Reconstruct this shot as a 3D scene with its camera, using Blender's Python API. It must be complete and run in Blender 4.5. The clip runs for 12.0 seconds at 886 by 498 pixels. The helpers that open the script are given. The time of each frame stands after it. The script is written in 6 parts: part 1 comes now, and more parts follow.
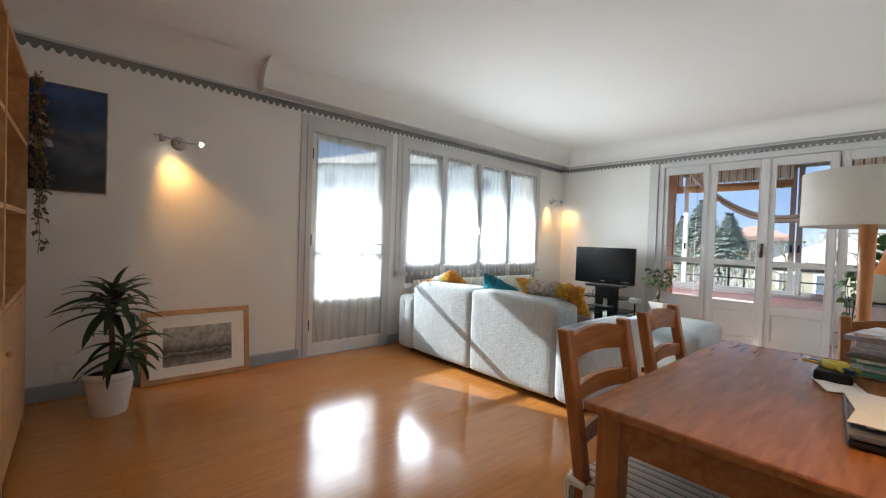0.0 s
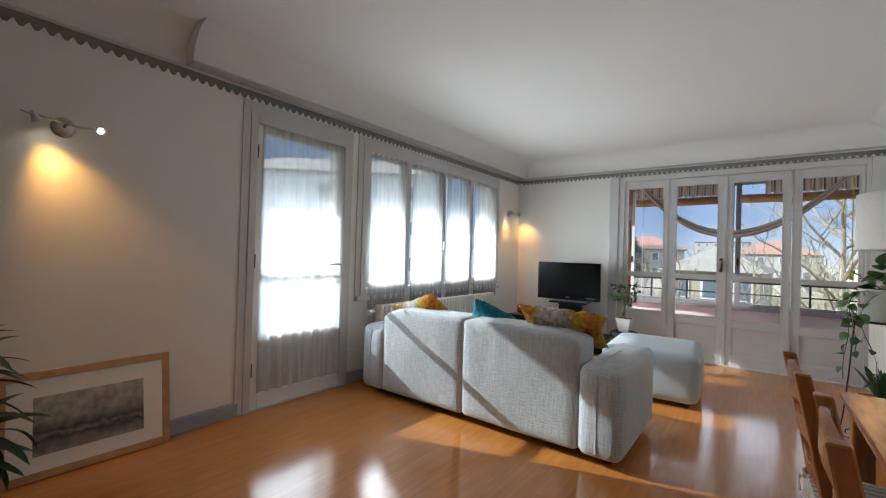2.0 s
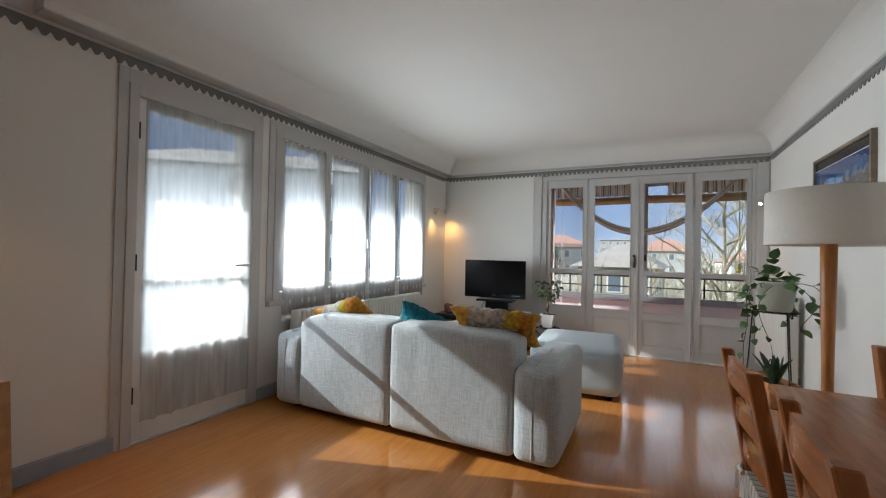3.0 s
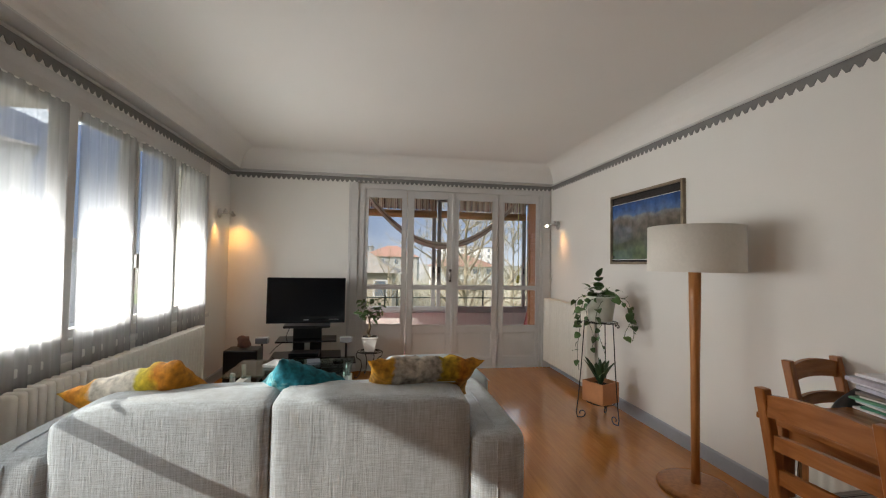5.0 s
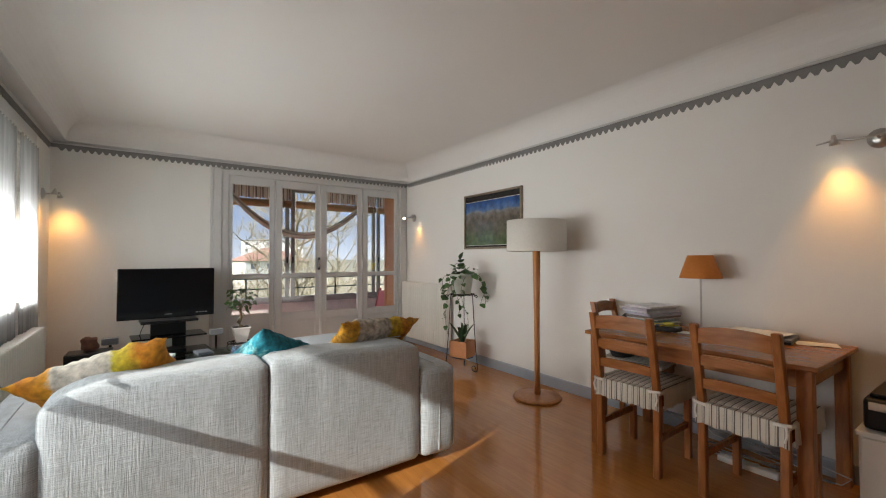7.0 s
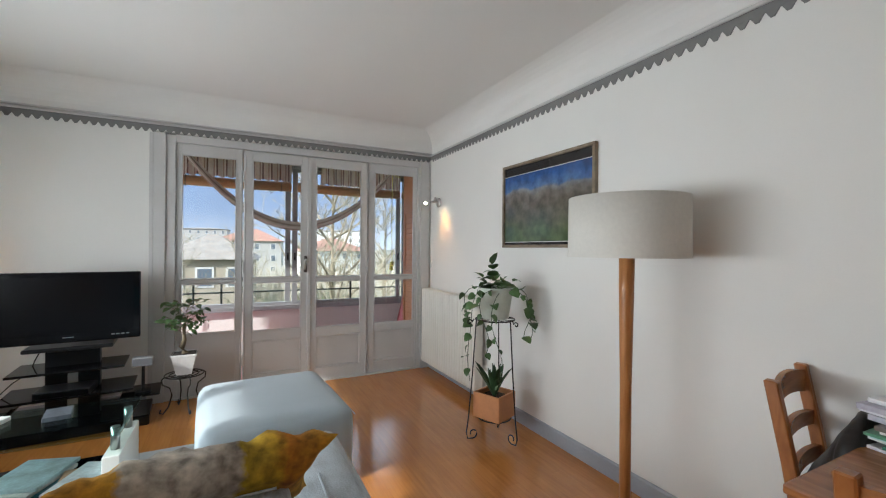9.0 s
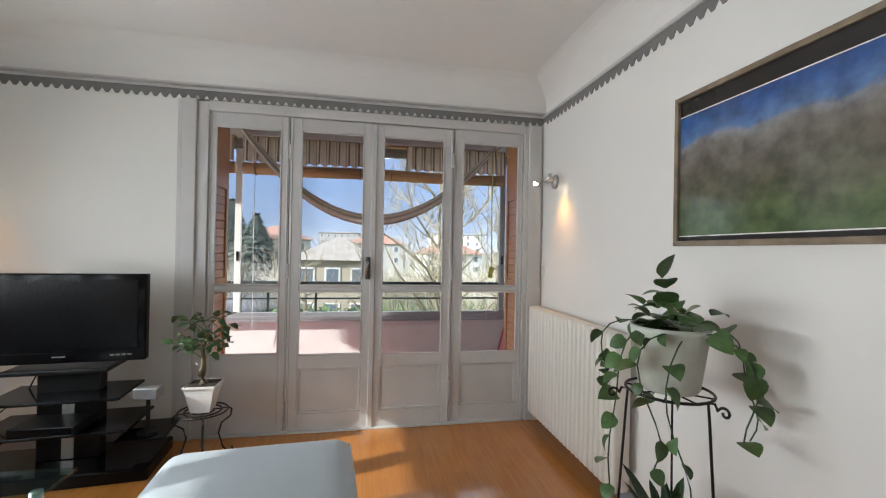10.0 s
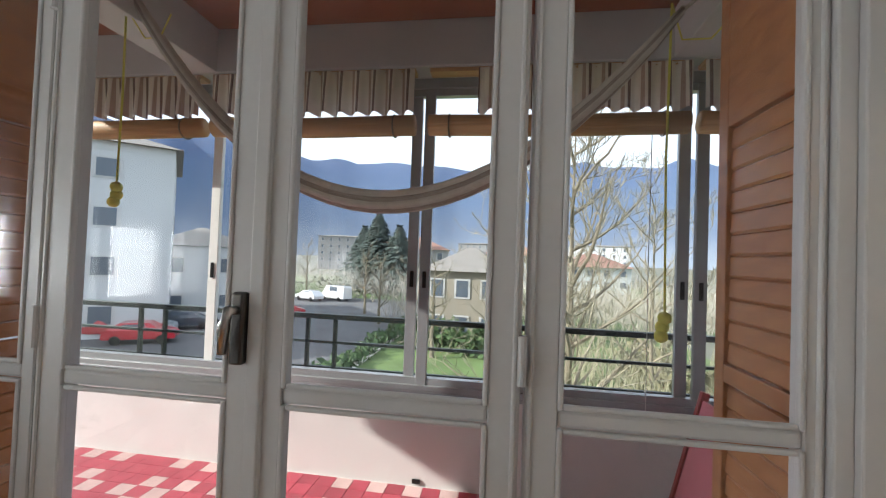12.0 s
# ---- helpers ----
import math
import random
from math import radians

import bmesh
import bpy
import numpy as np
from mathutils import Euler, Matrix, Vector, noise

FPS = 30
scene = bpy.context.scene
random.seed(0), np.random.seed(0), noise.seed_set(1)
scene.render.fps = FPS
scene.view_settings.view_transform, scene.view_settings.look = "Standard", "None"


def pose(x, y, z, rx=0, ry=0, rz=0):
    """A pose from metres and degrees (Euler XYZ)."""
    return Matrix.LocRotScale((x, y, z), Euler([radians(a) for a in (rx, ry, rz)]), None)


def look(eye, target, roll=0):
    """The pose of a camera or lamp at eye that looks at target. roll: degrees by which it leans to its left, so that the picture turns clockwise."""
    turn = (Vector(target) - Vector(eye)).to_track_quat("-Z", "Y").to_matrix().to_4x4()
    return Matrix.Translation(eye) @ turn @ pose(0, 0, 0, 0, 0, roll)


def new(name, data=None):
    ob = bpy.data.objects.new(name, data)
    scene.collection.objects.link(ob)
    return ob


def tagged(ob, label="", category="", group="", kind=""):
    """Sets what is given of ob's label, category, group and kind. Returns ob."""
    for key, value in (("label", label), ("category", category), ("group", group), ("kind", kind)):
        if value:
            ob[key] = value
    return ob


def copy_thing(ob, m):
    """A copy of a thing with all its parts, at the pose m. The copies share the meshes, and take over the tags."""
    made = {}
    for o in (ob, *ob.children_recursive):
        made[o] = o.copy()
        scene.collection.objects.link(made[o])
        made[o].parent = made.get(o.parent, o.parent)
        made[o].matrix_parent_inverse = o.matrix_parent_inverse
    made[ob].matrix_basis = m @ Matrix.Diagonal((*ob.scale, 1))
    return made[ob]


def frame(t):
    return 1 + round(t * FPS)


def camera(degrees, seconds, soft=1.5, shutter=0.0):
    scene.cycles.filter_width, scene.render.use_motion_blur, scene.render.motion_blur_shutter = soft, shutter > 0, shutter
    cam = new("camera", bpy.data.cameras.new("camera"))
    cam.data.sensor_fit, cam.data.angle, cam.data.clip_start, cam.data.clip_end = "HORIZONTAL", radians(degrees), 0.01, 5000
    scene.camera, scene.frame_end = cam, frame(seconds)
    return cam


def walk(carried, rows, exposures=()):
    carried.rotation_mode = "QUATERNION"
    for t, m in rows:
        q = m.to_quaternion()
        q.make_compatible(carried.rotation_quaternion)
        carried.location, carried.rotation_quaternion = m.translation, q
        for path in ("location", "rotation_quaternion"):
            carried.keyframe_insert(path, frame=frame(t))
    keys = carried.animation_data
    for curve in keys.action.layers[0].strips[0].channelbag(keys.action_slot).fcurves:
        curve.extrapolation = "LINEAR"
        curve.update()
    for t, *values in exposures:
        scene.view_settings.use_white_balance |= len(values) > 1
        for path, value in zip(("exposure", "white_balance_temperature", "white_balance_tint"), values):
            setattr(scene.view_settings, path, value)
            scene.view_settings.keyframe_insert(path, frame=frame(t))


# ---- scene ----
cam = camera(94.0, 12.0, soft=1.15)
PATH = [
    (0, (0.227, 0.216, 1.133), (1.551, 1.714, 1.094), 2.0),
    (0.5, (0.297, 0.472, 1.143), (1.606, 1.984, 1.112), 2.0),
    (1, (0.345, 0.727, 1.167), (1.711, 2.188, 1.151), 2.0),
    (1.5, (0.358, 0.914, 1.194), (1.832, 2.266, 1.2), 1.9),
    (2, (0.288, 1.0, 1.2), (1.878, 2.213, 1.218), 1.7),
    (2.5, (0.277, 1.041, 1.193), (1.975, 2.098, 1.217), 1.7),
    (2.7, (0.33, 1.072, 1.193), (2.068, 2.062, 1.217), 1.5),
    (4.3, (0.999, 1.808, 1.233), (2.973, 2.124, 1.27), 1.2),
    (4.5, (1.026, 1.947, 1.253), (3.021, 2.08, 1.3), 1.3),
    (5, (0.945, 2.253, 1.3), (2.918, 1.933, 1.37), 1.0),
    (5.5, (0.806, 2.572, 1.31), (2.691, 1.908, 1.378), 0.2),
    (6, (0.725, 2.86, 1.277), (2.532, 2.004, 1.339), 0.0),
    (6.5, (0.689, 3.056, 1.247), (2.407, 2.034, 1.3), -0.0),
    (7, (0.661, 3.115, 1.216), (2.297, 1.965, 1.261), -0.1),
    (7.2, (0.642, 3.033, 1.232), (2.27, 1.872, 1.265), 0.1),
    (8.8, (1.657, 2.15, 1.29), (3.376, 1.127, 1.286), 0.3),
    (9, (1.855, 1.961, 1.305), (3.638, 1.055, 1.306), 0.5),
    (9.5, (2.423, 1.618, 1.292), (4.322, 0.992, 1.291), 0.9),
    (10, (3.009, 1.362, 1.281), (4.974, 0.988, 1.292), 1.1),
    (10.5, (3.591, 1.109, 1.287), (5.586, 0.957, 1.295), 1.3),
    (11, (4.155, 0.982, 1.268), (6.155, 0.986, 1.298), 1.5),
    (11.2, (4.387, 0.946, 1.301), (6.386, 1.002, 1.328), 1.6),
    (11.6, (4.791, 0.851, 1.296), (6.783, 1.018, 1.333), 1.7),
    (12, (5.164, 0.766, 1.319), (7.142, 1.056, 1.367), 2.1),
]
EXPOSURES = [(0.0, 1.92, 5700, 3), (1.0, 1.62, 5680, 4), (1.5, 1.48, 5680, 4), (2.7, 1.24, 5700, 4), (4.5, 0.99, 6500, 8), (6.5, 1.14, 6350, 8), (7.2, 1.15, 6300, 8), (8.8, 1.36, 5750, 4), (10.0, 1.46, 5900, 6), (10.5, 1.44, 6000, 6), (11.0, 1.12, 6150, 5), (11.5, 1.04, 6000, 5), (12.0, 1.03, 5950, 5)]
walk(cam, [(t, look(eye, target, roll)) for t, eye, target, roll in PATH], EXPOSURES)

# ---------------------------------------------------------------- light
SUN = Vector((-0.33, 1.0, 0.53)).normalized()
world = bpy.data.worlds.new("world")
scene.world = world
world.use_nodes = True
wn = world.node_tree.nodes
sky = wn.new("ShaderNodeTexSky")
sky.sky_type, sky.sun_disc = "NISHITA", False
sky.sun_elevation, sky.sun_rotation = math.asin(SUN.z), math.atan2(SUN.x, SUN.y)
sky.altitude, sky.air_density, sky.dust_density = 300, 1.0, 2.0
wn["Background"].inputs["Strength"].default_value = 0.15
haze = wn.new("ShaderNodeMix")
haze.data_type = "RGBA"
haze.inputs["Factor"].default_value = 0.6
haze.inputs[7].default_value = (6.4, 6.5, 6.6, 1)
world.node_tree.links.new(sky.outputs["Color"], haze.inputs[6])
world.node_tree.links.new(haze.outputs[2], wn["Background"].inputs["Color"])


def lamp(name, kind, energy, matrix, color=(1, 1, 1), size=None, angle=None):
    data = bpy.data.lights.new(name, kind)
    data.energy, data.color = energy, color
    if kind == "AREA":
        data.shape, data.size, data.size_y = "RECTANGLE", size[0], size[1]
        data.spread = radians(125)
    if kind == "SUN":
        data.angle = angle
    if kind == "SPOT":
        data.spot_size, data.spot_blend, data.shadow_soft_size = angle, 1.0, 0.03
    ob = new(name, data)
    ob.matrix_world = matrix
    return ob


lamp("sun", "SUN", 4.2, look(SUN * 30, (0, 0, 0)), (1.0, 0.93, 0.82), angle=radians(0.6))
# area lamps standing in for sun on the lower halves of the glazed door and the long window, under the unseen overhang's
# shade
lamp("door_daylight", "AREA", 5, look((2.24, 4.17, 1.03), (2.24, 0, 1.03)), (1.0, 0.985, 0.96), (0.72, 0.95))
lamp("window_daylight", "AREA", 30, look((4.08, 4.17, 1.19), (4.08, 0, 1.19)), (1.0, 0.985, 0.96), (2.3, 0.62))

# ---------------------------------------------------------------- materials
MATS = {}


def nodes_of(name):
    m = bpy.data.materials.new(name)
    m.use_nodes = True
    return m, m.node_tree.nodes, m.node_tree.links, m.node_tree.nodes["Principled BSDF"]


def mat(name, color, rough=0.5, metal=0.0, var=0.12, scale=8.0, bump=0.1, bscale=60.0, stretch=(1, 1, 1), rnd=0.0,
        sheen=0.0, trans=0.0, coat=0.0, dist=0.004):
    """Painted, wooden, cloth or metal surface: a base colour that varies at two scales, with fine relief."""
    if name in MATS:
        return MATS[name]
    m, n, l, b = nodes_of(name)
    tc = n.new("ShaderNodeTexCoord")
    mp = n.new("ShaderNodeMapping")
    mp.inputs["Scale"].default_value = stretch
    l.new(tc.outputs["Object"], mp.inputs["Vector"])
    big, fine = n.new("ShaderNodeTexNoise"), n.new("ShaderNodeTexNoise")
    for t, s, d in ((big, scale, 4), (fine, bscale, 3)):
        t.inputs["Scale"].default_value, t.inputs["Detail"].default_value = s, d
        l.new(mp.outputs["Vector"], t.inputs["Vector"])
    ramp = n.new("ShaderNodeValToRGB")
    ramp.color_ramp.elements[0].position, ramp.color_ramp.elements[1].position = 0.3, 0.7
    ramp.color_ramp.elements[0].color = (*[max(0, c * (1 - var)) for c in color], 1)
    ramp.color_ramp.elements[1].color = (*[min(1, c * (1 + var)) for c in color], 1)
    mix = n.new("ShaderNodeMix")
    mix.inputs["Factor"].default_value = 0.3
    l.new(big.outputs["Fac"], mix.inputs[2])
    l.new(fine.outputs["Fac"], mix.inputs[3])
    l.new(mix.outputs[0], ramp.inputs["Fac"])
    out = ramp.outputs["Color"]
    if rnd:
        info, hs = n.new("ShaderNodeObjectInfo"), n.new("ShaderNodeHueSaturation")
        mr = n.new("ShaderNodeMapRange")
        mr.inputs["To Min"].default_value, mr.inputs["To Max"].default_value = 1 - rnd, 1 + rnd
        l.new(info.outputs["Random"], mr.inputs["Value"])
        l.new(mr.outputs["Result"], hs.inputs["Value"])
        l.new(out, hs.inputs["Color"])
        out = hs.outputs["Color"]
    l.new(out, b.inputs["Base Color"])
    b.inputs["Roughness"].default_value, b.inputs["Metallic"].default_value = rough, metal
    b.inputs["Sheen Weight"].default_value, b.inputs["Coat Weight"].default_value = sheen, coat
    if bump:
        bp = n.new("ShaderNodeBump")
        bp.inputs["Strength"].default_value, bp.inputs["Distance"].default_value = bump, dist
        l.new(fine.outputs["Fac"], bp.inputs["Height"])
        l.new(bp.outputs["Normal"], b.inputs["Normal"])
    MATS[name] = m
    return m


def wood(name, dark, light, rough=0.4, stretch=(1, 12, 12), scale=3.0, coat=0.0, rnd=0.0):
    """Wood with grain drawn out along one axis."""
    m, n, l, b = nodes_of(name)
    tc, mp = n.new("ShaderNodeTexCoord"), n.new("ShaderNodeMapping")
    mp.inputs["Scale"].default_value = stretch
    l.new(tc.outputs["Object"], mp.inputs["Vector"])
    no = n.new("ShaderNodeTexNoise")
    no.inputs["Scale"].default_value, no.inputs["Detail"].default_value, no.inputs["Distortion"].default_value = scale, 8, 0.6
    l.new(mp.outputs["Vector"], no.inputs["Vector"])
    ramp = n.new("ShaderNodeValToRGB")
    ramp.color_ramp.elements[0].position, ramp.color_ramp.elements[1].position = 0.32, 0.68
    ramp.color_ramp.elements[0].color, ramp.color_ramp.elements[1].color = (*dark, 1), (*light, 1)
    l.new(no.outputs["Fac"], ramp.inputs["Fac"])
    out = ramp.outputs["Color"]
    if rnd:
        info, hs, mr = n.new("ShaderNodeObjectInfo"), n.new("ShaderNodeHueSaturation"), n.new("ShaderNodeMapRange")
        mr.inputs["To Min"].default_value, mr.inputs["To Max"].default_value = 1 - rnd, 1 + rnd
        l.new(info.outputs["Random"], mr.inputs["Value"])
        l.new(mr.outputs["Result"], hs.inputs["Value"])
        l.new(out, hs.inputs["Color"])
        out = hs.outputs["Color"]
    l.new(out, b.inputs["Base Color"])
    b.inputs["Roughness"].default_value, b.inputs["Coat Weight"].default_value = rough, coat
    bp = n.new("ShaderNodeBump")
    bp.inputs["Strength"].default_value, bp.inputs["Distance"].default_value = 0.03, 0.001
    l.new(no.outputs["Fac"], bp.inputs["Height"])
    l.new(bp.outputs["Normal"], b.inputs["Normal"])
    return m


def parquet():
    """Varnished oak strips laid along x, with thin joints and broad tonal drift."""
    m, n, l, b = nodes_of("parquet")
    tc = n.new("ShaderNodeTexCoord")
    br = n.new("ShaderNodeTexBrick")
    br.offset, br.squash = 0.37, 1.0
    for k, v in (("Scale", 1.0), ("Mortar Size", 0.0012), ("Mortar Smooth", 0.3), ("Bias", 0.0), ("Brick Width", 0.62), ("Row Height", 0.075)):
        br.inputs[k].default_value = v
    br.inputs["Color1"].default_value = (0.60, 0.255, 0.062, 1)
    br.inputs["Color2"].default_value = (0.56, 0.232, 0.053, 1)
    br.inputs["Mortar"].default_value = (0.49, 0.20, 0.046, 1)
    l.new(tc.outputs["Object"], br.inputs["Vector"])
    mp = n.new("ShaderNodeMapping")
    mp.inputs["Scale"].default_value = (1.2, 14, 1)
    l.new(tc.outputs["Object"], mp.inputs["Vector"])
    g, w = n.new("ShaderNodeTexNoise"), n.new("ShaderNodeTexNoise")
    g.inputs["Scale"].default_value, g.inputs["Detail"].default_value = 3.0, 7
    w.inputs["Scale"].default_value, w.inputs["Detail"].default_value = 1.1, 3
    l.new(mp.outputs["Vector"], g.inputs["Vector"])
    l.new(tc.outputs["Object"], w.inputs["Vector"])
    grain, wear = n.new("ShaderNodeMix"), n.new("ShaderNodeMix")
    grain.data_type = wear.data_type = "RGBA"
    grain.blend_type, wear.blend_type = "MULTIPLY", "MULTIPLY"
    for src, mx, lo, fac in ((g, grain, 0.66, 0.70), (w, wear, 0.78, 0.45)):
        r = n.new("ShaderNodeValToRGB")
        r.color_ramp.elements[0].position, r.color_ramp.elements[1].position = 0.22, 0.78
        r.color_ramp.elements[0].color, r.color_ramp.elements[1].color = (lo, lo * 0.95, lo * 0.9, 1), (1.0, 1.0, 1.0, 1)
        l.new(src.outputs["Fac"], r.inputs["Fac"])
        mx.inputs["Factor"].default_value = fac
        l.new(r.outputs["Color"], mx.inputs[7])
    l.new(br.outputs["Color"], grain.inputs[6])
    l.new(grain.outputs[2], wear.inputs[6])
    l.new(wear.outputs[2], b.inputs["Base Color"])
    rr = n.new("ShaderNodeMapRange")
    rr.inputs["To Min"].default_value, rr.inputs["To Max"].default_value = 0.11, 0.21
    l.new(w.outputs["Fac"], rr.inputs["Value"])
    l.new(rr.outputs["Result"], b.inputs["Roughness"])
    bp = n.new("ShaderNodeBump")
    b.inputs["Coat Weight"].default_value, b.inputs["Coat Roughness"].default_value = 0.35, 0.10
    bp.inputs["Strength"].default_value, bp.inputs["Distance"].default_value = 0.06, 0.002
    l.new(g.outputs["Fac"], bp.inputs["Height"])
    l.new(bp.outputs["Normal"], b.inputs["Normal"])
    return m


def glass(name, tint=(1, 1, 1), gloss=0.025):
    m = bpy.data.materials.new(name)
    m.use_nodes = True
    n, l = m.node_tree.nodes, m.node_tree.links
    n.remove(n["Principled BSDF"])
    tr, gl, mx, fr = (n.new("ShaderNodeBsdfTransparent"), n.new("ShaderNodeBsdfGlossy"), n.new("ShaderNodeMixShader"), n.new("ShaderNodeLayerWeight"))
    pw, sc = n.new("ShaderNodeMath"), n.new("ShaderNodeMath")
    tr.inputs["Color"].default_value = (*tint, 1)
    gl.inputs["Roughness"].default_value = 0.02
    fr.inputs["Blend"].default_value = 0.5
    pw.operation, sc.operation = "POWER", "MULTIPLY_ADD"
    pw.inputs[1].default_value, sc.inputs[1].default_value, sc.inputs[2].default_value = 4.0, 0.75, gloss
    l.new(fr.outputs["Facing"], pw.inputs[0])
    l.new(pw.outputs[0], sc.inputs[0])
    l.new(sc.outputs[0], mx.inputs["Fac"])
    l.new(tr.outputs["BSDF"], mx.inputs[1])
    l.new(gl.outputs["BSDF"], mx.inputs[2])
    l.new(mx.outputs["Shader"], n["Material Output"].inputs["Surface"])
    return m


def voile(name, lo, hi):
    """Sheer white curtain: part open weave, part thread that glows with the light behind it."""
    m = bpy.data.materials.new(name)
    m.use_nodes = True
    n, l = m.node_tree.nodes, m.node_tree.links
    n.remove(n["Principled BSDF"])
    tr, tl, df = n.new("ShaderNodeBsdfTransparent"), n.new("ShaderNodeBsdfTranslucent"), n.new("ShaderNodeBsdfDiffuse")
    a, c = n.new("ShaderNodeMixShader"), n.new("ShaderNodeMixShader")
    tc, mp, no, mr = n.new("ShaderNodeTexCoord"), n.new("ShaderNodeMapping"), n.new("ShaderNodeTexNoise"), n.new("ShaderNodeMapRange")
    mp.inputs["Scale"].default_value = (7, 7, 0.5)
    no.inputs["Scale"].default_value = 3.0
    l.new(tc.outputs["Object"], mp.inputs["Vector"])
    l.new(mp.outputs["Vector"], no.inputs["Vector"])
    l.new(no.outputs["Fac"], mr.inputs["Value"])
    mr.inputs["From Min"].default_value, mr.inputs["From Max"].default_value = 0.3, 0.7
    mr.inputs["To Min"].default_value, mr.inputs["To Max"].default_value = lo, hi
    tl.inputs["Color"].default_value = df.inputs["Color"].default_value = (0.56, 0.565, 0.57, 1)
    a.inputs["Fac"].default_value = 0.25
    l.new(tl.outputs["BSDF"], a.inputs[1])
    l.new(df.outputs["BSDF"], a.inputs[2])
    l.new(mr.outputs["Result"], c.inputs["Fac"])
    l.new(tr.outputs["BSDF"], c.inputs[1])
    l.new(a.outputs["Shader"], c.inputs[2])
    l.new(c.outputs["Shader"], n["Material Output"].inputs["Surface"])
    return m


def glow(name, color, strength):
    m, n, l, b = nodes_of(name)
    b.inputs["Emission Color"].default_value, b.inputs["Emission Strength"].default_value = (*color, 1), strength
    b.inputs["Base Color"].default_value = (*color, 1)
    return m


def set_stops(r, stops):
    el = r.color_ramp.elements
    el.remove(el[1])
    el[0].position, el[0].color = stops[0][0], (*stops[0][1], 1)
    for p, c in stops[1:]:
        el.new(p).color = (*c, 1)


def art(name, axis, lo, hi, stops, scale=3.0, warp=0.35, rough=0.3, mottle=0.0, mscale=40):
    """A picture: bands of colour along one axis, broken by noise."""
    m, n, l, b = nodes_of(name)
    tc, sp, mr, no = n.new("ShaderNodeTexCoord"), n.new("ShaderNodeSeparateXYZ"), n.new("ShaderNodeMapRange"), n.new("ShaderNodeTexNoise")
    l.new(tc.outputs["Object"], sp.inputs["Vector"])
    l.new(tc.outputs["Object"], no.inputs["Vector"])
    no.inputs["Scale"].default_value, no.inputs["Detail"].default_value = scale, 8
    mr.inputs["From Min"].default_value, mr.inputs["From Max"].default_value = lo, hi
    l.new(sp.outputs[axis], mr.inputs["Value"])
    ma = n.new("ShaderNodeMath")
    ma.operation = "MULTIPLY_ADD"
    l.new(no.outputs["Fac"], ma.inputs[0])
    ma.inputs[1].default_value = warp
    l.new(mr.outputs["Result"], ma.inputs[2])
    sh = n.new("ShaderNodeMath")
    sh.operation = "SUBTRACT"
    l.new(ma.outputs[0], sh.inputs[0])
    sh.inputs[1].default_value = warp / 2
    r = n.new("ShaderNodeValToRGB")
    set_stops(r, stops)
    l.new(sh.outputs[0], r.inputs["Fac"])
    n2, r2, mx = n.new("ShaderNodeTexNoise"), n.new("ShaderNodeMapRange"), n.new("ShaderNodeMix")
    n2.inputs["Scale"].default_value, n2.inputs["Detail"].default_value = mscale, 4
    l.new(tc.outputs["Object"], n2.inputs["Vector"])
    r2.inputs["From Min"].default_value, r2.inputs["From Max"].default_value = 0.3, 0.7
    r2.inputs["To Min"].default_value, r2.inputs["To Max"].default_value = 1 - mottle, 1 + mottle * 0.4
    l.new(n2.outputs["Fac"], r2.inputs["Value"])
    mx.data_type, mx.blend_type = "RGBA", "MULTIPLY"
    mx.inputs["Factor"].default_value = 1.0
    l.new(r.outputs["Color"], mx.inputs[6])
    l.new(r2.outputs["Result"], mx.inputs[7])
    l.new(mx.outputs[2], b.inputs["Base Color"])
    bp = n.new("ShaderNodeBump")
    b.inputs["Coat Weight"].default_value, b.inputs["Coat Roughness"].default_value = (1.0, 0.02) if rough < 0.2 else (0.0, 0.1)
    bp.inputs["Strength"].default_value, bp.inputs["Distance"].default_value = mottle if rough > 0.5 else 0.0, 0.004
    l.new(n2.outputs["Fac"], bp.inputs["Height"])
    l.new(bp.outputs["Normal"], b.inputs["Normal"])
    b.inputs["Roughness"].default_value = rough
    return m


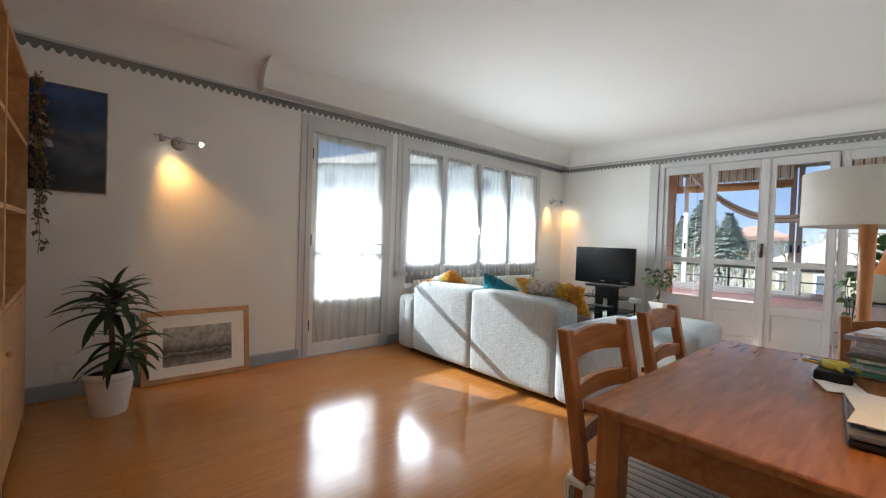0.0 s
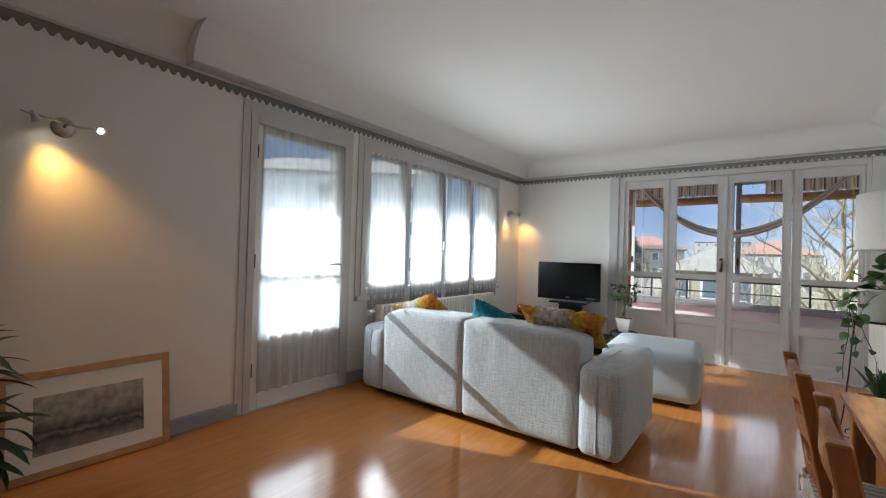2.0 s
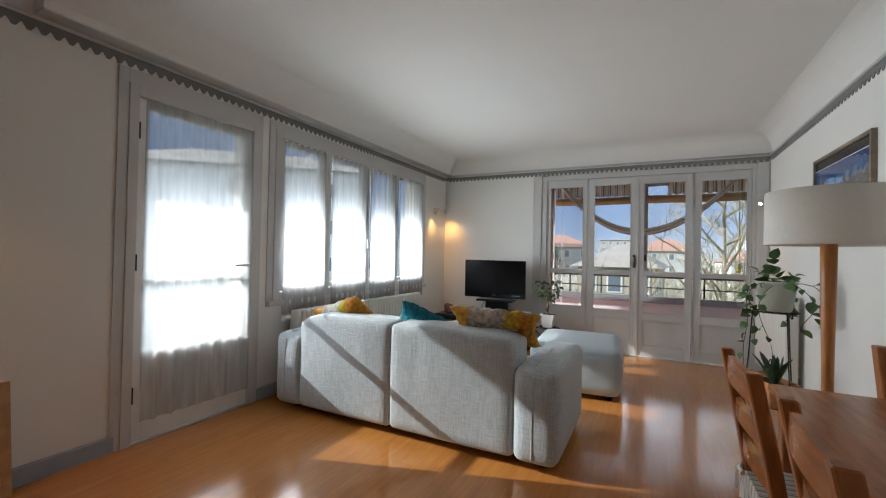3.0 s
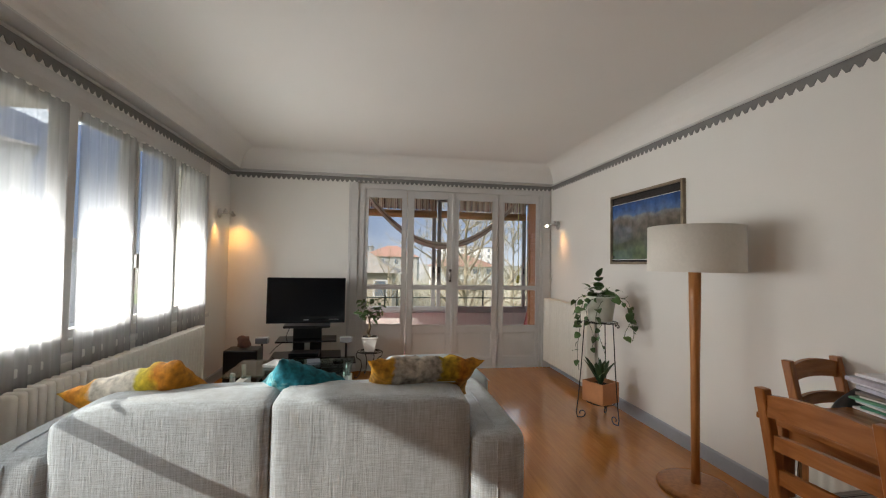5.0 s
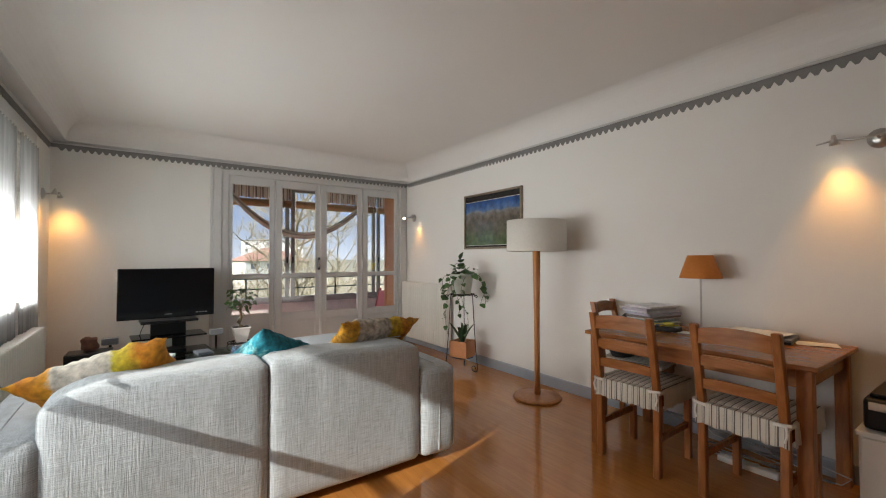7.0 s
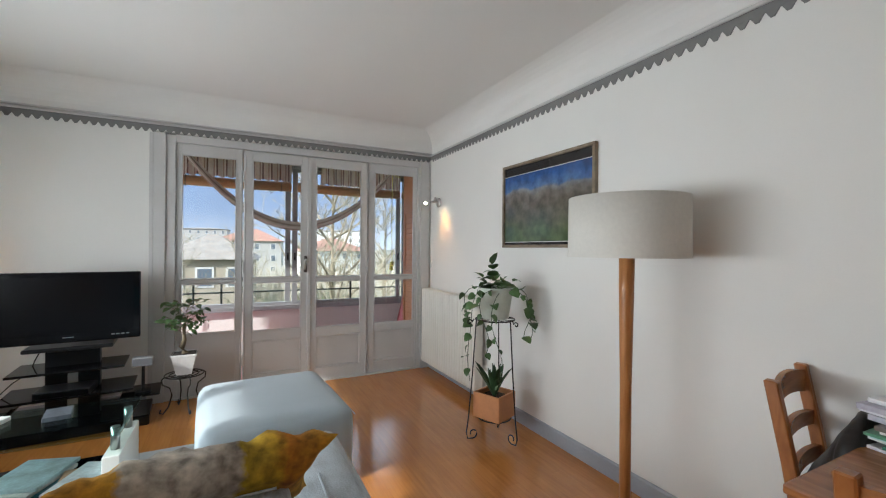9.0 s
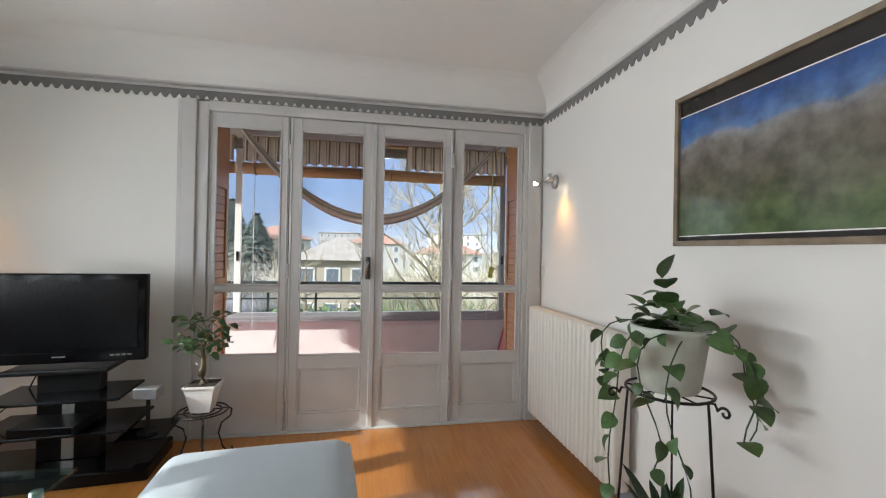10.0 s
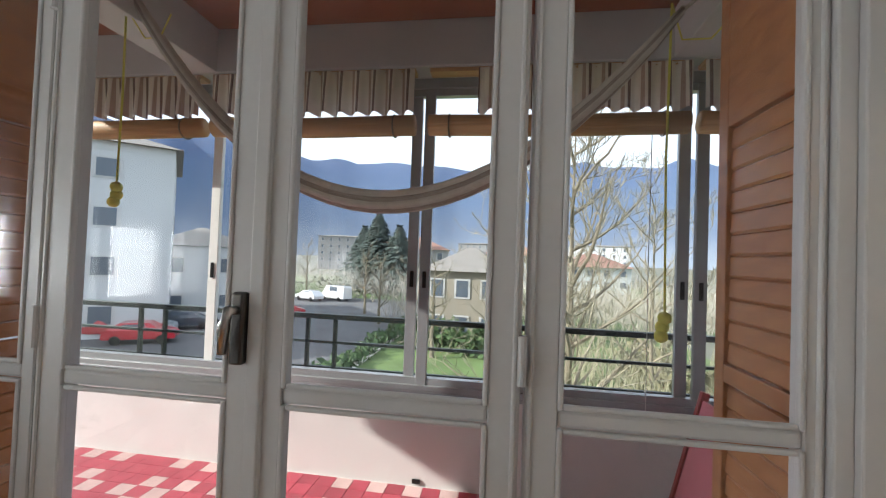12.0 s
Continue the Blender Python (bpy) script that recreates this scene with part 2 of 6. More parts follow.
def stripes(name, axis, width, colors, rough=0.9, thin=0.0):
    """Striped cloth: threads of several colours along one axis."""
    m, n, l, b = nodes_of(name)
    tc, sp, mu, fr = n.new("ShaderNodeTexCoord"), n.new("ShaderNodeSeparateXYZ"), n.new("ShaderNodeMath"), n.new("ShaderNodeMath")
    l.new(tc.outputs["Object"], sp.inputs["Vector"])
    mu.operation, fr.operation = "DIVIDE", "FRACT"
    mu.inputs[1].default_value = width
    l.new(sp.outputs[axis], mu.inputs[0])
    l.new(mu.outputs[0], fr.inputs[0])
    r = n.new("ShaderNodeValToRGB")
    r.color_ramp.interpolation = "CONSTANT"
    set_stops(r, colors)
    l.new(fr.outputs[0], r.inputs["Fac"])
    l.new(r.outputs["Color"], b.inputs["Base Color"])
    b.inputs["Roughness"].default_value = rough
    if thin:
        tl, mx = n.new("ShaderNodeBsdfTranslucent"), n.new("ShaderNodeMixShader")
        mx.inputs["Fac"].default_value = thin
        l.new(r.outputs["Color"], tl.inputs["Color"])
        l.new(b.outputs["BSDF"], mx.inputs[1])
        l.new(tl.outputs["BSDF"], mx.inputs[2])
        l.new(mx.outputs["Shader"], n["Material Output"].inputs["Surface"])
    no, bp = n.new("ShaderNodeTexNoise"), n.new("ShaderNodeBump")
    no.inputs["Scale"].default_value = 300
    l.new(tc.outputs["Object"], no.inputs["Vector"])
    bp.inputs["Strength"].default_value, bp.inputs["Distance"].default_value = 0.4, 0.002
    l.new(no.outputs["Fac"], bp.inputs["Height"])
    l.new(bp.outputs["Normal"], b.inputs["Normal"])
    return m


def weave(name, color):
    """Coarse upholstery with slubs in both directions."""
    m, n, l, b = nodes_of(name)
    tc = n.new("ShaderNodeTexCoord")
    outs = []
    for st in ((170, 170, 12), (14, 14, 240)):
        mp, no = n.new("ShaderNodeMapping"), n.new("ShaderNodeTexNoise")
        mp.inputs["Scale"].default_value = st
        no.inputs["Scale"].default_value, no.inputs["Detail"].default_value = 1.0, 3
        l.new(tc.outputs["Object"], mp.inputs["Vector"])
        l.new(mp.outputs["Vector"], no.inputs["Vector"])
        outs.append(no.outputs["Fac"])
    ad = n.new("ShaderNodeMath")
    l.new(outs[0], ad.inputs[0])
    l.new(outs[1], ad.inputs[1])
    r = n.new("ShaderNodeValToRGB")
    r.color_ramp.elements[0].position, r.color_ramp.elements[1].position = 0.36, 0.64
    r.color_ramp.elements[0].color = (*[c * 0.72 for c in color], 1)
    r.color_ramp.elements[1].color = (*[min(1, c * 1.12) for c in color], 1)
    hf = n.new("ShaderNodeMath")
    hf.operation = "MULTIPLY"
    hf.inputs[1].default_value = 0.5
    l.new(ad.outputs[0], hf.inputs[0])
    l.new(hf.outputs[0], r.inputs["Fac"])
    l.new(r.outputs["Color"], b.inputs["Base Color"])
    b.inputs["Roughness"].default_value, b.inputs["Sheen Weight"].default_value = 0.92, 0.25
    bp = n.new("ShaderNodeBump")
    bp.inputs["Strength"].default_value, bp.inputs["Distance"].default_value = 0.75, 0.006
    l.new(hf.outputs[0], bp.inputs["Height"])
    l.new(bp.outputs["Normal"], b.inputs["Normal"])
    return m


M_WALL = mat("wall_paint", (0.78, 0.765, 0.73), 0.8, var=0.025, scale=1.5, bump=0.06, bscale=180, dist=0.002)
M_CEIL = mat("ceiling_paint", (0.76, 0.745, 0.72), 0.85, var=0.02, scale=1.2, bump=0.04, bscale=150, dist=0.002)
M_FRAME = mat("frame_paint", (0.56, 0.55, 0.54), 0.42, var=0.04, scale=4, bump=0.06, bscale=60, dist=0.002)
M_FRIEZE = mat("frieze_paint", (0.20, 0.195, 0.19), 0.7, var=0.08, scale=6)
M_BASE = mat("baseboard_paint", (0.33, 0.35, 0.39), 0.45, var=0.08, scale=3)
M_FLOOR = parquet()
M_GLASS = glass("window_glass")
M_VOILE = voile("voile", 0.42, 0.64)
M_VOILEW = voile("sash_voile", 0.44, 0.66)
M_SOFA = weave("sofa_weave", (0.50, 0.555, 0.60))
M_PINE = wood("stained_pine", (0.25, 0.085, 0.020), (0.40, 0.155, 0.042), 0.27, (2, 14, 14))
M_PINEZ = wood("stained_pine_upright", (0.25, 0.085, 0.020), (0.40, 0.155, 0.042), 0.35, (14, 14, 2))
M_OAK = wood("orange_oak", (0.34, 0.13, 0.035), (0.50, 0.22, 0.07), 0.35, (12, 12, 1.5))
M_SHELF = wood("shelf_pine", (0.42, 0.20, 0.07), (0.56, 0.30, 0.12), 0.4, (6, 1.5, 6))
M_TERRA = mat("terracotta_wood", (0.50, 0.22, 0.09), 0.6, var=0.12, scale=10)
M_BLACK = mat("black_plastic", (0.008, 0.008, 0.009), 0.3, var=0.1)
M_BLACK.node_tree.nodes["Principled BSDF"].inputs["Specular IOR Level"].default_value = 0.3
M_GBLACK = mat("black_glass", (0.005, 0.005, 0.006), 0.08, var=0.0, bump=0)
M_GBLACK.node_tree.nodes["Principled BSDF"].inputs["Specular IOR Level"].default_value = 0.2
M_SCREEN = mat("tv_screen", (0.004, 0.004, 0.005), 0.22, var=0.0, bump=0)
M_SCREEN.node_tree.nodes["Principled BSDF"].inputs["Specular IOR Level"].default_value = 0.18
M_IRON = mat("wrought_iron", (0.025, 0.024, 0.023), 0.45, 0.7, var=0.3, scale=40)
M_STEEL = mat("brushed_steel", (0.50, 0.49, 0.47), 0.28, 1.0, var=0.06, scale=30)
M_ALU = mat("grey_aluminium", (0.36, 0.36, 0.37), 0.35, 0.5, var=0.05, scale=10)
M_WHITE = mat("white_enamel", (0.78, 0.77, 0.74), 0.35, var=0.03, scale=5)
M_CREAM = mat("cream_enamel", (0.74, 0.71, 0.64), 0.35, var=0.03, scale=5)
M_CERAMIC = mat("white_ceramic", (0.74, 0.74, 0.73), 0.25, var=0.06, scale=20)
M_SHADE = mat("shade_linen", (0.70, 0.67, 0.61), 0.9, var=0.04, scale=60, bump=0.2, bscale=400)
M_OSHADE = mat("orange_shade", (0.55, 0.19, 0.035), 0.85, var=0.06, scale=40)
M_SOIL = mat("soil", (0.03, 0.02, 0.014), 0.95, var=0.5, scale=60, bump=0.8, bscale=90)
M_LEAF = mat("leaf_green", (0.07, 0.135, 0.04), 0.42, var=0.35, scale=14, rnd=0.35)
M_LEAFD = mat("leaf_dark", (0.030, 0.065, 0.025), 0.45, var=0.35, scale=10, rnd=0.3)
M_LEAFDRY = mat("leaf_dry", (0.16, 0.12, 0.05), 0.8, var=0.4, scale=20, rnd=0.4)
M_STEM = mat("stem", (0.16, 0.12, 0.07), 0.8, var=0.2)
M_BULB = glow("halogen_bulb", (1.0, 0.80, 0.52), 30)
M_PAPER = mat("paper", (0.82, 0.80, 0.75), 0.8, var=0.05, scale=12)
M_CABLEW = mat("white_cable", (0.6, 0.6, 0.58), 0.5)
M_SHUT = wood("shutter_wood", (0.34, 0.135, 0.045), (0.48, 0.215, 0.08), 0.38, (3, 3, 10))
M_BALWALL = mat("balcony_plaster", (0.70, 0.66, 0.64), 0.85, var=0.06, scale=3, bump=0.3, bscale=40)
M_BALCEIL = wood("balcony_boards", (0.22, 0.065, 0.025), (0.32, 0.105, 0.04), 0.5, (8, 1, 8))
M_BEAM = mat("beam_paint", (0.50, 0.48, 0.47), 0.8, var=0.05, scale=3)
M_BLIND = wood("bamboo_roll", (0.38, 0.20, 0.08), (0.55, 0.32, 0.14), 0.6, (10, 1, 30))
M_VALANCE = stripes("valance_cloth", "Y", 0.10, [(0.0, (0.68, 0.57, 0.49)), (0.28, (0.20, 0.12, 0.10)), (0.46, (0.70, 0.60, 0.52)), (0.60, (0.42, 0.28, 0.22)), (0.76, (0.68, 0.57, 0.49))], thin=0.35)
M_CUSH = stripes("chair_stripe", "X", 0.034, [(0.0, (0.66, 0.63, 0.56)), (0.40, (0.13, 0.12, 0.11)), (0.56, (0.64, 0.61, 0.54)), (0.74, (0.30, 0.27, 0.24)), (0.82, (0.66, 0.63, 0.56))])
M_HAMMOCK = mat("hammock_cloth", (0.60, 0.54, 0.47), 0.9, var=0.12, scale=25, bump=0.5, bscale=220)
M_HAMMOCKD = mat("hammock_stripe", (0.36, 0.30, 0.25), 0.9, var=0.12, scale=25, bump=0.5, bscale=220)
M_CORD = mat("yellow_cord", (0.60, 0.55, 0.10), 0.8)

# ---------------------------------------------------------------- mesh helpers


def box(bm, x0, x1, y0, y1, z0, z1, bev=0.0, seg=2):
    m = Matrix.LocRotScale(((x0 + x1) / 2, (y0 + y1) / 2, (z0 + z1) / 2), None, (abs(x1 - x0), abs(y1 - y0), abs(z1 - z0)))
    g = bmesh.ops.create_cube(bm, size=1, matrix=m)
    if bev:
        es = list({e for v in g["verts"] for e in v.link_edges})
        bmesh.ops.bevel(bm, geom=es, offset=bev, segments=seg, profile=0.5, affect="EDGES", clamp_overlap=True)
    return bm


def cyl(bm, x, y, z0, z1, r0, r1=None, n=24, cap=True):
    r1 = r0 if r1 is None else r1
    bmesh.ops.create_cone(bm, cap_ends=cap, segments=n, radius1=r0, radius2=r1, depth=z1 - z0, matrix=Matrix.Translation((x, y, (z0 + z1) / 2)))
    return bm


def tube(bm, pts, r, n=8, close=True):
    """A round bar along a line of points; r one radius or one for each point."""
    pts = [Vector(p) for p in pts]
    rs = [r] * len(pts) if not isinstance(r, (list, tuple)) else r
    rings = []
    up = Vector((0.13, 0.27, 0.95)).normalized()
    for i, p in enumerate(pts):
        d = (pts[min(i + 1, len(pts) - 1)] - pts[max(i - 1, 0)]).normalized()
        a = d.cross(up)
        a = a.normalized() if a.length > 1e-3 else d.orthogonal().normalized()
        c = d.cross(a)
        rings.append([bm.verts.new(p + (a * math.cos(2 * math.pi * k / n) + c * math.sin(2 * math.pi * k / n)) * rs[i]) for k in range(n)])
    for i in range(len(rings) - 1):
        for k in range(n):
            bm.faces.new((rings[i][k], rings[i][(k + 1) % n], rings[i + 1][(k + 1) % n], rings[i + 1][k]))
    if close:
        bm.faces.new(list(reversed(rings[0])))
        bm.faces.new(rings[-1])
    return bm


def lathe(bm, profile, x=0, y=0, n=28):
    """Turns a profile of (radius, z) about an upright axis."""
    rings = [[bm.verts.new((x + r * math.cos(2 * math.pi * k / n), y + r * math.sin(2 * math.pi * k / n), z)) for k in range(n)] for r, z in profile]
    for a, c in zip(rings, rings[1:]):
        for k in range(n):
            bm.faces.new((a[k], a[(k + 1) % n], c[(k + 1) % n], c[k]))
    return bm


def soft(bm, x0, x1, y0, y1, z0, z1, r=0.05, n=10, puff=0.0):
    """A padded block: rounded edges, faces that swell a little."""
    c = Vector(((x0 + x1) / 2, (y0 + y1) / 2, (z0 + z1) / 2))
    h = Vector(((x1 - x0) / 2, (y1 - y0) / 2, (z1 - z0) / 2))
    t = bmesh.new()
    bmesh.ops.create_cube(t, size=2)
    bmesh.ops.subdivide_edges(t, edges=t.edges[:], cuts=n, use_grid_fill=True)
    for v in t.verts:
        u = v.co.copy()
        # crowd the grid towards the edges so that the rounding gets enough points
        s = Vector([math.sin(a * math.pi / 2) for a in u])
        p = Vector([s[i] * h[i] for i in range(3)])
        inner = Vector([max(-(h[i] - r), min(h[i] - r, p[i])) for i in range(3)])
        d = p - inner
        if d.length > 1e-6:
            p = inner + d.normalized() * r
        if puff:
            k = max(range(3), key=lambda i: abs(u[i]))
            o = [i for i in range(3) if i != k]
            p[k] += math.copysign(puff, u[k]) * (1 - s[o[0]] ** 2) * (1 - s[o[1]] ** 2)
        v.co = c + p
    me = bpy.data.meshes.new("tmp")
    t.to_mesh(me)
    t.free()
    bm.from_mesh(me)
    bpy.data.meshes.remove(me)
    return bm


def mesh_of(name, bm, material, smooth=False):
    bmesh.ops.recalc_face_normals(bm, faces=bm.faces[:])
    me = bpy.data.meshes.new(name)
    bm.to_mesh(me)
    bm.free()
    me.materials.append(material)
    if smooth:
        for p in me.polygons:
            p.use_smooth = True
    return me


def thing(name, label, category, group="", at=None):
    ob = new(name)
    ob.empty_display_size = 0.1
    if at:
        ob.location = at
    return tagged(ob, label, category, group)


def part(name, bm, material, parent, label="", smooth=False):
    ob = new(name, mesh_of(name, bm, material, smooth))
    ob.parent = parent
    return tagged(ob, label) if label else ob


def solo(name, bm, material, label, category, group="", kind="", smooth=False):
    return tagged(new(name, mesh_of(name, bm, material, smooth)), label, category, group, kind)


def B():
    return bmesh.new()


def bxs(*boxes, bev=0.0):
    bm = bmesh.new()
    for b in boxes:
        box(bm, *b, bev)
    return bm


# ---------------------------------------------------------------- the room
XE, YN, YS, XW, ZC = 6.02, 3.925, 0.01, -0.36, 2.565


def setting(name, bm, material, label, category, smooth=False):
    return solo(name, bm, material, label, category, kind="structure", smooth=smooth)


setting("floor", bxs((XW, 6.10, YS, YN, -0.12, 0.0)), M_FLOOR, "glossy orange-brown oak parquet floor", "floor")
setting("ceiling", bxs((XW - 0.2, 6.30, YS - 0.2, 4.2, ZC, 2.82)), M_CEIL, "plain white painted plaster ceiling", "ceiling")
setting("wall_north", bxs((XW, 1.79, YN, 4.2, -0.12, ZC), (1.79, 2.70, YN, 4.2, 2.17, ZC), (2.70, 2.86, YN, 4.2, -0.12, ZC), (2.86, 5.33, YN, 4.2, -0.12, 0.78),
                          (2.86, 5.33, YN, 4.2, 2.19, ZC), (5.33, 6.30, YN, 4.2, -0.12, ZC)), M_WALL, "off-white painted wall with a glazed door and a long window", "wall")
setting("wall_east", bxs((XE, 6.30, -0.26, 0.03, -0.12, ZC), (XE, 6.30, 2.56, YN, -0.12, ZC), (XE, 6.30, 0.03, 2.56, 2.27, ZC)), M_WALL, "off-white painted wall round the balcony doors", "wall")
setting("wall_south", bxs((XW, XE, YS - 0.27, YS, -0.12, ZC)), M_WALL, "off-white painted wall behind the dining table", "wall")
setting("wall_west", bxs((XW - 0.25, XW, YS - 0.27, 4.2, -0.12, ZC)), M_WALL, "plain off-white wall behind the bookcase", "wall")


def run(bm, along, a0, a1, face, sign, prof):
    """Sweeps a profile of (distance from the wall, z) along a straight wall."""
    ends = []
    for a in (a0, a1):
        ends.append([bm.verts.new((a, face + sign * d, z) if along == "x" else (face + sign * d, a, z)) for d, z in prof])
    for i in range(len(prof)):
        j = (i + 1) % len(prof)
        bm.faces.new((ends[0][i], ends[0][j], ends[1][j], ends[1][i]))
    bm.faces.new(ends[0])
    bm.faces.new(list(reversed(ends[1])))
    return bm


def cove(d0):
    """Concave profile that starts d0 out from the wall and runs into the ceiling."""
    return [(0.0, 2.352), (d0 + 0.004, 2.352)] + [(d0 + 0.004 + 0.21 - 0.21 * math.cos(a), 2.362 + 0.206 * math.sin(a)) for a in [k * math.pi / 20 for k in range(11)]] + [(0.0, 2.568)]



RAIL = [(0.0, 2.325), (0.014, 2.325), (0.020, 2.333), (0.020, 2.340), (0.008, 2.344), (0.0, 2.344)]
SKIRT = [(0.0, 0.0), (0.014, 0.0), (0.014, 0.088), (0.008, 0.098), (0.0, 0.098)]
for nm, al, a0, a1, f, sg, d0 in (("north", "x", 1.36, XE, YN, -1, 0.115), ("north_2", "x", XW, 1.36, YN, -1, 0.0), ("east", "y", YS, YN, XE, -1, 0.05), ("south", "x", XW, XE, YS, 1, 0.0)):
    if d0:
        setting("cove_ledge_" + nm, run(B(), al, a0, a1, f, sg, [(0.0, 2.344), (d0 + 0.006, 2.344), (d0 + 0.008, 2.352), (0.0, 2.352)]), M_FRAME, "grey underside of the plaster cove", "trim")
    setting("cove_" + nm, run(B(), al, a0, a1, f, sg, cove(d0)), M_CEIL, "concave white plaster cove under the ceiling", "cove", smooth=False)


def frieze(nm, al, a0, a1, f, sg):
    """Grey painted band with a row of hanging points below it."""
    setting("rail_" + nm, run(B(), al, a0, a1, f, sg, RAIL), M_FRAME, "slim grey picture rail", "trim")
    bm = run(B(), al, a0, a1, f, sg, [(0.0, 2.290), (0.005, 2.290), (0.005, 2.325), (0.0, 2.325)])
    p, k = 0.056, 0
    n = int((a1 - a0) / p)
    for k in range(n):
        m = a0 + (k + 0.5) * p
        tri = [(m - p * 0.46, 2.2905), (m + p * 0.46, 2.2905), (m + 0.008, 2.262), (m - 0.008, 2.262)]
        for d0 in (0.0045,):
            front = [bm.verts.new((a, f + sg * d0, z) if al == "x" else (f + sg * d0, a, z)) for a, z in tri]
            back = [bm.verts.new((a, f, z) if al == "x" else (f, a, z)) for a, z in tri]
            bm.faces.new(front)
            for i in range(4):
                bm.faces.new((front[i], front[(i + 1) % 4], back[(i + 1) % 4], back[i]))
    setting("frieze_" + nm, bm, M_FRIEZE, "dark grey wall frieze with a zigzag lower edge", "trim")


frieze("north", "x", XW, XE, YN, -1)
frieze("east", "y", YS, YN, XE, -1)
frieze("south", "x", XW, XE, YS, 1)
for nm, al, a0, a1, f, sg in (("north", "x", XW, 1.76, YN, -1), ("north_2", "x", 2.73, XE, YN, -1), ("east", "y", 2.59, YN, XE, -1), ("south", "x", XW, XE, YS, 1)):
    setting("baseboard_" + nm, run(B(), al, a0, a1, f, sg, SKIRT), M_BASE, "grey-blue painted baseboard", "baseboard")

# glazed balcony front in the east wall
front = tagged(new("window_1"), "grey-painted timber balcony front with fixed side lights", "window", kind="structure")
XF = XE + 0.012
bm = bxs((XE - 0.014, XE, 2.556, 2.585, 0.0, 2.258), (XE - 0.024, XE + 0.06, 2.47, 2.555, 0.0, 2.262), (XE - 0.006, XE + 0.06, 2.40, 2.47, 0.0, 2.255), (XE - 0.022, XE + 0.06, 0.03, 0.13, 0.0, 2.262),
         (XE - 0.006, XE + 0.06, 0.13, 0.165, 0.0, 2.255), (XE - 0.010, XE + 0.06, 0.165, 2.40, 2.195, 2.262), bev=0.004)
part("window_frame", bm, M_FRAME, front)


def joinery(parent, y0, y1, z1, gy0, gy1, gz0, gz1, panel=True, xo=0.0):
    """Timber frame with a glazed upper part, one glazing bar and a fielded lower panel."""
    a, b2 = XF + xo, XF + xo + 0.045
    e = 0.003
    part("stile", bxs((a, b2, y0, gy0, 0.012, z1), bev=e), M_FRAME, parent)
    part("stile", bxs((a, b2, gy1, y1, 0.012, z1), bev=e), M_FRAME, parent)
    for ys in (y0 + 0.012, y1 - 0.012):
        part("stile_bead", tube(B(), [(a, ys, 0.02), (a, ys, z1 - 0.006)], 0.006, 8), M_FRAME, parent)
    part("top_rail", bxs((a, b2, gy0, gy1, gz1, z1), bev=e), M_FRAME, parent)
    part("glazing_bar", bxs((a + 0.004, b2, gy0, gy1, 0.985, 1.022), bev=0.008), M_FRAME, parent)
    if panel:
        part("lock_rail", bxs((a, b2, gy0, gy1, 0.445, gz0), bev=e), M_FRAME, parent)
        part("bottom_rail", bxs((a, b2, gy0, gy1, 0.012, 0.13), bev=e), M_FRAME, parent)
        part("panel", bxs((a + 0.018, b2 - 0.006, gy0 - 0.005, gy1 + 0.005, 0.125, 0.45), bev=0.003), M_FRAME, parent)
        bd = 0.014
        part("panel_moulding", bxs((a + 0.006, a + 0.02, gy0, gy0 + bd, 0.13, 0.445), (a + 0.006, a + 0.02, gy1 - bd, gy1, 0.13, 0.445),
                                   (a + 0.006, a + 0.02, gy0 + bd, gy1 - bd, 0.13, 0.13 + bd), (a + 0.006, a + 0.02, gy0 + bd, gy1 - bd, 0.445 - bd, 0.445), bev=0.004), M_FRAME, parent)
    else:
        part("apron", bxs((a, b2, gy0, gy1, 0.012, gz0), bev=e), M_FRAME, parent)
    for za, zb in ((gz0, 0.985), (1.022, gz1)):
        bd = 0.011
        part("glazing_bead", bxs((a - 0.005, a + 0.012, gy0, gy0 + bd, za, zb), (a - 0.005, a + 0.012, gy1 - bd, gy1, za, zb), (a - 0.003, a + 0.012, gy0 + bd, gy1 - bd, zb - bd, zb),
                                 (a - 0.003, a + 0.012, gy0 + bd, gy1 - bd, za, za + bd), bev=0.004), M_FRAME, parent)
        p = part("pane", bxs((a + 0.020, a + 0.024, gy0 - 0.004, gy1 + 0.004, za - 0.004, zb + 0.004)), M_GLASS, parent)
        p.visible_shadow = False


sl = tagged(new("side_light"), "fixed side light with a low grey apron beside the balcony doors", "window", kind="structure")
joinery(sl, 1.885, 2.400, 2.195, 1.935, 2.362, 0.545, 2.103, False)
sl = tagged(new("side_light"), "fixed side light with a fielded grey lower panel beside the radiator", "window", kind="structure")
joinery(sl, 0.165, 0.715, 2.195, 0.200, 0.648, 0.52, 2.103)
d1 = tagged(new("door_1"), "closed grey-painted glazed balcony door with a latch handle", "door", kind="structure")
joinery(d1, 1.305, 1.878, 2.188, 1.372, 1.806, 0.535, 2.105, xo=-0.012)
d2 = tagged(new("door_2"), "closed grey-painted glazed balcony door leaf", "door", kind="structure")
joinery(d2, 0.724, 1.299, 2.188, 0.788, 1.240, 0.525, 2.105, xo=-0.012)
part("meeting_bead", bxs((XF - 0.024, XF - 0.012, 1.285, 1.320, 0.014, 2.185), bev=0.004), M_FRAME, d1)
hd = part("latch_case", bxs((XF - 0.038, XF - 0.012, 1.322, 1.354, 1.07, 1.23), bev=0.007), mat("latch_bronze", (0.11, 0.10, 0.095), 0.3, 0.8, var=0.2, scale=40), d1, "dark bronze latch case")
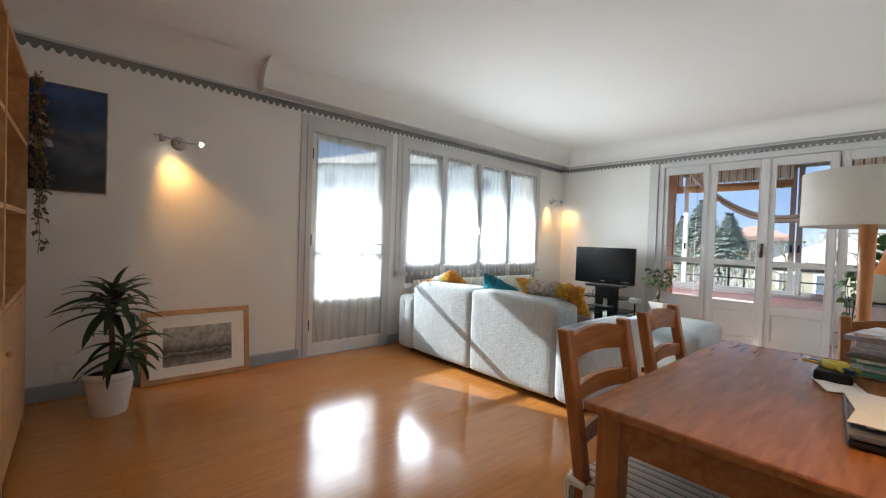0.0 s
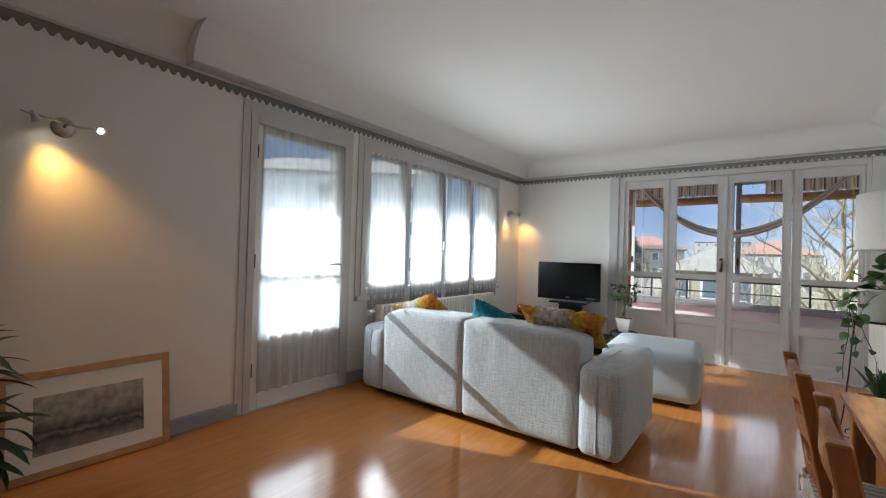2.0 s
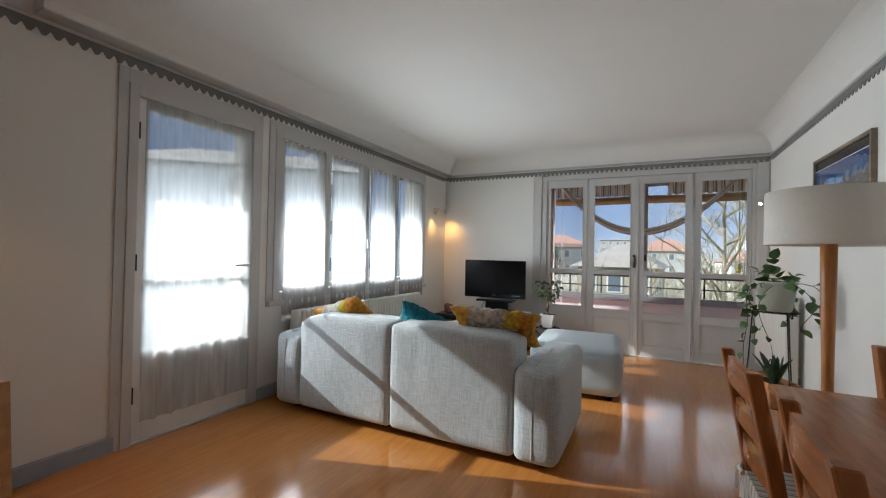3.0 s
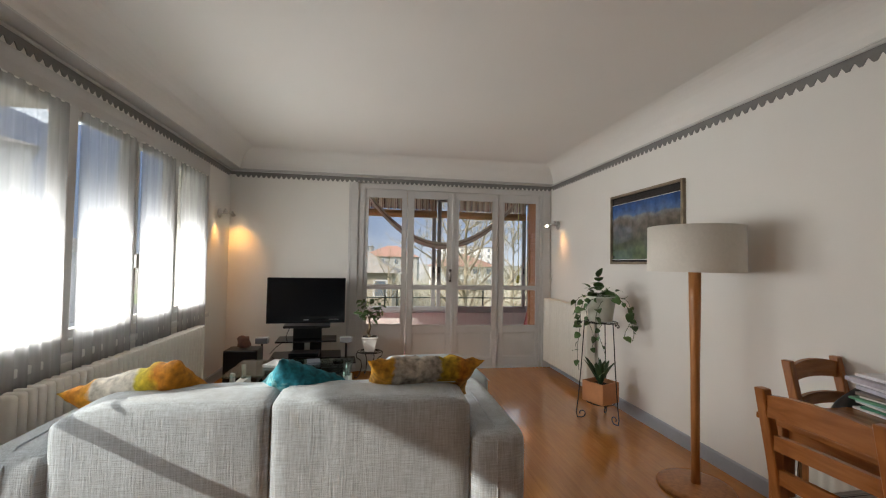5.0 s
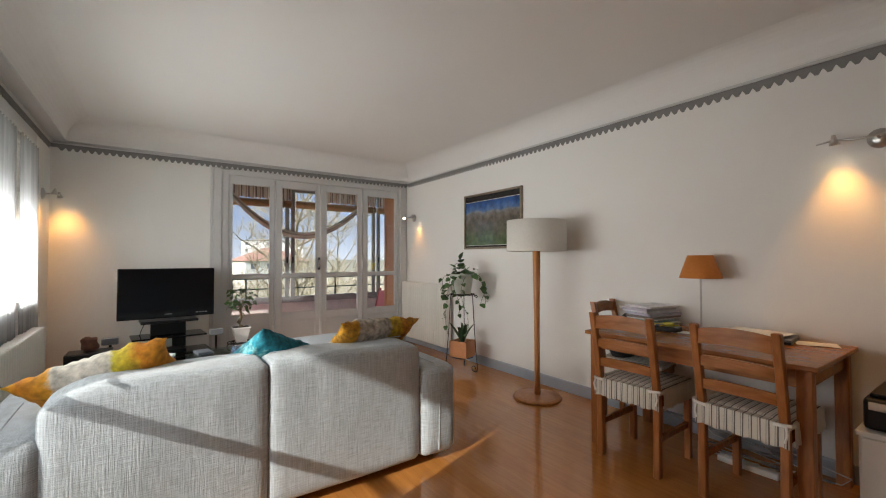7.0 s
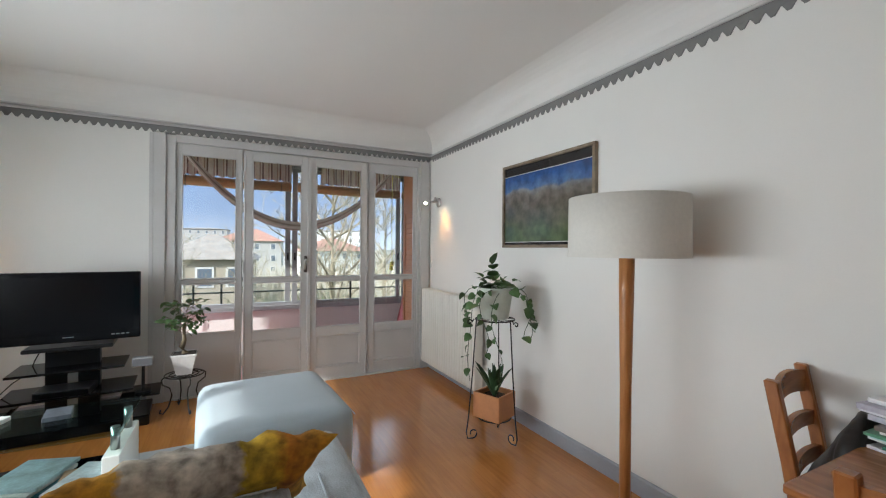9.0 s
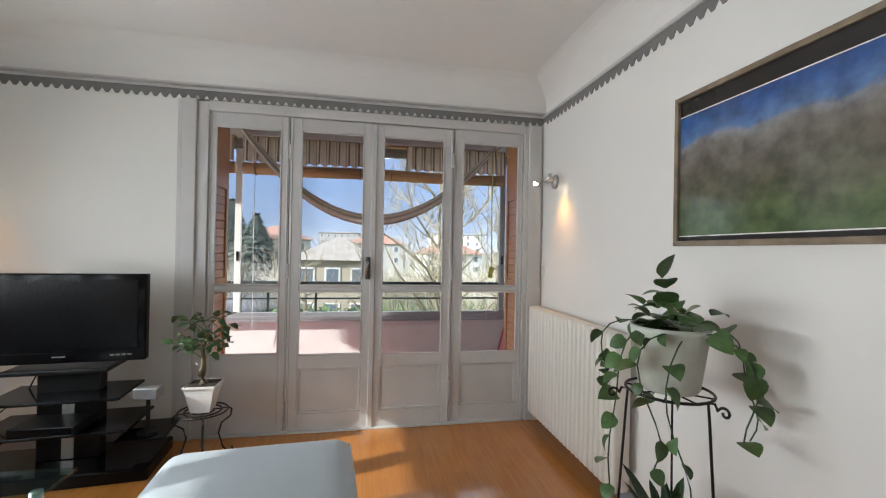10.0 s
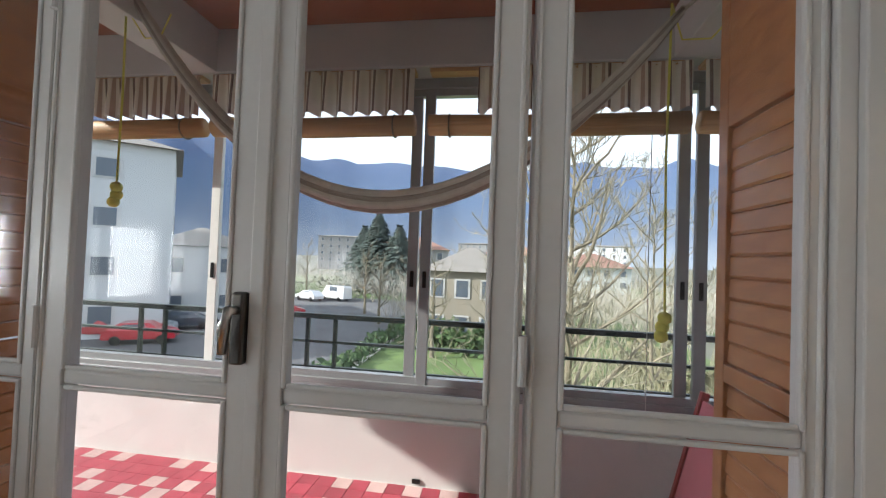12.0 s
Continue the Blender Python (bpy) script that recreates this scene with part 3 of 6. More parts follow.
part("handle", tube(B(), [(XF - 0.03, 1.338, 1.19), (XF - 0.062, 1.340, 1.192), (XF - 0.066, 1.346, 1.16), (XF - 0.062, 1.352, 1.10)], [0.010, 0.013, 0.013, 0.009]), M_STEEL, hd, "worn steel handle", True)
for lf, yy in ((d1, 1.878), (d2, 0.722)):
    for zz in (0.28, 1.12, 1.95):
        part("hinge", cyl(B(), XF - 0.018, yy, zz - 0.05, zz + 0.05, 0.009, n=10), M_FRAME, lf)
setting("threshold", bxs((XE - 0.02, 6.30, 0.165, 2.40, 0.0, 0.014), bev=0.003), M_FRAME, "grey-painted timber threshold", "threshold")
setting("outer_reveal", bxs((6.10, 6.30, 2.50, 2.558, 0.014, 2.27), (6.10, 6.30, 0.032, 0.09, 0.014, 2.27)), M_BALWALL, "plastered outer reveal of the balcony opening", "wall")


def voile_sheet(x0, x1, z0, z1, y, amp, waves, seed):
    """A gathered sheer hanging straight down with a loose hem."""
    rnd = random.Random(seed)
    bm = B()
    nx, nz = int(waves * 8), 14
    ph = [rnd.uniform(0, 6.28) for _ in range(4)]
    rows = []
    for j in range(nz + 1):
        t = j / nz
        row = []
        for i in range(nx + 1):
            u = i / nx
            w = math.sin(u * waves * 2 * math.pi + ph[0] + 0.5 * math.sin(3 * u + ph[1]) * t) + 0.4 * math.sin(u * waves * 4.7 + ph[2])
            spread = 1 + 0.02 * t * math.sin(ph[3])
            x = (x0 + x1) / 2 + (x0 - x1) * (0.5 - u) * -1 * -1 * spread
            row.append(bm.verts.new((x, y - amp * (0.5 + 0.7 * t) * w - 0.012 * t, z1 + (z0 - z1) * t + 0.006 * t * math.sin(u * waves * 6.28 + ph[1]))))
        rows.append(row)
    for a, b2 in zip(rows, rows[1:]):
        for i in range(nx):
            bm.faces.new((a[i], a[i + 1], b2[i + 1], b2[i]))
    return bm


# glazed door in the north wall
dn = tagged(new("door_3"), "closed white glazed door to the outside under a sheer curtain", "door", kind="structure")
part("door_frame", bxs((1.79, 1.845, YN - 0.02, YN + 0.06, 0.0, 2.17), (2.645, 2.70, YN - 0.02, YN + 0.06, 0.0, 2.17), (1.845, 2.645, YN - 0.02, YN + 0.06, 2.105, 2.17), bev=0.004), M_FRAME, dn)
part("casing", bxs((1.735, 1.79, YN - 0.012, YN, 0.0, 2.255), (2.70, 2.735, YN - 0.012, YN, 0.0, 2.255), (1.79, 2.70, YN - 0.012, YN, 2.17, 2.255), bev=0.003), M_FRAME, dn)
for nm, bx in (("stile", (1.85, 1.905, 0.012, 2.10)), ("stile", (2.575, 2.64, 0.012, 2.10)), ("top_rail", (1.905, 2.575, 2.04, 2.10)), ("lock_rail", (1.905, 2.575, 0.955, 1.0)),
               ("bottom_rail", (1.905, 2.575, 0.012, 0.13)), ("panel", (1.905, 2.575, 0.13, 0.56))):
    dd = 0.0 if nm != "panel" else 0.012
    part(nm, bxs((bx[0], bx[1], YN - 0.004 + dd, YN + 0.04 - dd, bx[2], bx[3]), bev=0.003), M_WHITE, dn)
for za, zb in ((0.56, 0.955), (1.0, 2.04)):
    part("pane", bxs((1.900, 2.580, YN + 0.018, YN + 0.022, za, zb)), M_GLASS, dn).visible_shadow = False
hd = part("handle_plate", bxs((2.595, 2.62, YN - 0.012, YN - 0.004, 0.98, 1.16), bev=0.003), M_STEEL, dn)
part("handle", tube(B(), [(2.607, YN - 0.01, 1.075), (2.607, YN - 0.05, 1.075), (2.55, YN - 0.052, 1.075), (2.49, YN - 0.048, 1.073)], 0.009), M_STEEL, hd, "", True)
part("threshold", bxs((1.845, 2.645, YN - 0.016, YN + 0.06, 0.0, 0.0135), bev=0.003), M_FRAME, dn)
for zz in (0.3, 1.1, 1.9):
    part("hinge", cyl(B(), 1.848, YN - 0.012, zz - 0.05, zz + 0.05, 0.008, n=10), M_BLACK, dn)

# long window in the north wall
wn2 = tagged(new("window_2"), "long grey-framed window of four sashes under sheer curtains", "window", kind="structure")
part("window_frame", bxs((2.86, 2.925, YN - 0.02, YN + 0.07, 0.78, 2.19), (5.265, 5.33, YN - 0.02, YN + 0.07, 0.78, 2.19), (2.925, 5.265, YN - 0.02, YN + 0.07, 2.13, 2.19),
                         (2.925, 5.265, YN - 0.02, YN + 0.07, 0.78, 0.845), bev=0.004), M_FRAME, wn2)
part("casing", bxs((2.80, 2.86, YN - 0.012, YN, 0.73, 2.255), (5.33, 5.39, YN - 0.012, YN, 0.73, 2.255), (2.86, 5.33, YN - 0.012, YN, 2.19, 2.255), bev=0.003), M_FRAME, wn2)
part("window_sill", bxs((2.80, 5.39, YN - 0.05, YN, 0.735, 0.78), bev=0.006), M_FRAME, wn2)
for k, xm in enumerate((3.46, 4.07, 4.645)):
    part("mullion", bxs((xm - 0.04, xm + 0.04, YN - 0.035, YN + 0.06, 0.845, 2.13), bev=0.005), M_FRAME, wn2)
hd = part("latch_rod", tube(B(), [(4.065, YN - 0.045, 0.88), (4.065, YN - 0.045, 2.10)], 0.007), M_FRAME, wn2)
part("handle", bxs((4.05, 4.08, YN - 0.075, YN - 0.045, 1.23, 1.33), bev=0.008), M_STEEL, hd)
SASH = ((2.93, 3.42), (3.50, 4.03), (4.11, 4.605), (4.685, 5.26))
for x0, x1 in SASH:
    sa = part("sash", bxs((x0, x0 + 0.035, YN - 0.005, YN + 0.035, 0.85, 2.125), (x1 - 0.035, x1, YN - 0.005, YN + 0.035, 0.85, 2.125), (x0 + 0.035, x1 - 0.035, YN - 0.005, YN + 0.035, 2.085, 2.125),
                          (x0 + 0.035, x1 - 0.035, YN - 0.005, YN + 0.035, 0.85, 0.90), bev=0.003), M_FRAME, wn2)
    part("pane", bxs((x0 + 0.03, x1 - 0.03, YN + 0.014, YN + 0.018, 0.895, 2.09)), M_GLASS, sa).visible_shadow = False
for k, (x0, x1) in enumerate(SASH):
    c = thing("curtain", "short sheer white curtain gathered on a window sash", "curtain", "sash curtains")
    part("cloth", voile_sheet(x0 + 0.0, x1 - 0.0, 0.66 - 0.02 * (k % 2), 2.115, YN - 0.045, 0.008, 7, 10 + k), M_VOILEW, c, smooth=True)
    part("rod", tube(B(), [(x0 - 0.005, YN - 0.040, 2.112), (x1 + 0.005, YN - 0.040, 2.112)], 0.005), M_WHITE, c)
c = thing("curtain", "long sheer white curtain over the glazed door", "curtain")
part("cloth", voile_sheet(1.875, 2.64, 0.14, 2.095, YN - 0.035, 0.012, 8, 5), M_VOILE, c, smooth=True)
part("rod", tube(B(), [(1.87, YN - 0.022, 2.09), (2.64, YN - 0.022, 2.09)], 0.005), M_WHITE, c)

# ---------------------------------------------------------------- radiators


def radiator(name, along, a0, a1, face, sg, z0, z1, pitch, label, material):
    r = thing(name, label, "radiator")
    n = int((a1 - a0) / pitch)
    w = pitch * 0.82
    sec = B()
    box(sec, -w / 2, w / 2, -0.048, 0.048, z0, z1, 0.017, 3)
    me = mesh_of("section", sec, material, True)
    for k in range(n):
        a = a0 + (k + 0.5) * pitch
        o = new("section", me)
        o.parent = r
        o.matrix_basis = pose(a, face + sg * 0.085, 0) if along == "x" else pose(face + sg * 0.085, a, 0, 0, 0, 90)
    for zz in (z0 + 0.06, z1 - 0.06):
        part("header", tube(B(), [(a0 + 0.01, face + sg * 0.085, zz), (a1 - 0.01, face + sg * 0.085, zz)], 0.018), material, r)
    for a in (a0 + 0.12, a1 - 0.12):
        part("bracket", bxs((a - 0.012, a + 0.012, min(face, face + sg * 0.06), max(face, face + sg * 0.06), z0 + 0.1, z0 + 0.13)), material, r)
    return r


rn = radiator("radiator", "x", 3.02, 5.16, YN, -1, 0.16, 0.69, 0.055, "long cream steel column radiator under the window", M_CREAM)
part("valve", tube(B(), [(2.98, YN - 0.085, 0.63), (2.93, YN - 0.085, 0.63), (2.90, YN - 0.10, 0.63)], 0.02), M_WHITE, rn)
rs = radiator("radiator", "x", 4.84, 5.94, YS, 1, 0.10, 0.885, 0.050, "tall cream steel radiator beside the balcony doors", M_CREAM)

# ---------------------------------------------------------------- sofa and cushions
sofa = thing("sofa", "pale grey woven fabric two-seat sofa seen from its back", "sofa")
part("base", bxs((2.80, 3.56, 1.66, 3.60, 0.045, 0.24), bev=0.02), M_SOFA, sofa)
for y0, y1 in ((1.825, 2.663), (2.659, 3.455)):
    bm = soft(B(), 2.715, 3.02, y0, y1, 0.05, 0.735, 0.040, 14, 0.005)
    for v in bm.verts:
        # the outer upper corners slope away, the top dips where the two cushions meet
        out = max(0.0, (1.98 - v.co.y) / 0.155 if y0 < 2 else (v.co.y - 3.26) / 0.195)
        up = max(0.0, (v.co.z - 0.45) / 0.285)
        v.co.z -= 0.075 * out ** 2 * up ** 2 * (1.0 if y0 > 2 else 0.45)
        v.co.z += 0.007 * noise.noise(v.co * 4.0) * up
        v.co.x += 0.006 * noise.noise(v.co * 3.0 + Vector((5, 2, 1)))
    part("back_cushion", bm, M_SOFA, sofa, smooth=True)
    part("back_seam", tube(B(), [(2.9, y0 + 0.04, 0.738), (2.9, y1 - 0.04, 0.738)] if y0 < 2 else [(2.9, y0 + 0.04, 0.738), (2.9, y1 - 0.25, 0.738)], 0.003, 6), M_SOFA, sofa)
    part("seat_cushion", soft(B(), 3.00, 3.62, y0, y1, 0.20, 0.43, 0.06, 10, 0.02), M_SOFA, sofa, smooth=True)
for y0, y1 in ((1.575, 1.83), (3.43, 3.69)):
    ar = part("arm", soft(B(), 2.705, 3.585, y0, y1, 0.045, 0.575, 0.055, 10, 0.012), M_SOFA, sofa, smooth=True)
    part("seam", tube(B(), [(2.700, (y0 + y1) / 2 + 0.01, 0.08), (2.693, (y0 + y1) / 2 + 0.01, 0.3), (2.700, (y0 + y1) / 2 + 0.01, 0.53), (2.76, (y0 + y1) / 2 + 0.01, 0.582), (3.2, (y0 + y1) / 2 + 0.01, 0.588)], 0.004), M_SOFA, ar)
for x in (2.84, 3.50):
    for y in (1.68, 3.58):
        part("foot", cyl(B(), x, y, 0.0, 0.05, 0.025), M_BLACK, sofa)
ott = thing("ottoman", "pale blue-grey fabric ottoman beside the sofa", "ottoman", at=(4.52, 1.75, 0))
ott.rotation_euler[2] = radians(4)
part("body", soft(B(), -0.43, 0.43, -0.375, 0.375, 0.035, 0.43, 0.07, 14, 0.018), mat("ottoman_cloth", (0.39, 0.45, 0.49), 0.9, var=0.06, scale=2.5, bump=0.25, bscale=260, sheen=0.2, dist=0.002), ott, "smooth pale blue-grey cover", True)
part("seam", tube(B(), [(-0.42, -0.372, 0.385), (0.42, -0.372, 0.385), (0.424, -0.36, 0.385), (0.424, 0.36, 0.385)], 0.003, 6), M_SOFA, ott)
for x in (-0.33, 0.33):
    for y in (-0.28, 0.28):
        part("foot", cyl(B(), x, y, 0.0, 0.045, 0.025), M_BLACK, ott)


def cushion(w, h, th, bend, n=26):
    """A filled cushion with drawn-in edges, pointed corners and creases, its lower half sagging by bend."""
    bm = B()
    grids = []
    for s in (1, -1):
        g = []
        for j in range(n + 1):
            row = []
            for i in range(n + 1):
                u, v = 2 * i / n - 1, 2 * j / n - 1
                pin = 1 - 0.13 * (1 - abs(v) ** 2) * abs(u) ** 3
                pin2 = 1 - 0.13 * (1 - abs(u) ** 2) * abs(v) ** 3
                t = th / 2 * (max(0, (1 - u ** 4) * (1 - v ** 4))) ** 0.55
                t *= 1 + 0.22 * noise.noise((u * 2.3 + s, v * 2.1, w * 7)) + 0.10 * noise.noise((u * 7 + s, v * 6, w * 3))
                sag = bend * min(0.0, v - 0.15) ** 2 / 1.3
                fold = 0.010 * noise.noise((u * 5, v * 3, w * 9)) + 0.012 * noise.noise((u * 11, v * 2, w * 5)) * max(0, v)
                row.append(bm.verts.new((u * w / 2 * pin, s * t - sag + fold, v * h / 2 * pin2 + 0.6 * fold)))
            g.append(row)
        grids.append(g)
    for g in grids:
        for j in range(n):
            for i in range(n):
                bm.faces.new((g[j][i], g[j][i + 1], g[j + 1][i + 1], g[j + 1][i]))
    bmesh.ops.remove_doubles(bm, verts=bm.verts[:], dist=0.0005)
    return bm


OR, YE, CR = (0.60, 0.22, 0.012), (0.62, 0.44, 0.03), (0.62, 0.58, 0.50)
M_PILA = art("orange_cream_print", "X", -0.29, 0.29, [(0.0, (0.58, 0.42, 0.03)), (0.08, OR), (0.24, (0.62, 0.28, 0.015)), (0.27, CR), (0.60, (0.66, 0.62, 0.54)), (0.63, (0.50, 0.42, 0.03)), (0.74, YE), (0.80, OR), (1.0, (0.58, 0.24, 0.01))], 26, 0.10, 0.9, 0.5, 30)
M_PILC = art("ochre_grey_print", "X", -0.28, 0.28, [(0.0, (0.70, 0.34, 0.015)), (0.10, (0.50, 0.24, 0.02)), (0.20, (0.58, 0.30, 0.02)), (0.23, (0.46, 0.41, 0.34)), (0.45, (0.56, 0.51, 0.44)), (0.60, (0.40, 0.35, 0.29)), (0.63, (0.42, 0.30, 0.02)), (0.74, (0.56, 0.34, 0.02)), (0.80, (0.46, 0.17, 0.012)), (1.0, (0.56, 0.30, 0.02))], 30, 0.13, 0.9, 0.6, 34)
M_PILB = art("teal_print", "Z", -0.2, 0.2, [(0.0, (0.02, 0.16, 0.20)), (0.4, (0.02, 0.22, 0.29)), (0.55, (0.20, 0.45, 0.48)), (0.65, (0.02, 0.25, 0.33)), (1.0, (0.01, 0.13, 0.18))], 26, 0.9, 0.9, 0.5, 45)
# each is given by the middle of its upper edge and its turn
for mt, w, h, th, m, lb in ((M_PILA, 0.58, 0.30, 0.13, (2.92, 3.33, 0.790, 48, -16, -104), "orange, cream and yellow printed cushion leaning on the sofa back"),
                            (M_PILB, 0.36, 0.34, 0.13, (2.93, 2.51, 0.792, 48, 25, -66), "teal printed cushion leaning on the sofa back"),
                            (M_PILC, 0.57, 0.30, 0.12, (2.86, 1.998, 0.850, 46, 3, -80), "ochre and grey printed cushion on the sofa back")):
    cu = solo("cushion", cushion(w, h, th, 0.02), mt, lb, "cushion", "sofa cushions", smooth=True)
    turn = pose(0, 0, 0, *m[3:])
    cu.matrix_world = Matrix.Translation(Vector(m[:3]) - turn.to_3x3() @ Vector((0, 0, h / 2))) @ turn
# ---------------------------------------------------------------- dining table and chairs
tb = thing("dining_table", "stained pine dining table against the wall", "table")
TX0, TX1, TY0, TY1, TZ = 1.20, 2.38, 0.02, 0.755, 0.738
part("tabletop", bxs((TX0, TX1, TY0, TY1, TZ - 0.024, TZ), bev=0.005), M_PINE, tb)
part("apron", bxs((TX0 + 0.06, TX1 - 0.06, TY1 - 0.075, TY1 - 0.055, TZ - 0.115, TZ - 0.024)), M_PINE, tb)
part("apron", bxs((TX0 + 0.06, TX1 - 0.06, TY0 + 0.055, TY0 + 0.075, TZ - 0.115, TZ - 0.024)), M_PINE, tb)
for x in (TX0 + 0.045, TX1 - 0.065):
    part("apron", bxs((x, x + 0.02, TY0 + 0.075, TY1 - 0.075, TZ - 0.115, TZ - 0.024)), M_PINE, tb)
for x in (TX0 + 0.025, TX1 - 0.085):
    for y in (TY0 + 0.025, TY1 - 0.085):
        part("leg", bxs((x, x + 0.06, y, y + 0.06, 0, TZ - 0.024), bev=0.006), M_PINEZ, tb)


def chair():
    """Ladder-back pine chair, seat towards -y, with a tied striped seat pad."""
    c = thing("dining_chair", "stained pine ladder-back chair with a striped seat pad", "chair", "chairs round the table")
    lean = 0.075
    for s in (-1, 1):
        x = s * 0.172
        bm = B()
        pts = [(x, 0.0, 0.0), (x, -0.005, 0.44), (x, 0.03, 0.65), (x, lean, 0.885)]
        rings = []
        for p in pts:
            rings.append([bm.verts.new((p[0] + a * 0.018, p[1] + b2 * 0.019, p[2])) for a, b2 in ((-1, -1), (1, -1), (1, 1), (-1, 1))])
        for a, b2 in zip(rings, rings[1:]):
            for k in range(4):
                bm.faces.new((a[k], a[(k + 1) % 4], b2[(k + 1) % 4], b2[k]))
        bm.faces.new(rings[0])
        bm.faces.new(rings[-1])
        bmesh.ops.bevel(bm, geom=bm.edges[:], offset=0.004, segments=1, affect="EDGES")
        part("back_leg", bm, M_PINEZ, c)
        part("front_leg", bxs((x - 0.018, x + 0.018, -0.402, -0.366, 0, 0.435), bev=0.004), M_PINEZ, c)
        part("side_rail", bxs((x - 0.011, x + 0.011, -0.366, -0.02, 0.385, 0.435), bev=0.002), M_PINE, c)
        part("stretcher", bxs((x - 0.009, x + 0.009, -0.366, -0.02, 0.19, 0.225), bev=0.002), M_PINE, c)
    part("front_rail", bxs((-0.154, 0.154, -0.395, -0.373, 0.385, 0.435), bev=0.002), M_PINE, c)
    part("back_rail", bxs((-0.154, 0.154, -0.018, 0.004, 0.385, 0.435), bev=0.002), M_PINE, c)
    for z, h, arch in ((0.835, 0.075, 0.018), (0.705, 0.05, 0.01), (0.585, 0.05, 0.01)):
        bm = B()
        y = 0.03 + (z - 0.65) / 0.235 * (lean - 0.03) if z > 0.65 else -0.005 + (z - 0.44) / 0.21 * 0.035
        n = 10
        cols = []
        for i in range(n + 1):
            u = 2 * i / n - 1
            yy = y + 0.016 * (1 - u * u)
            zt = z + h / 2 + arch * (1 - u * u) - arch / 2
            zb = z - h / 2 + arch * 0.7 * (1 - u * u) - arch / 2
            cols.append([bm.verts.new((u * 0.158, yy - 0.009, zb)), bm.verts.new((u * 0.158, yy + 0.009, zb)), bm.verts.new((u * 0.158, yy + 0.009, zt)), bm.verts.new((u * 0.158, yy - 0.009, zt))])
        for a, b2 in zip(cols, cols[1:]):
            for k in range(4):
                bm.faces.new((a[k], a[(k + 1) % 4], b2[(k + 1) % 4], b2[k]))
        bm.faces.new(cols[0])
        bm.faces.new(cols[-1])
        part("slat", bm, M_PINE, c)
    part("seat", bxs((-0.19, 0.19, -0.405, -0.012, 0.433, 0.449), bev=0.005), M_PINE, c)
    pad = part("seat_pad", soft(B(), -0.196, 0.196, -0.41, -0.022, 0.449, 0.486, 0.017, 8, 0.006), M_CUSH, c, "beige and grey striped cotton seat pad", True)
    bm = B()
    n = 44
    for (p0, p1) in (((-0.195, 0.022), (0.195, 0.022)), ((-0.199, -0.41), (-0.199, -0.02)), ((0.199, -0.41), (0.199, -0.02))):
        top, bot = [], []
        for i in range(n + 1):
            u = i / n
            x, y = p0[0] + (p1[0] - p0[0]) * u, p0[1] + (p1[1] - p0[1]) * u
            w = 0.005 * math.sin(u * 60)
            dx, dy = (0, 1) if p0[1] == p1[1] else (math.copysign(1, x), 0)
            top.append(bm.verts.new((x, y + 0.002 * dy, 0.478)))
            bot.append(bm.verts.new((x + dx * (0.004 + w), y + dy * (0.006 + w), 0.375 + 0.004 * math.sin(u * 23))))
        for i in range(n):
            bm.faces.new((top[i], top[i + 1], bot[i + 1], bot[i]))
    part("frill", bm, M_CUSH, pad, "", True)
    for s in (-1, 1):
        part("tie", tube(B(), [(s * 0.14, 0.030, 0.474), (s * 0.17, 0.034, 0.478), (s * 0.197, 0.022, 0.478), (s * 0.198, -0.022, 0.470)], 0.008), M_PAPER, pad)
        part("tie_end", tube(B(), [(s * 0.185, 0.034, 0.476), (s * 0.192, 0.040, 0.44), (s * 0.182, 0.038, 0.405)], [0.006, 0.004, 0.006], 6), M_PAPER, pad)
        part("pad_edge", bxs((s * 0.197 - 0.002, s * 0.197 + 0.002, -0.02, 0.024, 0.46, 0.480)), M_CUSH, pad)
    part("pad_tail", bxs((-0.15, 0.15, -0.024, 0.024, 0.474, 0.482), bev=0.003), M_CUSH, pad)
    return c


ch = chair()
ch.matrix_basis = pose(2.04, 0.825, 0, 0, 0, 2)
copy_thing(ch, pose(1.475, 0.800, 0, 0, 0, -2))
copy_thing(ch, pose(2.53, 0.20, 0, 0, 0, -80))

bag = B()
soft(bag, -0.12, 0.12, -0.075, 0.055, 0.0, 0.25, 0.055, 8, 0.02)
for v in bag.verts:
    v.co.y *= 1.15 - 3.2 * max(0, v.co.z - 0.02)
    v.co += Vector((0.03 * noise.noise(v.co * 9), 0.03 * noise.noise(v.co * 8 + Vector((3, 1, 2))), 0.02 * noise.noise(v.co * 7)))
solo("bag", bag, mat("black_leather", (0.02, 0.017, 0.016), 0.45, var=0.3, scale=12, bump=0.4), "crumpled black leather bag on a chair", "bag", smooth=True).matrix_world = pose(2.455, 0.19, 0.487, 8, 0, -80) @ Matrix.Diagonal((1.25, 1.2, 1.2, 1))

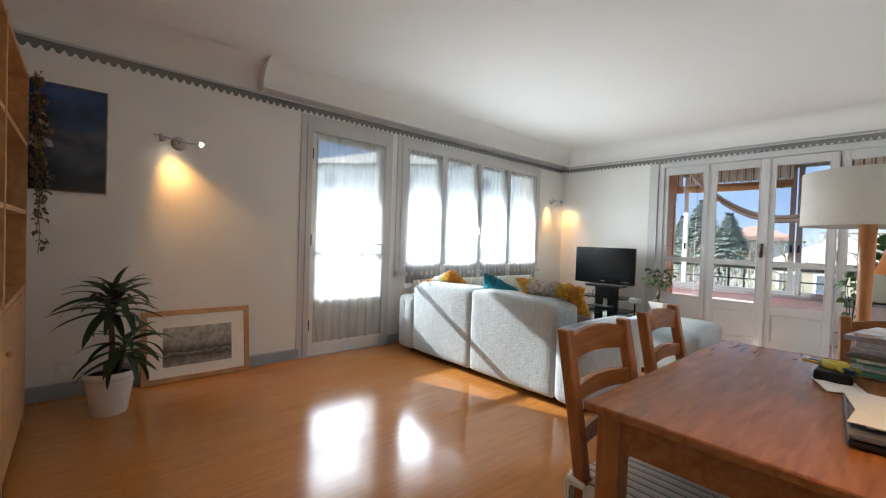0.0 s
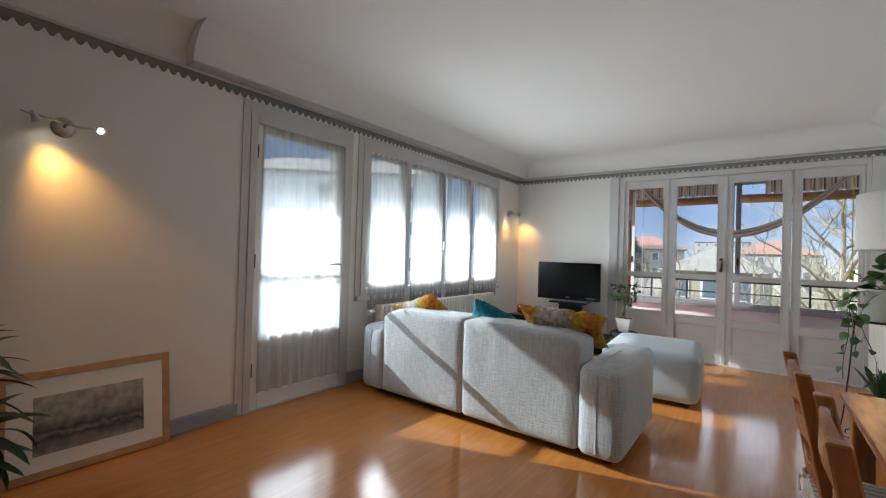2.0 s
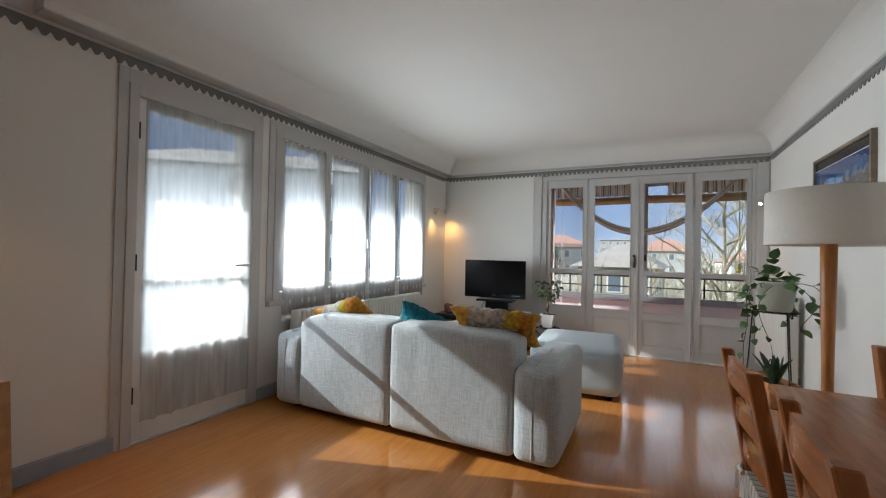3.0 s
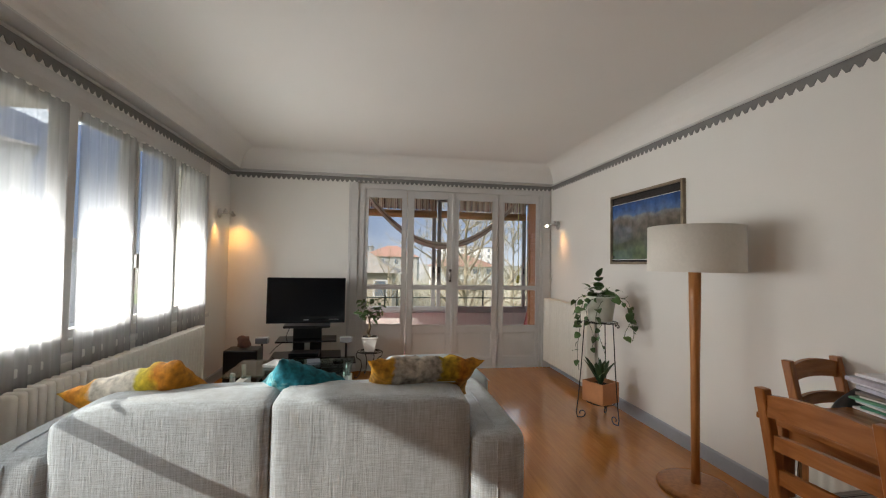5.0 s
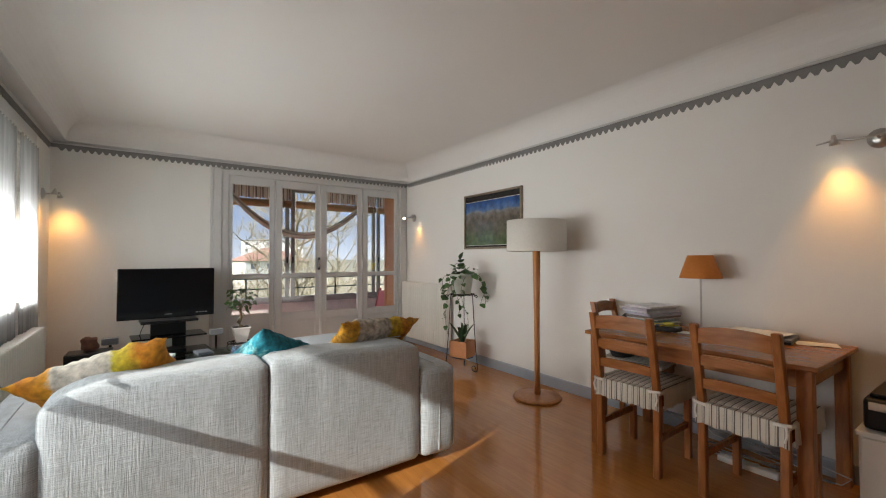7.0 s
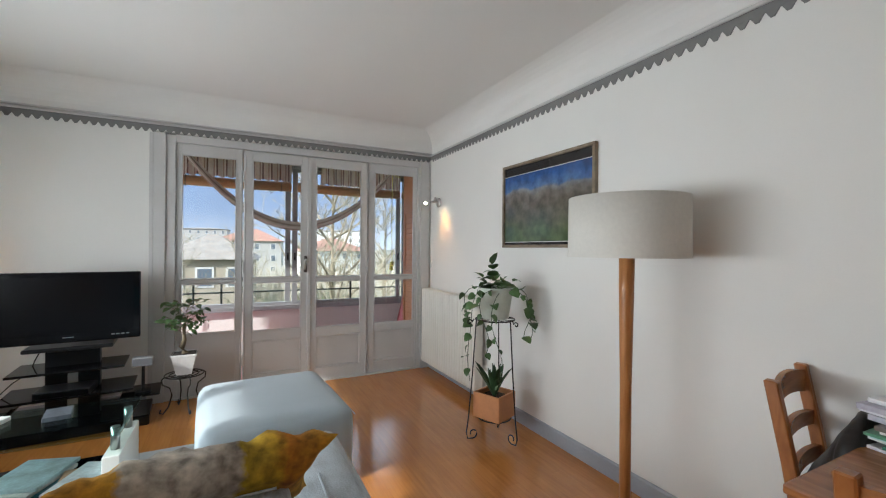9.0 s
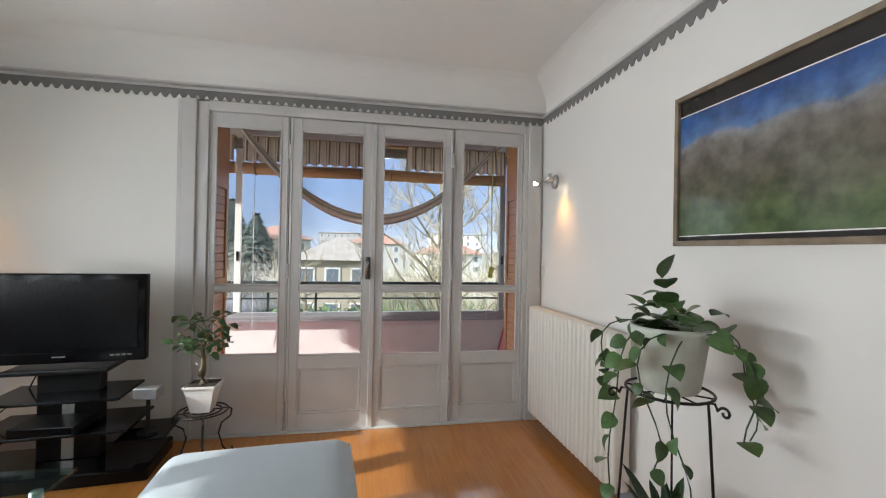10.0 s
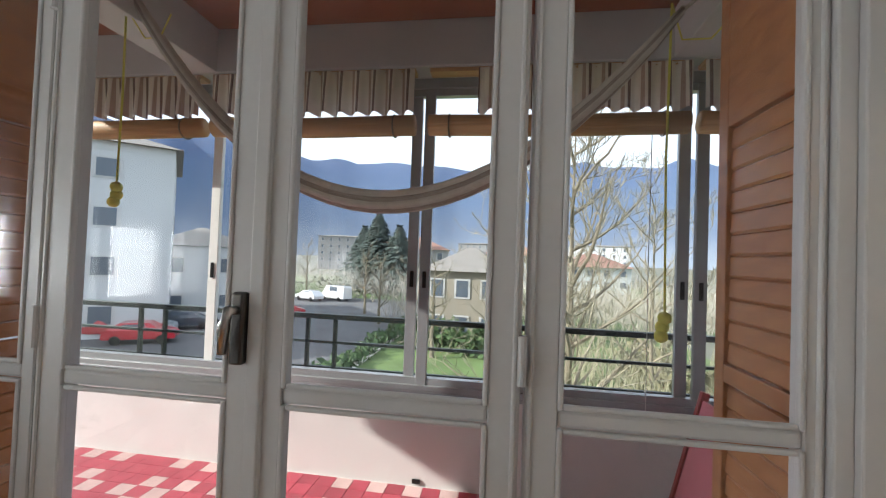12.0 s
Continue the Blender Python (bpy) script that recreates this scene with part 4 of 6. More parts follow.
# things on the table
z = TZ
rnd = random.Random(4)
PAGES = [((0.62, 0.60, 0.62), 0.30), ((0.05, 0.20, 0.12), 0.30), ((0.60, 0.62, 0.60), 0.29), ((0.35, 0.55, 0.55), 0.28), ((0.10, 0.28, 0.16), 0.29), ((0.68, 0.66, 0.62), 0.30),
         ((0.16, 0.13, 0.11), 0.31), ((0.45, 0.45, 0.52), 0.30), ((0.62, 0.62, 0.66), 0.30), ((0.40, 0.38, 0.44), 0.30), ((0.66, 0.65, 0.68), 0.29)]
for k, (col, w) in enumerate(PAGES):
    t = rnd.choice((0.010, 0.014, 0.018))
    bm = bxs((-w / 2, w / 2, -0.11, 0.11, 0, t - 0.001), bev=0.002)
    solo("magazine", bm, mat("cover_%d" % k, col, 0.4, var=0.35, scale=9, bump=0), "printed magazine in a tall untidy pile on the table", "magazine", "pile of magazines").matrix_world = \
        pose(2.24 + rnd.uniform(-0.02, 0.02), 0.175 + rnd.uniform(-0.02, 0.02), z, 0, 0, 80 + rnd.uniform(-12, 12))
    z += t
dl = thing("table_lamp", "table lamp with an orange paper shade on a steel stem", "lamp", at=(1.915, 0.16, TZ))
part("base", lathe(B(), [(0.0, 0.0), (0.062, 0.0), (0.064, 0.008), (0.055, 0.014), (0.008, 0.018), (0.006, 0.03), (0.0, 0.03)]), M_STEEL, dl, smooth=True)
part("stem", cyl(B(), 0, 0, 0.02, 0.40, 0.0055, n=12), M_STEEL, dl)
part("shade", lathe(B(), [(0.125, 0.345), (0.075, 0.495), (0.073, 0.495), (0.123, 0.345), (0.125, 0.345)], n=40), M_OSHADE, dl, "orange conical shade", True)
part("shade_ring", tube(B(), [(-0.07, 0, 0.47), (0.07, 0, 0.47)], 0.002), M_STEEL, dl)
lt = thing("laptop", "closed dark grey laptop under loose papers", "laptop", at=(1.595, 0.19, TZ))
lt.rotation_euler[2] = radians(6)
part("base", bxs((-0.17, 0.17, -0.115, 0.115, 0.002, 0.018), bev=0.006), M_BLACK, lt)
part("lid", bxs((-0.17, 0.17, -0.115, 0.115, 0.019, 0.030), bev=0.005), mat("grey_lid", (0.10, 0.10, 0.11), 0.35), lt, "matt grey lid")


def sheet(x, y, zz, w, d, rot, label, curl=0.006):
    bm = B()
    n = 8
    vs = [[bm.verts.new(((i / n - 0.5) * w, (j / n - 0.5) * d, 0.002 + curl * abs(noise.noise((i / n * 2 + x * 5, j / n * 2, y)) ))) for i in range(n + 1)] for j in range(n + 1)]
    for j in range(n):
        for i in range(n):
            bm.faces.new((vs[j][i], vs[j][i + 1], vs[j + 1][i + 1], vs[j + 1][i]))
    r = bmesh.ops.extrude_face_region(bm, geom=bm.faces[:])
    for v in [e for e in r["geom"] if isinstance(e, bmesh.types.BMVert)]:
        v.co.z += 0.0015
    solo("paper", bm, M_PAPER, label, "paper", "papers on the table").matrix_world = pose(x, y, zz, 0, 0, rot)


sheet(1.64, 0.19, TZ + 0.030, 0.297, 0.21, 12, "loose white sheet on the laptop")
sheet(1.60, 0.18, TZ + 0.037, 0.297, 0.21, -3, "loose white sheet on the laptop")
sheet(1.345, 0.13, TZ, 0.18, 0.13, 20, "cream sheet lying on the table")
sheet(1.93, 0.34, TZ, 0.15, 0.10, 20, "small white note on the table")
tr = thing("desk_tidy", "low black desk tray with pens and tape", "tray", at=(2.03, 0.36, TZ))
part("tray", bxs((-0.07, 0.07, -0.045, 0.045, 0.0, 0.035), bev=0.008), M_BLACK, tr)
part("tape", lathe(B(), [(0.018, 0.036), (0.032, 0.036), (0.032, 0.055), (0.018, 0.055), (0.018, 0.036)]), M_CORD, tr, "yellow tape roll", True)
for k, (col, a) in enumerate((((0.55, 0.42, 0.03), 20), ((0.05, 0.12, 0.3), 50), ((0.5, 0.38, 0.03), 75))):
    p = part("pen", tube(B(), [(-0.06, 0, 0.041), (0.08, 0.01, 0.043)], 0.005), mat("pen_%d" % k, col, 0.4), tr)
    p.rotation_euler[2] = radians(a)

# low cabinet with a printer
cb = thing("low_cabinet", "low white cabinet beside the dining table", "cabinet")
part("body", bxs((0.56, 1.13, 0.025, 0.47, 0.03, 0.41), bev=0.006), M_WHITE, cb)
part("top", bxs((0.55, 1.14, 0.022, 0.48, 0.41, 0.43), bev=0.004), M_WHITE, cb)
dr = part("door", bxs((0.57, 1.12, 0.47, 0.487, 0.04, 0.405), bev=0.003), M_WHITE, cb)
part("knob", lathe(B(), [(0.0, 0.0), (0.008, 0.0), (0.008, 0.012), (0.0, 0.014)]), M_STEEL, dr).matrix_basis = pose(0.62, 0.487, 0.26, -90)
part("plinth", bxs((0.58, 1.11, 0.04, 0.45, 0.0, 0.03)), M_BLACK, cb)
pr = thing("printer", "black desktop printer on the low cabinet", "printer")
part("body", bxs((0.62, 1.12, 0.08, 0.44, 0.432, 0.575), bev=0.018), M_BLACK, pr)
part("lid", bxs((0.64, 1.10, 0.09, 0.42, 0.577, 0.595), bev=0.008), M_GBLACK, pr)
part("paper_tray", bxs((0.70, 1.04, 0.435, 0.452, 0.455, 0.505), bev=0.004), mat("smoke_panel", (0.09, 0.09, 0.10), 0.2), pr, "dark grey output tray")
part("control_panel", bxs((0.98, 1.10, 0.436, 0.447, 0.525, 0.56), bev=0.003), M_STEEL, pr)
rl = B()
cyl(rl, 0, 0, -0.17, 0.17, 0.035)
solo("paper_roll", rl, M_PAPER, "white paper roll lying on the printer", "paper roll", smooth=True).matrix_world = pose(0.86, 0.22, 0.630, 0, 90, 4)
ps = thing("power_strip", "white power strip with cables on the floor", "power strip", at=(1.62, 0.30, 0))
part("strip", bxs((-0.15, 0.15, -0.026, 0.026, 0.0, 0.036), bev=0.008), M_WHITE, ps)
for k in range(4):
    part("socket", lathe(B(), [(0.0, 0.041), (0.016, 0.041), (0.018, 0.043), (0.0, 0.043)], x=-0.11 + 0.07 * k, n=14), M_CERAMIC, ps)
rnd = random.Random(11)
for k in range(4):
    x0 = 1.50 + 0.07 * k
    pts = [(x0, 0.30, 0.05)]
    for i in range(1, 9):
        pts.append((x0 + 0.05 * i * rnd.uniform(-1, 1.2), 0.30 - 0.03 * i + 0.04 * rnd.uniform(-1, 1), max(0.006, 0.05 - 0.02 * i) + (0.05 * (i - 6) if i > 6 else 0)))
    solo("cable", tube(B(), pts, 0.0035, 6), M_CABLEW, "white mains cable on the floor under the table", "cable", "cables under the table", smooth=True)

# ---------------------------------------------------------------- floor lamp
fl = thing("floor_lamp", "floor lamp with an off-white drum shade on a turned wooden pole", "lamp", at=(3.155, 0.36, 0))
part("base", lathe(B(), [(0.0, 0.0), (0.198, 0.0), (0.205, 0.008), (0.200, 0.020), (0.17, 0.026), (0.05, 0.034), (0.0, 0.036)], n=40), M_OAK, fl, smooth=True)
part("pole", lathe(B(), [(0.0, 0.03), (0.026, 0.03), (0.024, 0.2), (0.025, 0.7), (0.032, 1.1), (0.034, 1.30), (0.012, 1.31), (0.0, 1.31)]), M_OAK, fl, smooth=True)
part("shade", lathe(B(), [(0.258, 1.275), (0.256, 1.545), (0.253, 1.545), (0.255, 1.275), (0.258, 1.275)], n=56), M_SHADE, fl, "off-white linen drum shade", True)
part("shade_hem", lathe(B(), [(0.259, 1.275), (0.2595, 1.285), (0.259, 1.285), (0.2585, 1.275)], n=56), M_SHADE, fl)
part("shade_carrier", bxs((-0.25, 0.25, -0.003, 0.003, 1.33, 1.336), (-0.003, 0.003, -0.25, 0.25, 1.33, 1.336)), M_STEEL, fl)
part("lamp_holder", cyl(B(), 0, 0, 1.31, 1.38, 0.02), M_WHITE, fl)

# ---------------------------------------------------------------- wall lamps


def sconce(x, y, zz, sg, a, b2, da, db, energy):
    """Two-spot wall lamp: round plate, bowed bar, two small reflectors."""
    s = thing("wall_lamp", "lit brushed-steel wall lamp with two halogen spots", "lamp", "wall lamps")
    pl = lathe(B(), [(0.0, 0.0), (0.052, 0.0), (0.050, 0.012), (0.02, 0.022), (0.0, 0.024)])
    o = part("wall_plate", pl, M_STEEL, s, smooth=True)
    o.matrix_basis = pose(x, y, zz, 90 if sg < 0 else -90)
    yy = y + sg * 0.10
    part("arm", tube(B(), [(x, y + sg * 0.02, zz), (x, yy, zz + 0.005)], 0.007), M_STEEL, s)
    part("bar", tube(B(), [(x + a, yy, zz + 0.018), (x + a * 0.5, yy, zz + 0.012), (x, yy, zz), (x + b2 * 0.5, yy, zz - 0.004), (x + b2, yy, zz + 0.010)], 0.006), M_STEEL, s, smooth=True)
    for end in (a, b2):
        part("bar_tip", tube(B(), [(x + end * 0.92, yy, zz + 0.012), (x + end * 1.45, yy + sg * 0.012, zz + 0.012 - 0.10 * end)], [0.007, 0.004]), M_STEEL, s, smooth=True)
    for off, dr in ((a, da), (b2, db)):
        p = Vector((x + off, yy, zz + 0.004))
        d = Vector(dr).normalized()
        h = part("spot_head", lathe(B(), [(0.0, -0.034), (0.009, -0.033), (0.012, -0.016), (0.023, 0.020), (0.021, 0.020), (0.010, -0.012)], n=20), M_STEEL, s, smooth=True)
        h.matrix_basis = Matrix.Translation(p) @ d.to_track_quat("Z", "Y").to_matrix().to_4x4()
        bl = part("bulb", lathe(B(), [(0.0, -0.008), (0.010, -0.006), (0.012, 0.008), (0.0, 0.016)], n=14), M_BULB, h, "glowing halogen bulb", True)
        e = p + d * 0.035
        lamp("spot", "SPOT", energy, look(e, e + d), (1.0, 0.45, 0.10), angle=radians(76))


sconce(0.79, YN, 1.80, -1, -0.12, 0.13, (0.42, 0.13, -1), (0.25, -0.9, -0.5), 7.5)
sconce(5.70, YN, 1.80, -1, -0.12, 0.12, (0.1, 0.18, -1), (0.55, -0.10, -1.0), 5.0)
sconce(5.80, YS, 1.80, 1, -0.12, 0.12, (-0.1, -0.20, -1), (-0.75, 0.45, -0.45), 3.0)
sconce(1.10, YS, 1.84, 1, -0.14, 0.16, (-0.3, -0.10, -1), (-0.05, -0.10, -1), 6.5)

# ---------------------------------------------------------------- pictures
M_ARTB = art("mountain_photo", "Z", 1.33, 1.95, [(0.0, (0.08, 0.13, 0.05)), (0.18, (0.11, 0.15, 0.07)), (0.34, (0.13, 0.13, 0.09)), (0.52, (0.16, 0.145, 0.12)), (0.62, (0.20, 0.185, 0.165)), (0.67, (0.24, 0.25, 0.28)), (0.70, (0.10, 0.19, 0.40)), (0.80, (0.03, 0.10, 0.32)), (1.0, (0.012, 0.045, 0.2))], 5, 0.26, 0.10, 0.45, 16)
M_MARGIN = mat("black_margin", (0.022, 0.020, 0.019), 0.25, bump=0)
M_ARTA = art("night_photo", "Z", 1.37, 2.06, [(0.0, (0.006, 0.009, 0.022)), (0.22, (0.014, 0.018, 0.034)), (0.34, (0.055, 0.060, 0.085)), (0.44, (0.030, 0.036, 0.060)), (0.56, (0.075, 0.082, 0.11)), (0.66, (0.030, 0.055, 0.13)), (0.85, (0.020, 0.06, 0.22)), (1.0, (0.012, 0.035, 0.14))], 5, 0.55, 0.25, 0.6, 6)
M_PEAK = mat("photo_peak", (0.030, 0.026, 0.040), 0.3, var=0.4, scale=14, bump=0)
M_SNOW = mat("photo_snow", (0.26, 0.27, 0.34), 0.3, var=0.75, scale=24, bump=0)
M_ARTC = art("grey_seascape", "Z", 0.12, 0.40, [(0.0, (0.30, 0.29, 0.26)), (0.16, (0.20, 0.19, 0.17)), (0.24, (0.06, 0.06, 0.06)), (0.31, (0.26, 0.25, 0.23)), (0.38, (0.07, 0.07, 0.068)), (0.46, (0.20, 0.195, 0.18)), (0.58, (0.36, 0.35, 0.31)), (1.0, (0.44, 0.43, 0.38))], 16, 0.30, 0.5, 0.45, 22)
pb = thing("framed_picture", "framed mountain photograph under glass on the wall", "picture")
x0, x1, z0, z1 = 3.645, 4.595, 1.322, 1.962
M_BRFRAME = wood("bronze_frame", (0.16, 0.12, 0.08), (0.28, 0.22, 0.15), 0.35, (4, 4, 4))
part("frame", bxs((x0, x1, YS, YS + 0.03, z1 - 0.022, z1), (x0, x1, YS, YS + 0.03, z0, z0 + 0.022), (x0, x0 + 0.022, YS, YS + 0.03, z0 + 0.022, z1 - 0.022), (x1 - 0.022, x1, YS, YS + 0.03, z0 + 0.022, z1 - 0.022), bev=0.003), M_BRFRAME, pb)
part("photo", bxs((x0 + 0.022, x1 - 0.022, YS + 0.004, YS + 0.016, z0 + 0.022, z1 - 0.022)), M_ARTB, pb)
for za, zb in ((1.875, z1 - 0.022), (z0 + 0.022, z0 + 0.042)):
    part("margin", bxs((x0 + 0.022, x1 - 0.022, YS + 0.016, YS + 0.0168, za, zb)), M_MARGIN, pb, "black printed margin")
for za in (1.872, z0 + 0.040):
    part("white_line", bxs((x0 + 0.024, x1 - 0.024, YS + 0.016, YS + 0.0175, za, za + 0.004)), M_PAPER, pb)
pa = thing("framed_picture", "dark blue mountain photograph in a thin brown frame", "picture")
part("frame", bxs((-0.13, 0.37, YN - 0.022, YN, 1.37, 2.065), bev=0.003), M_BRFRAME, pa)
part("photo", bxs((-0.122, 0.362, YN - 0.026, YN - 0.022, 1.378, 2.057)), M_ARTA, pa)


def patch(nm, pts, lift, material):
    """A printed shape of the photograph, given in shares of its width and height."""
    bm = B()
    lo = [bm.verts.new((-0.122 + 0.484 * u, YN - 0.026, 1.378 + 0.679 * v)) for u, v in pts]
    hi = [bm.verts.new((q.co.x, YN - 0.026 - lift, q.co.z)) for q in lo]
    bm.faces.new(hi)
    for i in range(len(lo)):
        j = (i + 1) % len(lo)
        bm.faces.new((lo[i], lo[j], hi[j], hi[i]))
    part(nm, bm, material, pa)


patch("mountain", [(0.0, 0.38), (0.66, 0.395), (0.60, 0.42), (0.47, 0.47), (0.42, 0.53), (0.34, 0.58), (0.24, 0.61), (0.16, 0.605), (0.10, 0.57), (0.0, 0.54)], 0.0012, M_PEAK)
patch("snow_slope", [(0.0, 0.40), (0.22, 0.395), (0.46, 0.40), (0.44, 0.46), (0.40, 0.475), (0.30, 0.51), (0.14, 0.545), (0.02, 0.55), (0.0, 0.50)], 0.0018, M_SNOW)
pc = thing("framed_print", "grey seascape print in a light oak frame leaning on the wall", "picture", at=(0.945, 3.845, 0.002))
pc.rotation_euler[0] = radians(-7)
M_LOAK = wood("light_oak_frame", (0.40, 0.22, 0.09), (0.52, 0.31, 0.15), 0.45, (6, 6, 6))
part("frame", bxs((-0.37, 0.37, -0.012, 0.012, 0.496, 0.535), (-0.37, 0.37, -0.012, 0.012, 0.0, 0.039), (-0.37, -0.331, -0.012, 0.012, 0.039, 0.496), (0.331, 0.37, -0.012, 0.012, 0.039, 0.496), bev=0.003), M_LOAK, pc)
part("mount", bxs((-0.335, 0.335, -0.004, 0.006, 0.035, 0.50)), M_PAPER, pc, "white card mount")
part("print", bxs((-0.235, 0.235, -0.0055, -0.0042, 0.115, 0.405)), M_ARTC, pc, "grey watercolour seascape")

# sockets and switch
for x, y, zz, sg in ((0.17, YN, 0.19, -1), (2.77, YN, 0.26, -1), (1.05, YS, 0.30, 1)):
    s = thing("wall_socket", "white plastic wall socket above the baseboard", "socket", "wall sockets")
    part("plate", bxs((x - 0.04, x + 0.04, min(y, y + sg * 0.012), max(y, y + sg * 0.012), zz - 0.04, zz + 0.04), bev=0.004), M_WHITE, s)
    w = part("well", lathe(B(), [(0.0, 0.001), (0.018, 0.001), (0.020, 0.004), (0.0, 0.003)], n=16), M_PAPER, s)
    w.matrix_basis = pose(x, y + sg * 0.0125, zz, 90 if sg < 0 else -90)
sw = thing("light_switch", "white plastic light switch on the wall", "switch")
part("plate", bxs((5.955, 6.0, YS, YS + 0.010, 1.10, 1.18), bev=0.003), M_WHITE, sw)
part("rocker", bxs((5.965, 5.99, YS + 0.010, YS + 0.014, 1.12, 1.16), bev=0.002), M_WHITE, sw)

# ---------------------------------------------------------------- bookcase
bk = thing("bookcase", "tall orange pine bookcase with a closed lower part", "bookcase")
BX0, BX1, BY0, BY1 = XW + 0.005, 0.010, 1.65, 3.52
for y in (BY0, (BY0 + BY1) / 2, BY1 - 0.025):
    part("upright", bxs((BX0, BX1, y, y + 0.025, 0.0, 1.98), bev=0.003), M_SHELF, bk)
for zz in (0.06, 0.78, 1.20, 1.575, 1.955):
    for y0, y1 in ((BY0 + 0.025, (BY0 + BY1) / 2), ((BY0 + BY1) / 2 + 0.025, BY1 - 0.025)):
        part("shelf", bxs((BX0, BX1 - 0.004, y0, y1, zz, zz + 0.024), bev=0.002), M_SHELF, bk)
part("back_panel", bxs((BX0, BX0 + 0.006, BY0 + 0.026, BY1 - 0.026, 0.06, 1.95)), M_SHELF, bk)
for y0, y1 in ((BY0 + 0.028, (BY0 + BY1) / 2 - 0.003), ((BY0 + BY1) / 2 + 0.028, BY1 - 0.028)):
    dr = part("door", bxs((BX1 - 0.020, BX1, y0, y1, 0.09, 0.775), bev=0.003), M_SHELF, bk)
    part("knob", lathe(B(), [(0.0, 0.0), (0.010, 0.0), (0.014, 0.012), (0.0, 0.02)], n=16), M_SHELF, dr, smooth=True).matrix_basis = pose(BX1, y0 + 0.06, 0.60, 0, 90)
rnd = random.Random(21)
for zz in (0.804, 1.224, 1.599):
    for s0, s1 in ((BY0 + 0.04, 2.50), (2.64, 3.44)):
        y = s0
        while y < s1 - 0.30 * rnd.random():
            t, h = rnd.uniform(0.016, 0.045), rnd.uniform(0.19, 0.29)
            col = rnd.choice(((0.30, 0.30, 0.32), (0.42, 0.36, 0.28), (0.14, 0.10, 0.09), (0.10, 0.14, 0.22), (0.36, 0.12, 0.08), (0.55, 0.53, 0.50)))
            solo("book", bxs((BX0 + 0.03, BX0 + 0.03 + rnd.uniform(0.15, 0.21), y, y + t - 0.002, zz, zz + h), bev=0.002), mat("book_%.2f_%.2f" % (col[0], col[2]), col, 0.6, var=0.1), "upright book on the pine bookcase", "book", "books on the bookcase")
            y += t
# ---------------------------------------------------------------- television corner
tv = thing("television", "black flat-screen television, switched off", "television", at=(5.66, 2.985, 0))
tv.rotation_euler[2] = radians(90 + 5)
# local x runs along the screen, local -y is the front after the turn
part("housing", bxs((-0.405, 0.405, 0.0, 0.055, 0.630, 1.120), bev=0.008), M_GBLACK, tv)
part("rear_shell", bxs((-0.30, 0.30, -0.05, 0.0, 0.68, 1.06), bev=0.02), M_BLACK, tv)
part("screen", bxs((-0.365, 0.365, 0.055, 0.058, 0.705, 1.085)), M_SCREEN, tv, "glossy black screen")
part("bezel_strip", bxs((-0.40, 0.40, 0.055, 0.060, 0.636, 0.690), bev=0.002), M_GBLACK, tv)
part("badge", bxs((-0.03, 0.03, 0.060, 0.0615, 0.664, 0.670)), M_STEEL, tv)
for k in range(4):
    part("indicator", bxs((-0.34 + 0.028 * k, -0.32 + 0.028 * k, 0.060, 0.0615, 0.664, 0.672)), M_STEEL, tv)
ts = thing("tv_stand", "black glass television stand with a central column", "tv stand", at=(5.70, 2.975, 0))
ts.rotation_euler[2] = radians(90 + 5)
part("base", bxs((-0.46, 0.46, -0.18, 0.22, 0.0, 0.075), bev=0.01), M_GBLACK, ts)
part("column", bxs((-0.15, 0.15, -0.06, 0.02, 0.075, 0.60), bev=0.008), M_BLACK, ts)
part("shelf", bxs((-0.31, 0.31, -0.14, 0.20, 0.44, 0.456), bev=0.004), M_GBLACK, ts)
part("shelf", bxs((-0.36, 0.36, -0.15, 0.22, 0.27, 0.286), bev=0.004), M_GBLACK, ts)
part("cradle", bxs((-0.24, 0.24, -0.10, 0.16, 0.585, 0.612), bev=0.008), M_BLACK, ts)
part("steel_strip", bxs((-0.028, 0.028, 0.02, 0.026, 0.08, 0.43)), M_STEEL, ts, "brushed steel strip on the column")
for y in (-0.40, 0.40):
    part("side_shelf", bxs((y - 0.12, y + 0.12, -0.12, 0.18, 0.20, 0.212), bev=0.003), M_GBLACK, ts)
bx1 = thing("set_top_box", "flat black set-top box on the television stand", "box", at=(5.58, 2.98, 0.287))
part("case", bxs((-0.10, 0.10, -0.15, 0.15, 0.0, 0.045), bev=0.004), M_BLACK, bx1)
part("front", bxs((-0.104, -0.10, -0.14, 0.14, 0.006, 0.040)), M_GBLACK, bx1)
for yy in (2.555, 3.43):
    sp = thing("speaker", "small grey satellite speaker on a black stem", "speaker", "satellite speakers", at=(5.64, yy, 0.213 if yy < 3 else 0.213))
    part("foot", cyl(B(), 0, 0, 0.0, 0.012, 0.05), M_BLACK, sp)
    part("stem", cyl(B(), 0, 0, 0.012, 0.20, 0.011, n=12), M_BLACK, sp)
    part("cabinet", bxs((-0.04, 0.04, -0.065, 0.065, 0.20, 0.265), bev=0.008), M_ALU, sp)
    part("grille", bxs((-0.044, -0.040, -0.058, 0.058, 0.206, 0.259)), mat("speaker_cloth", (0.12, 0.12, 0.13), 0.9), sp)
solo("cable", tube(B(), [(5.78, 3.15, 0.62), (5.76, 3.2, 0.5), (5.74, 3.22, 0.42), (5.70, 3.3, 0.36), (5.68, 3.36, 0.29)], 0.004, 6), M_BLACK, "black cable behind the television stand", "cable", smooth=True)
ob = thing("ornament", "small brown carved ornament on the television base", "ornament", at=(5.46, 3.56, 0.0))
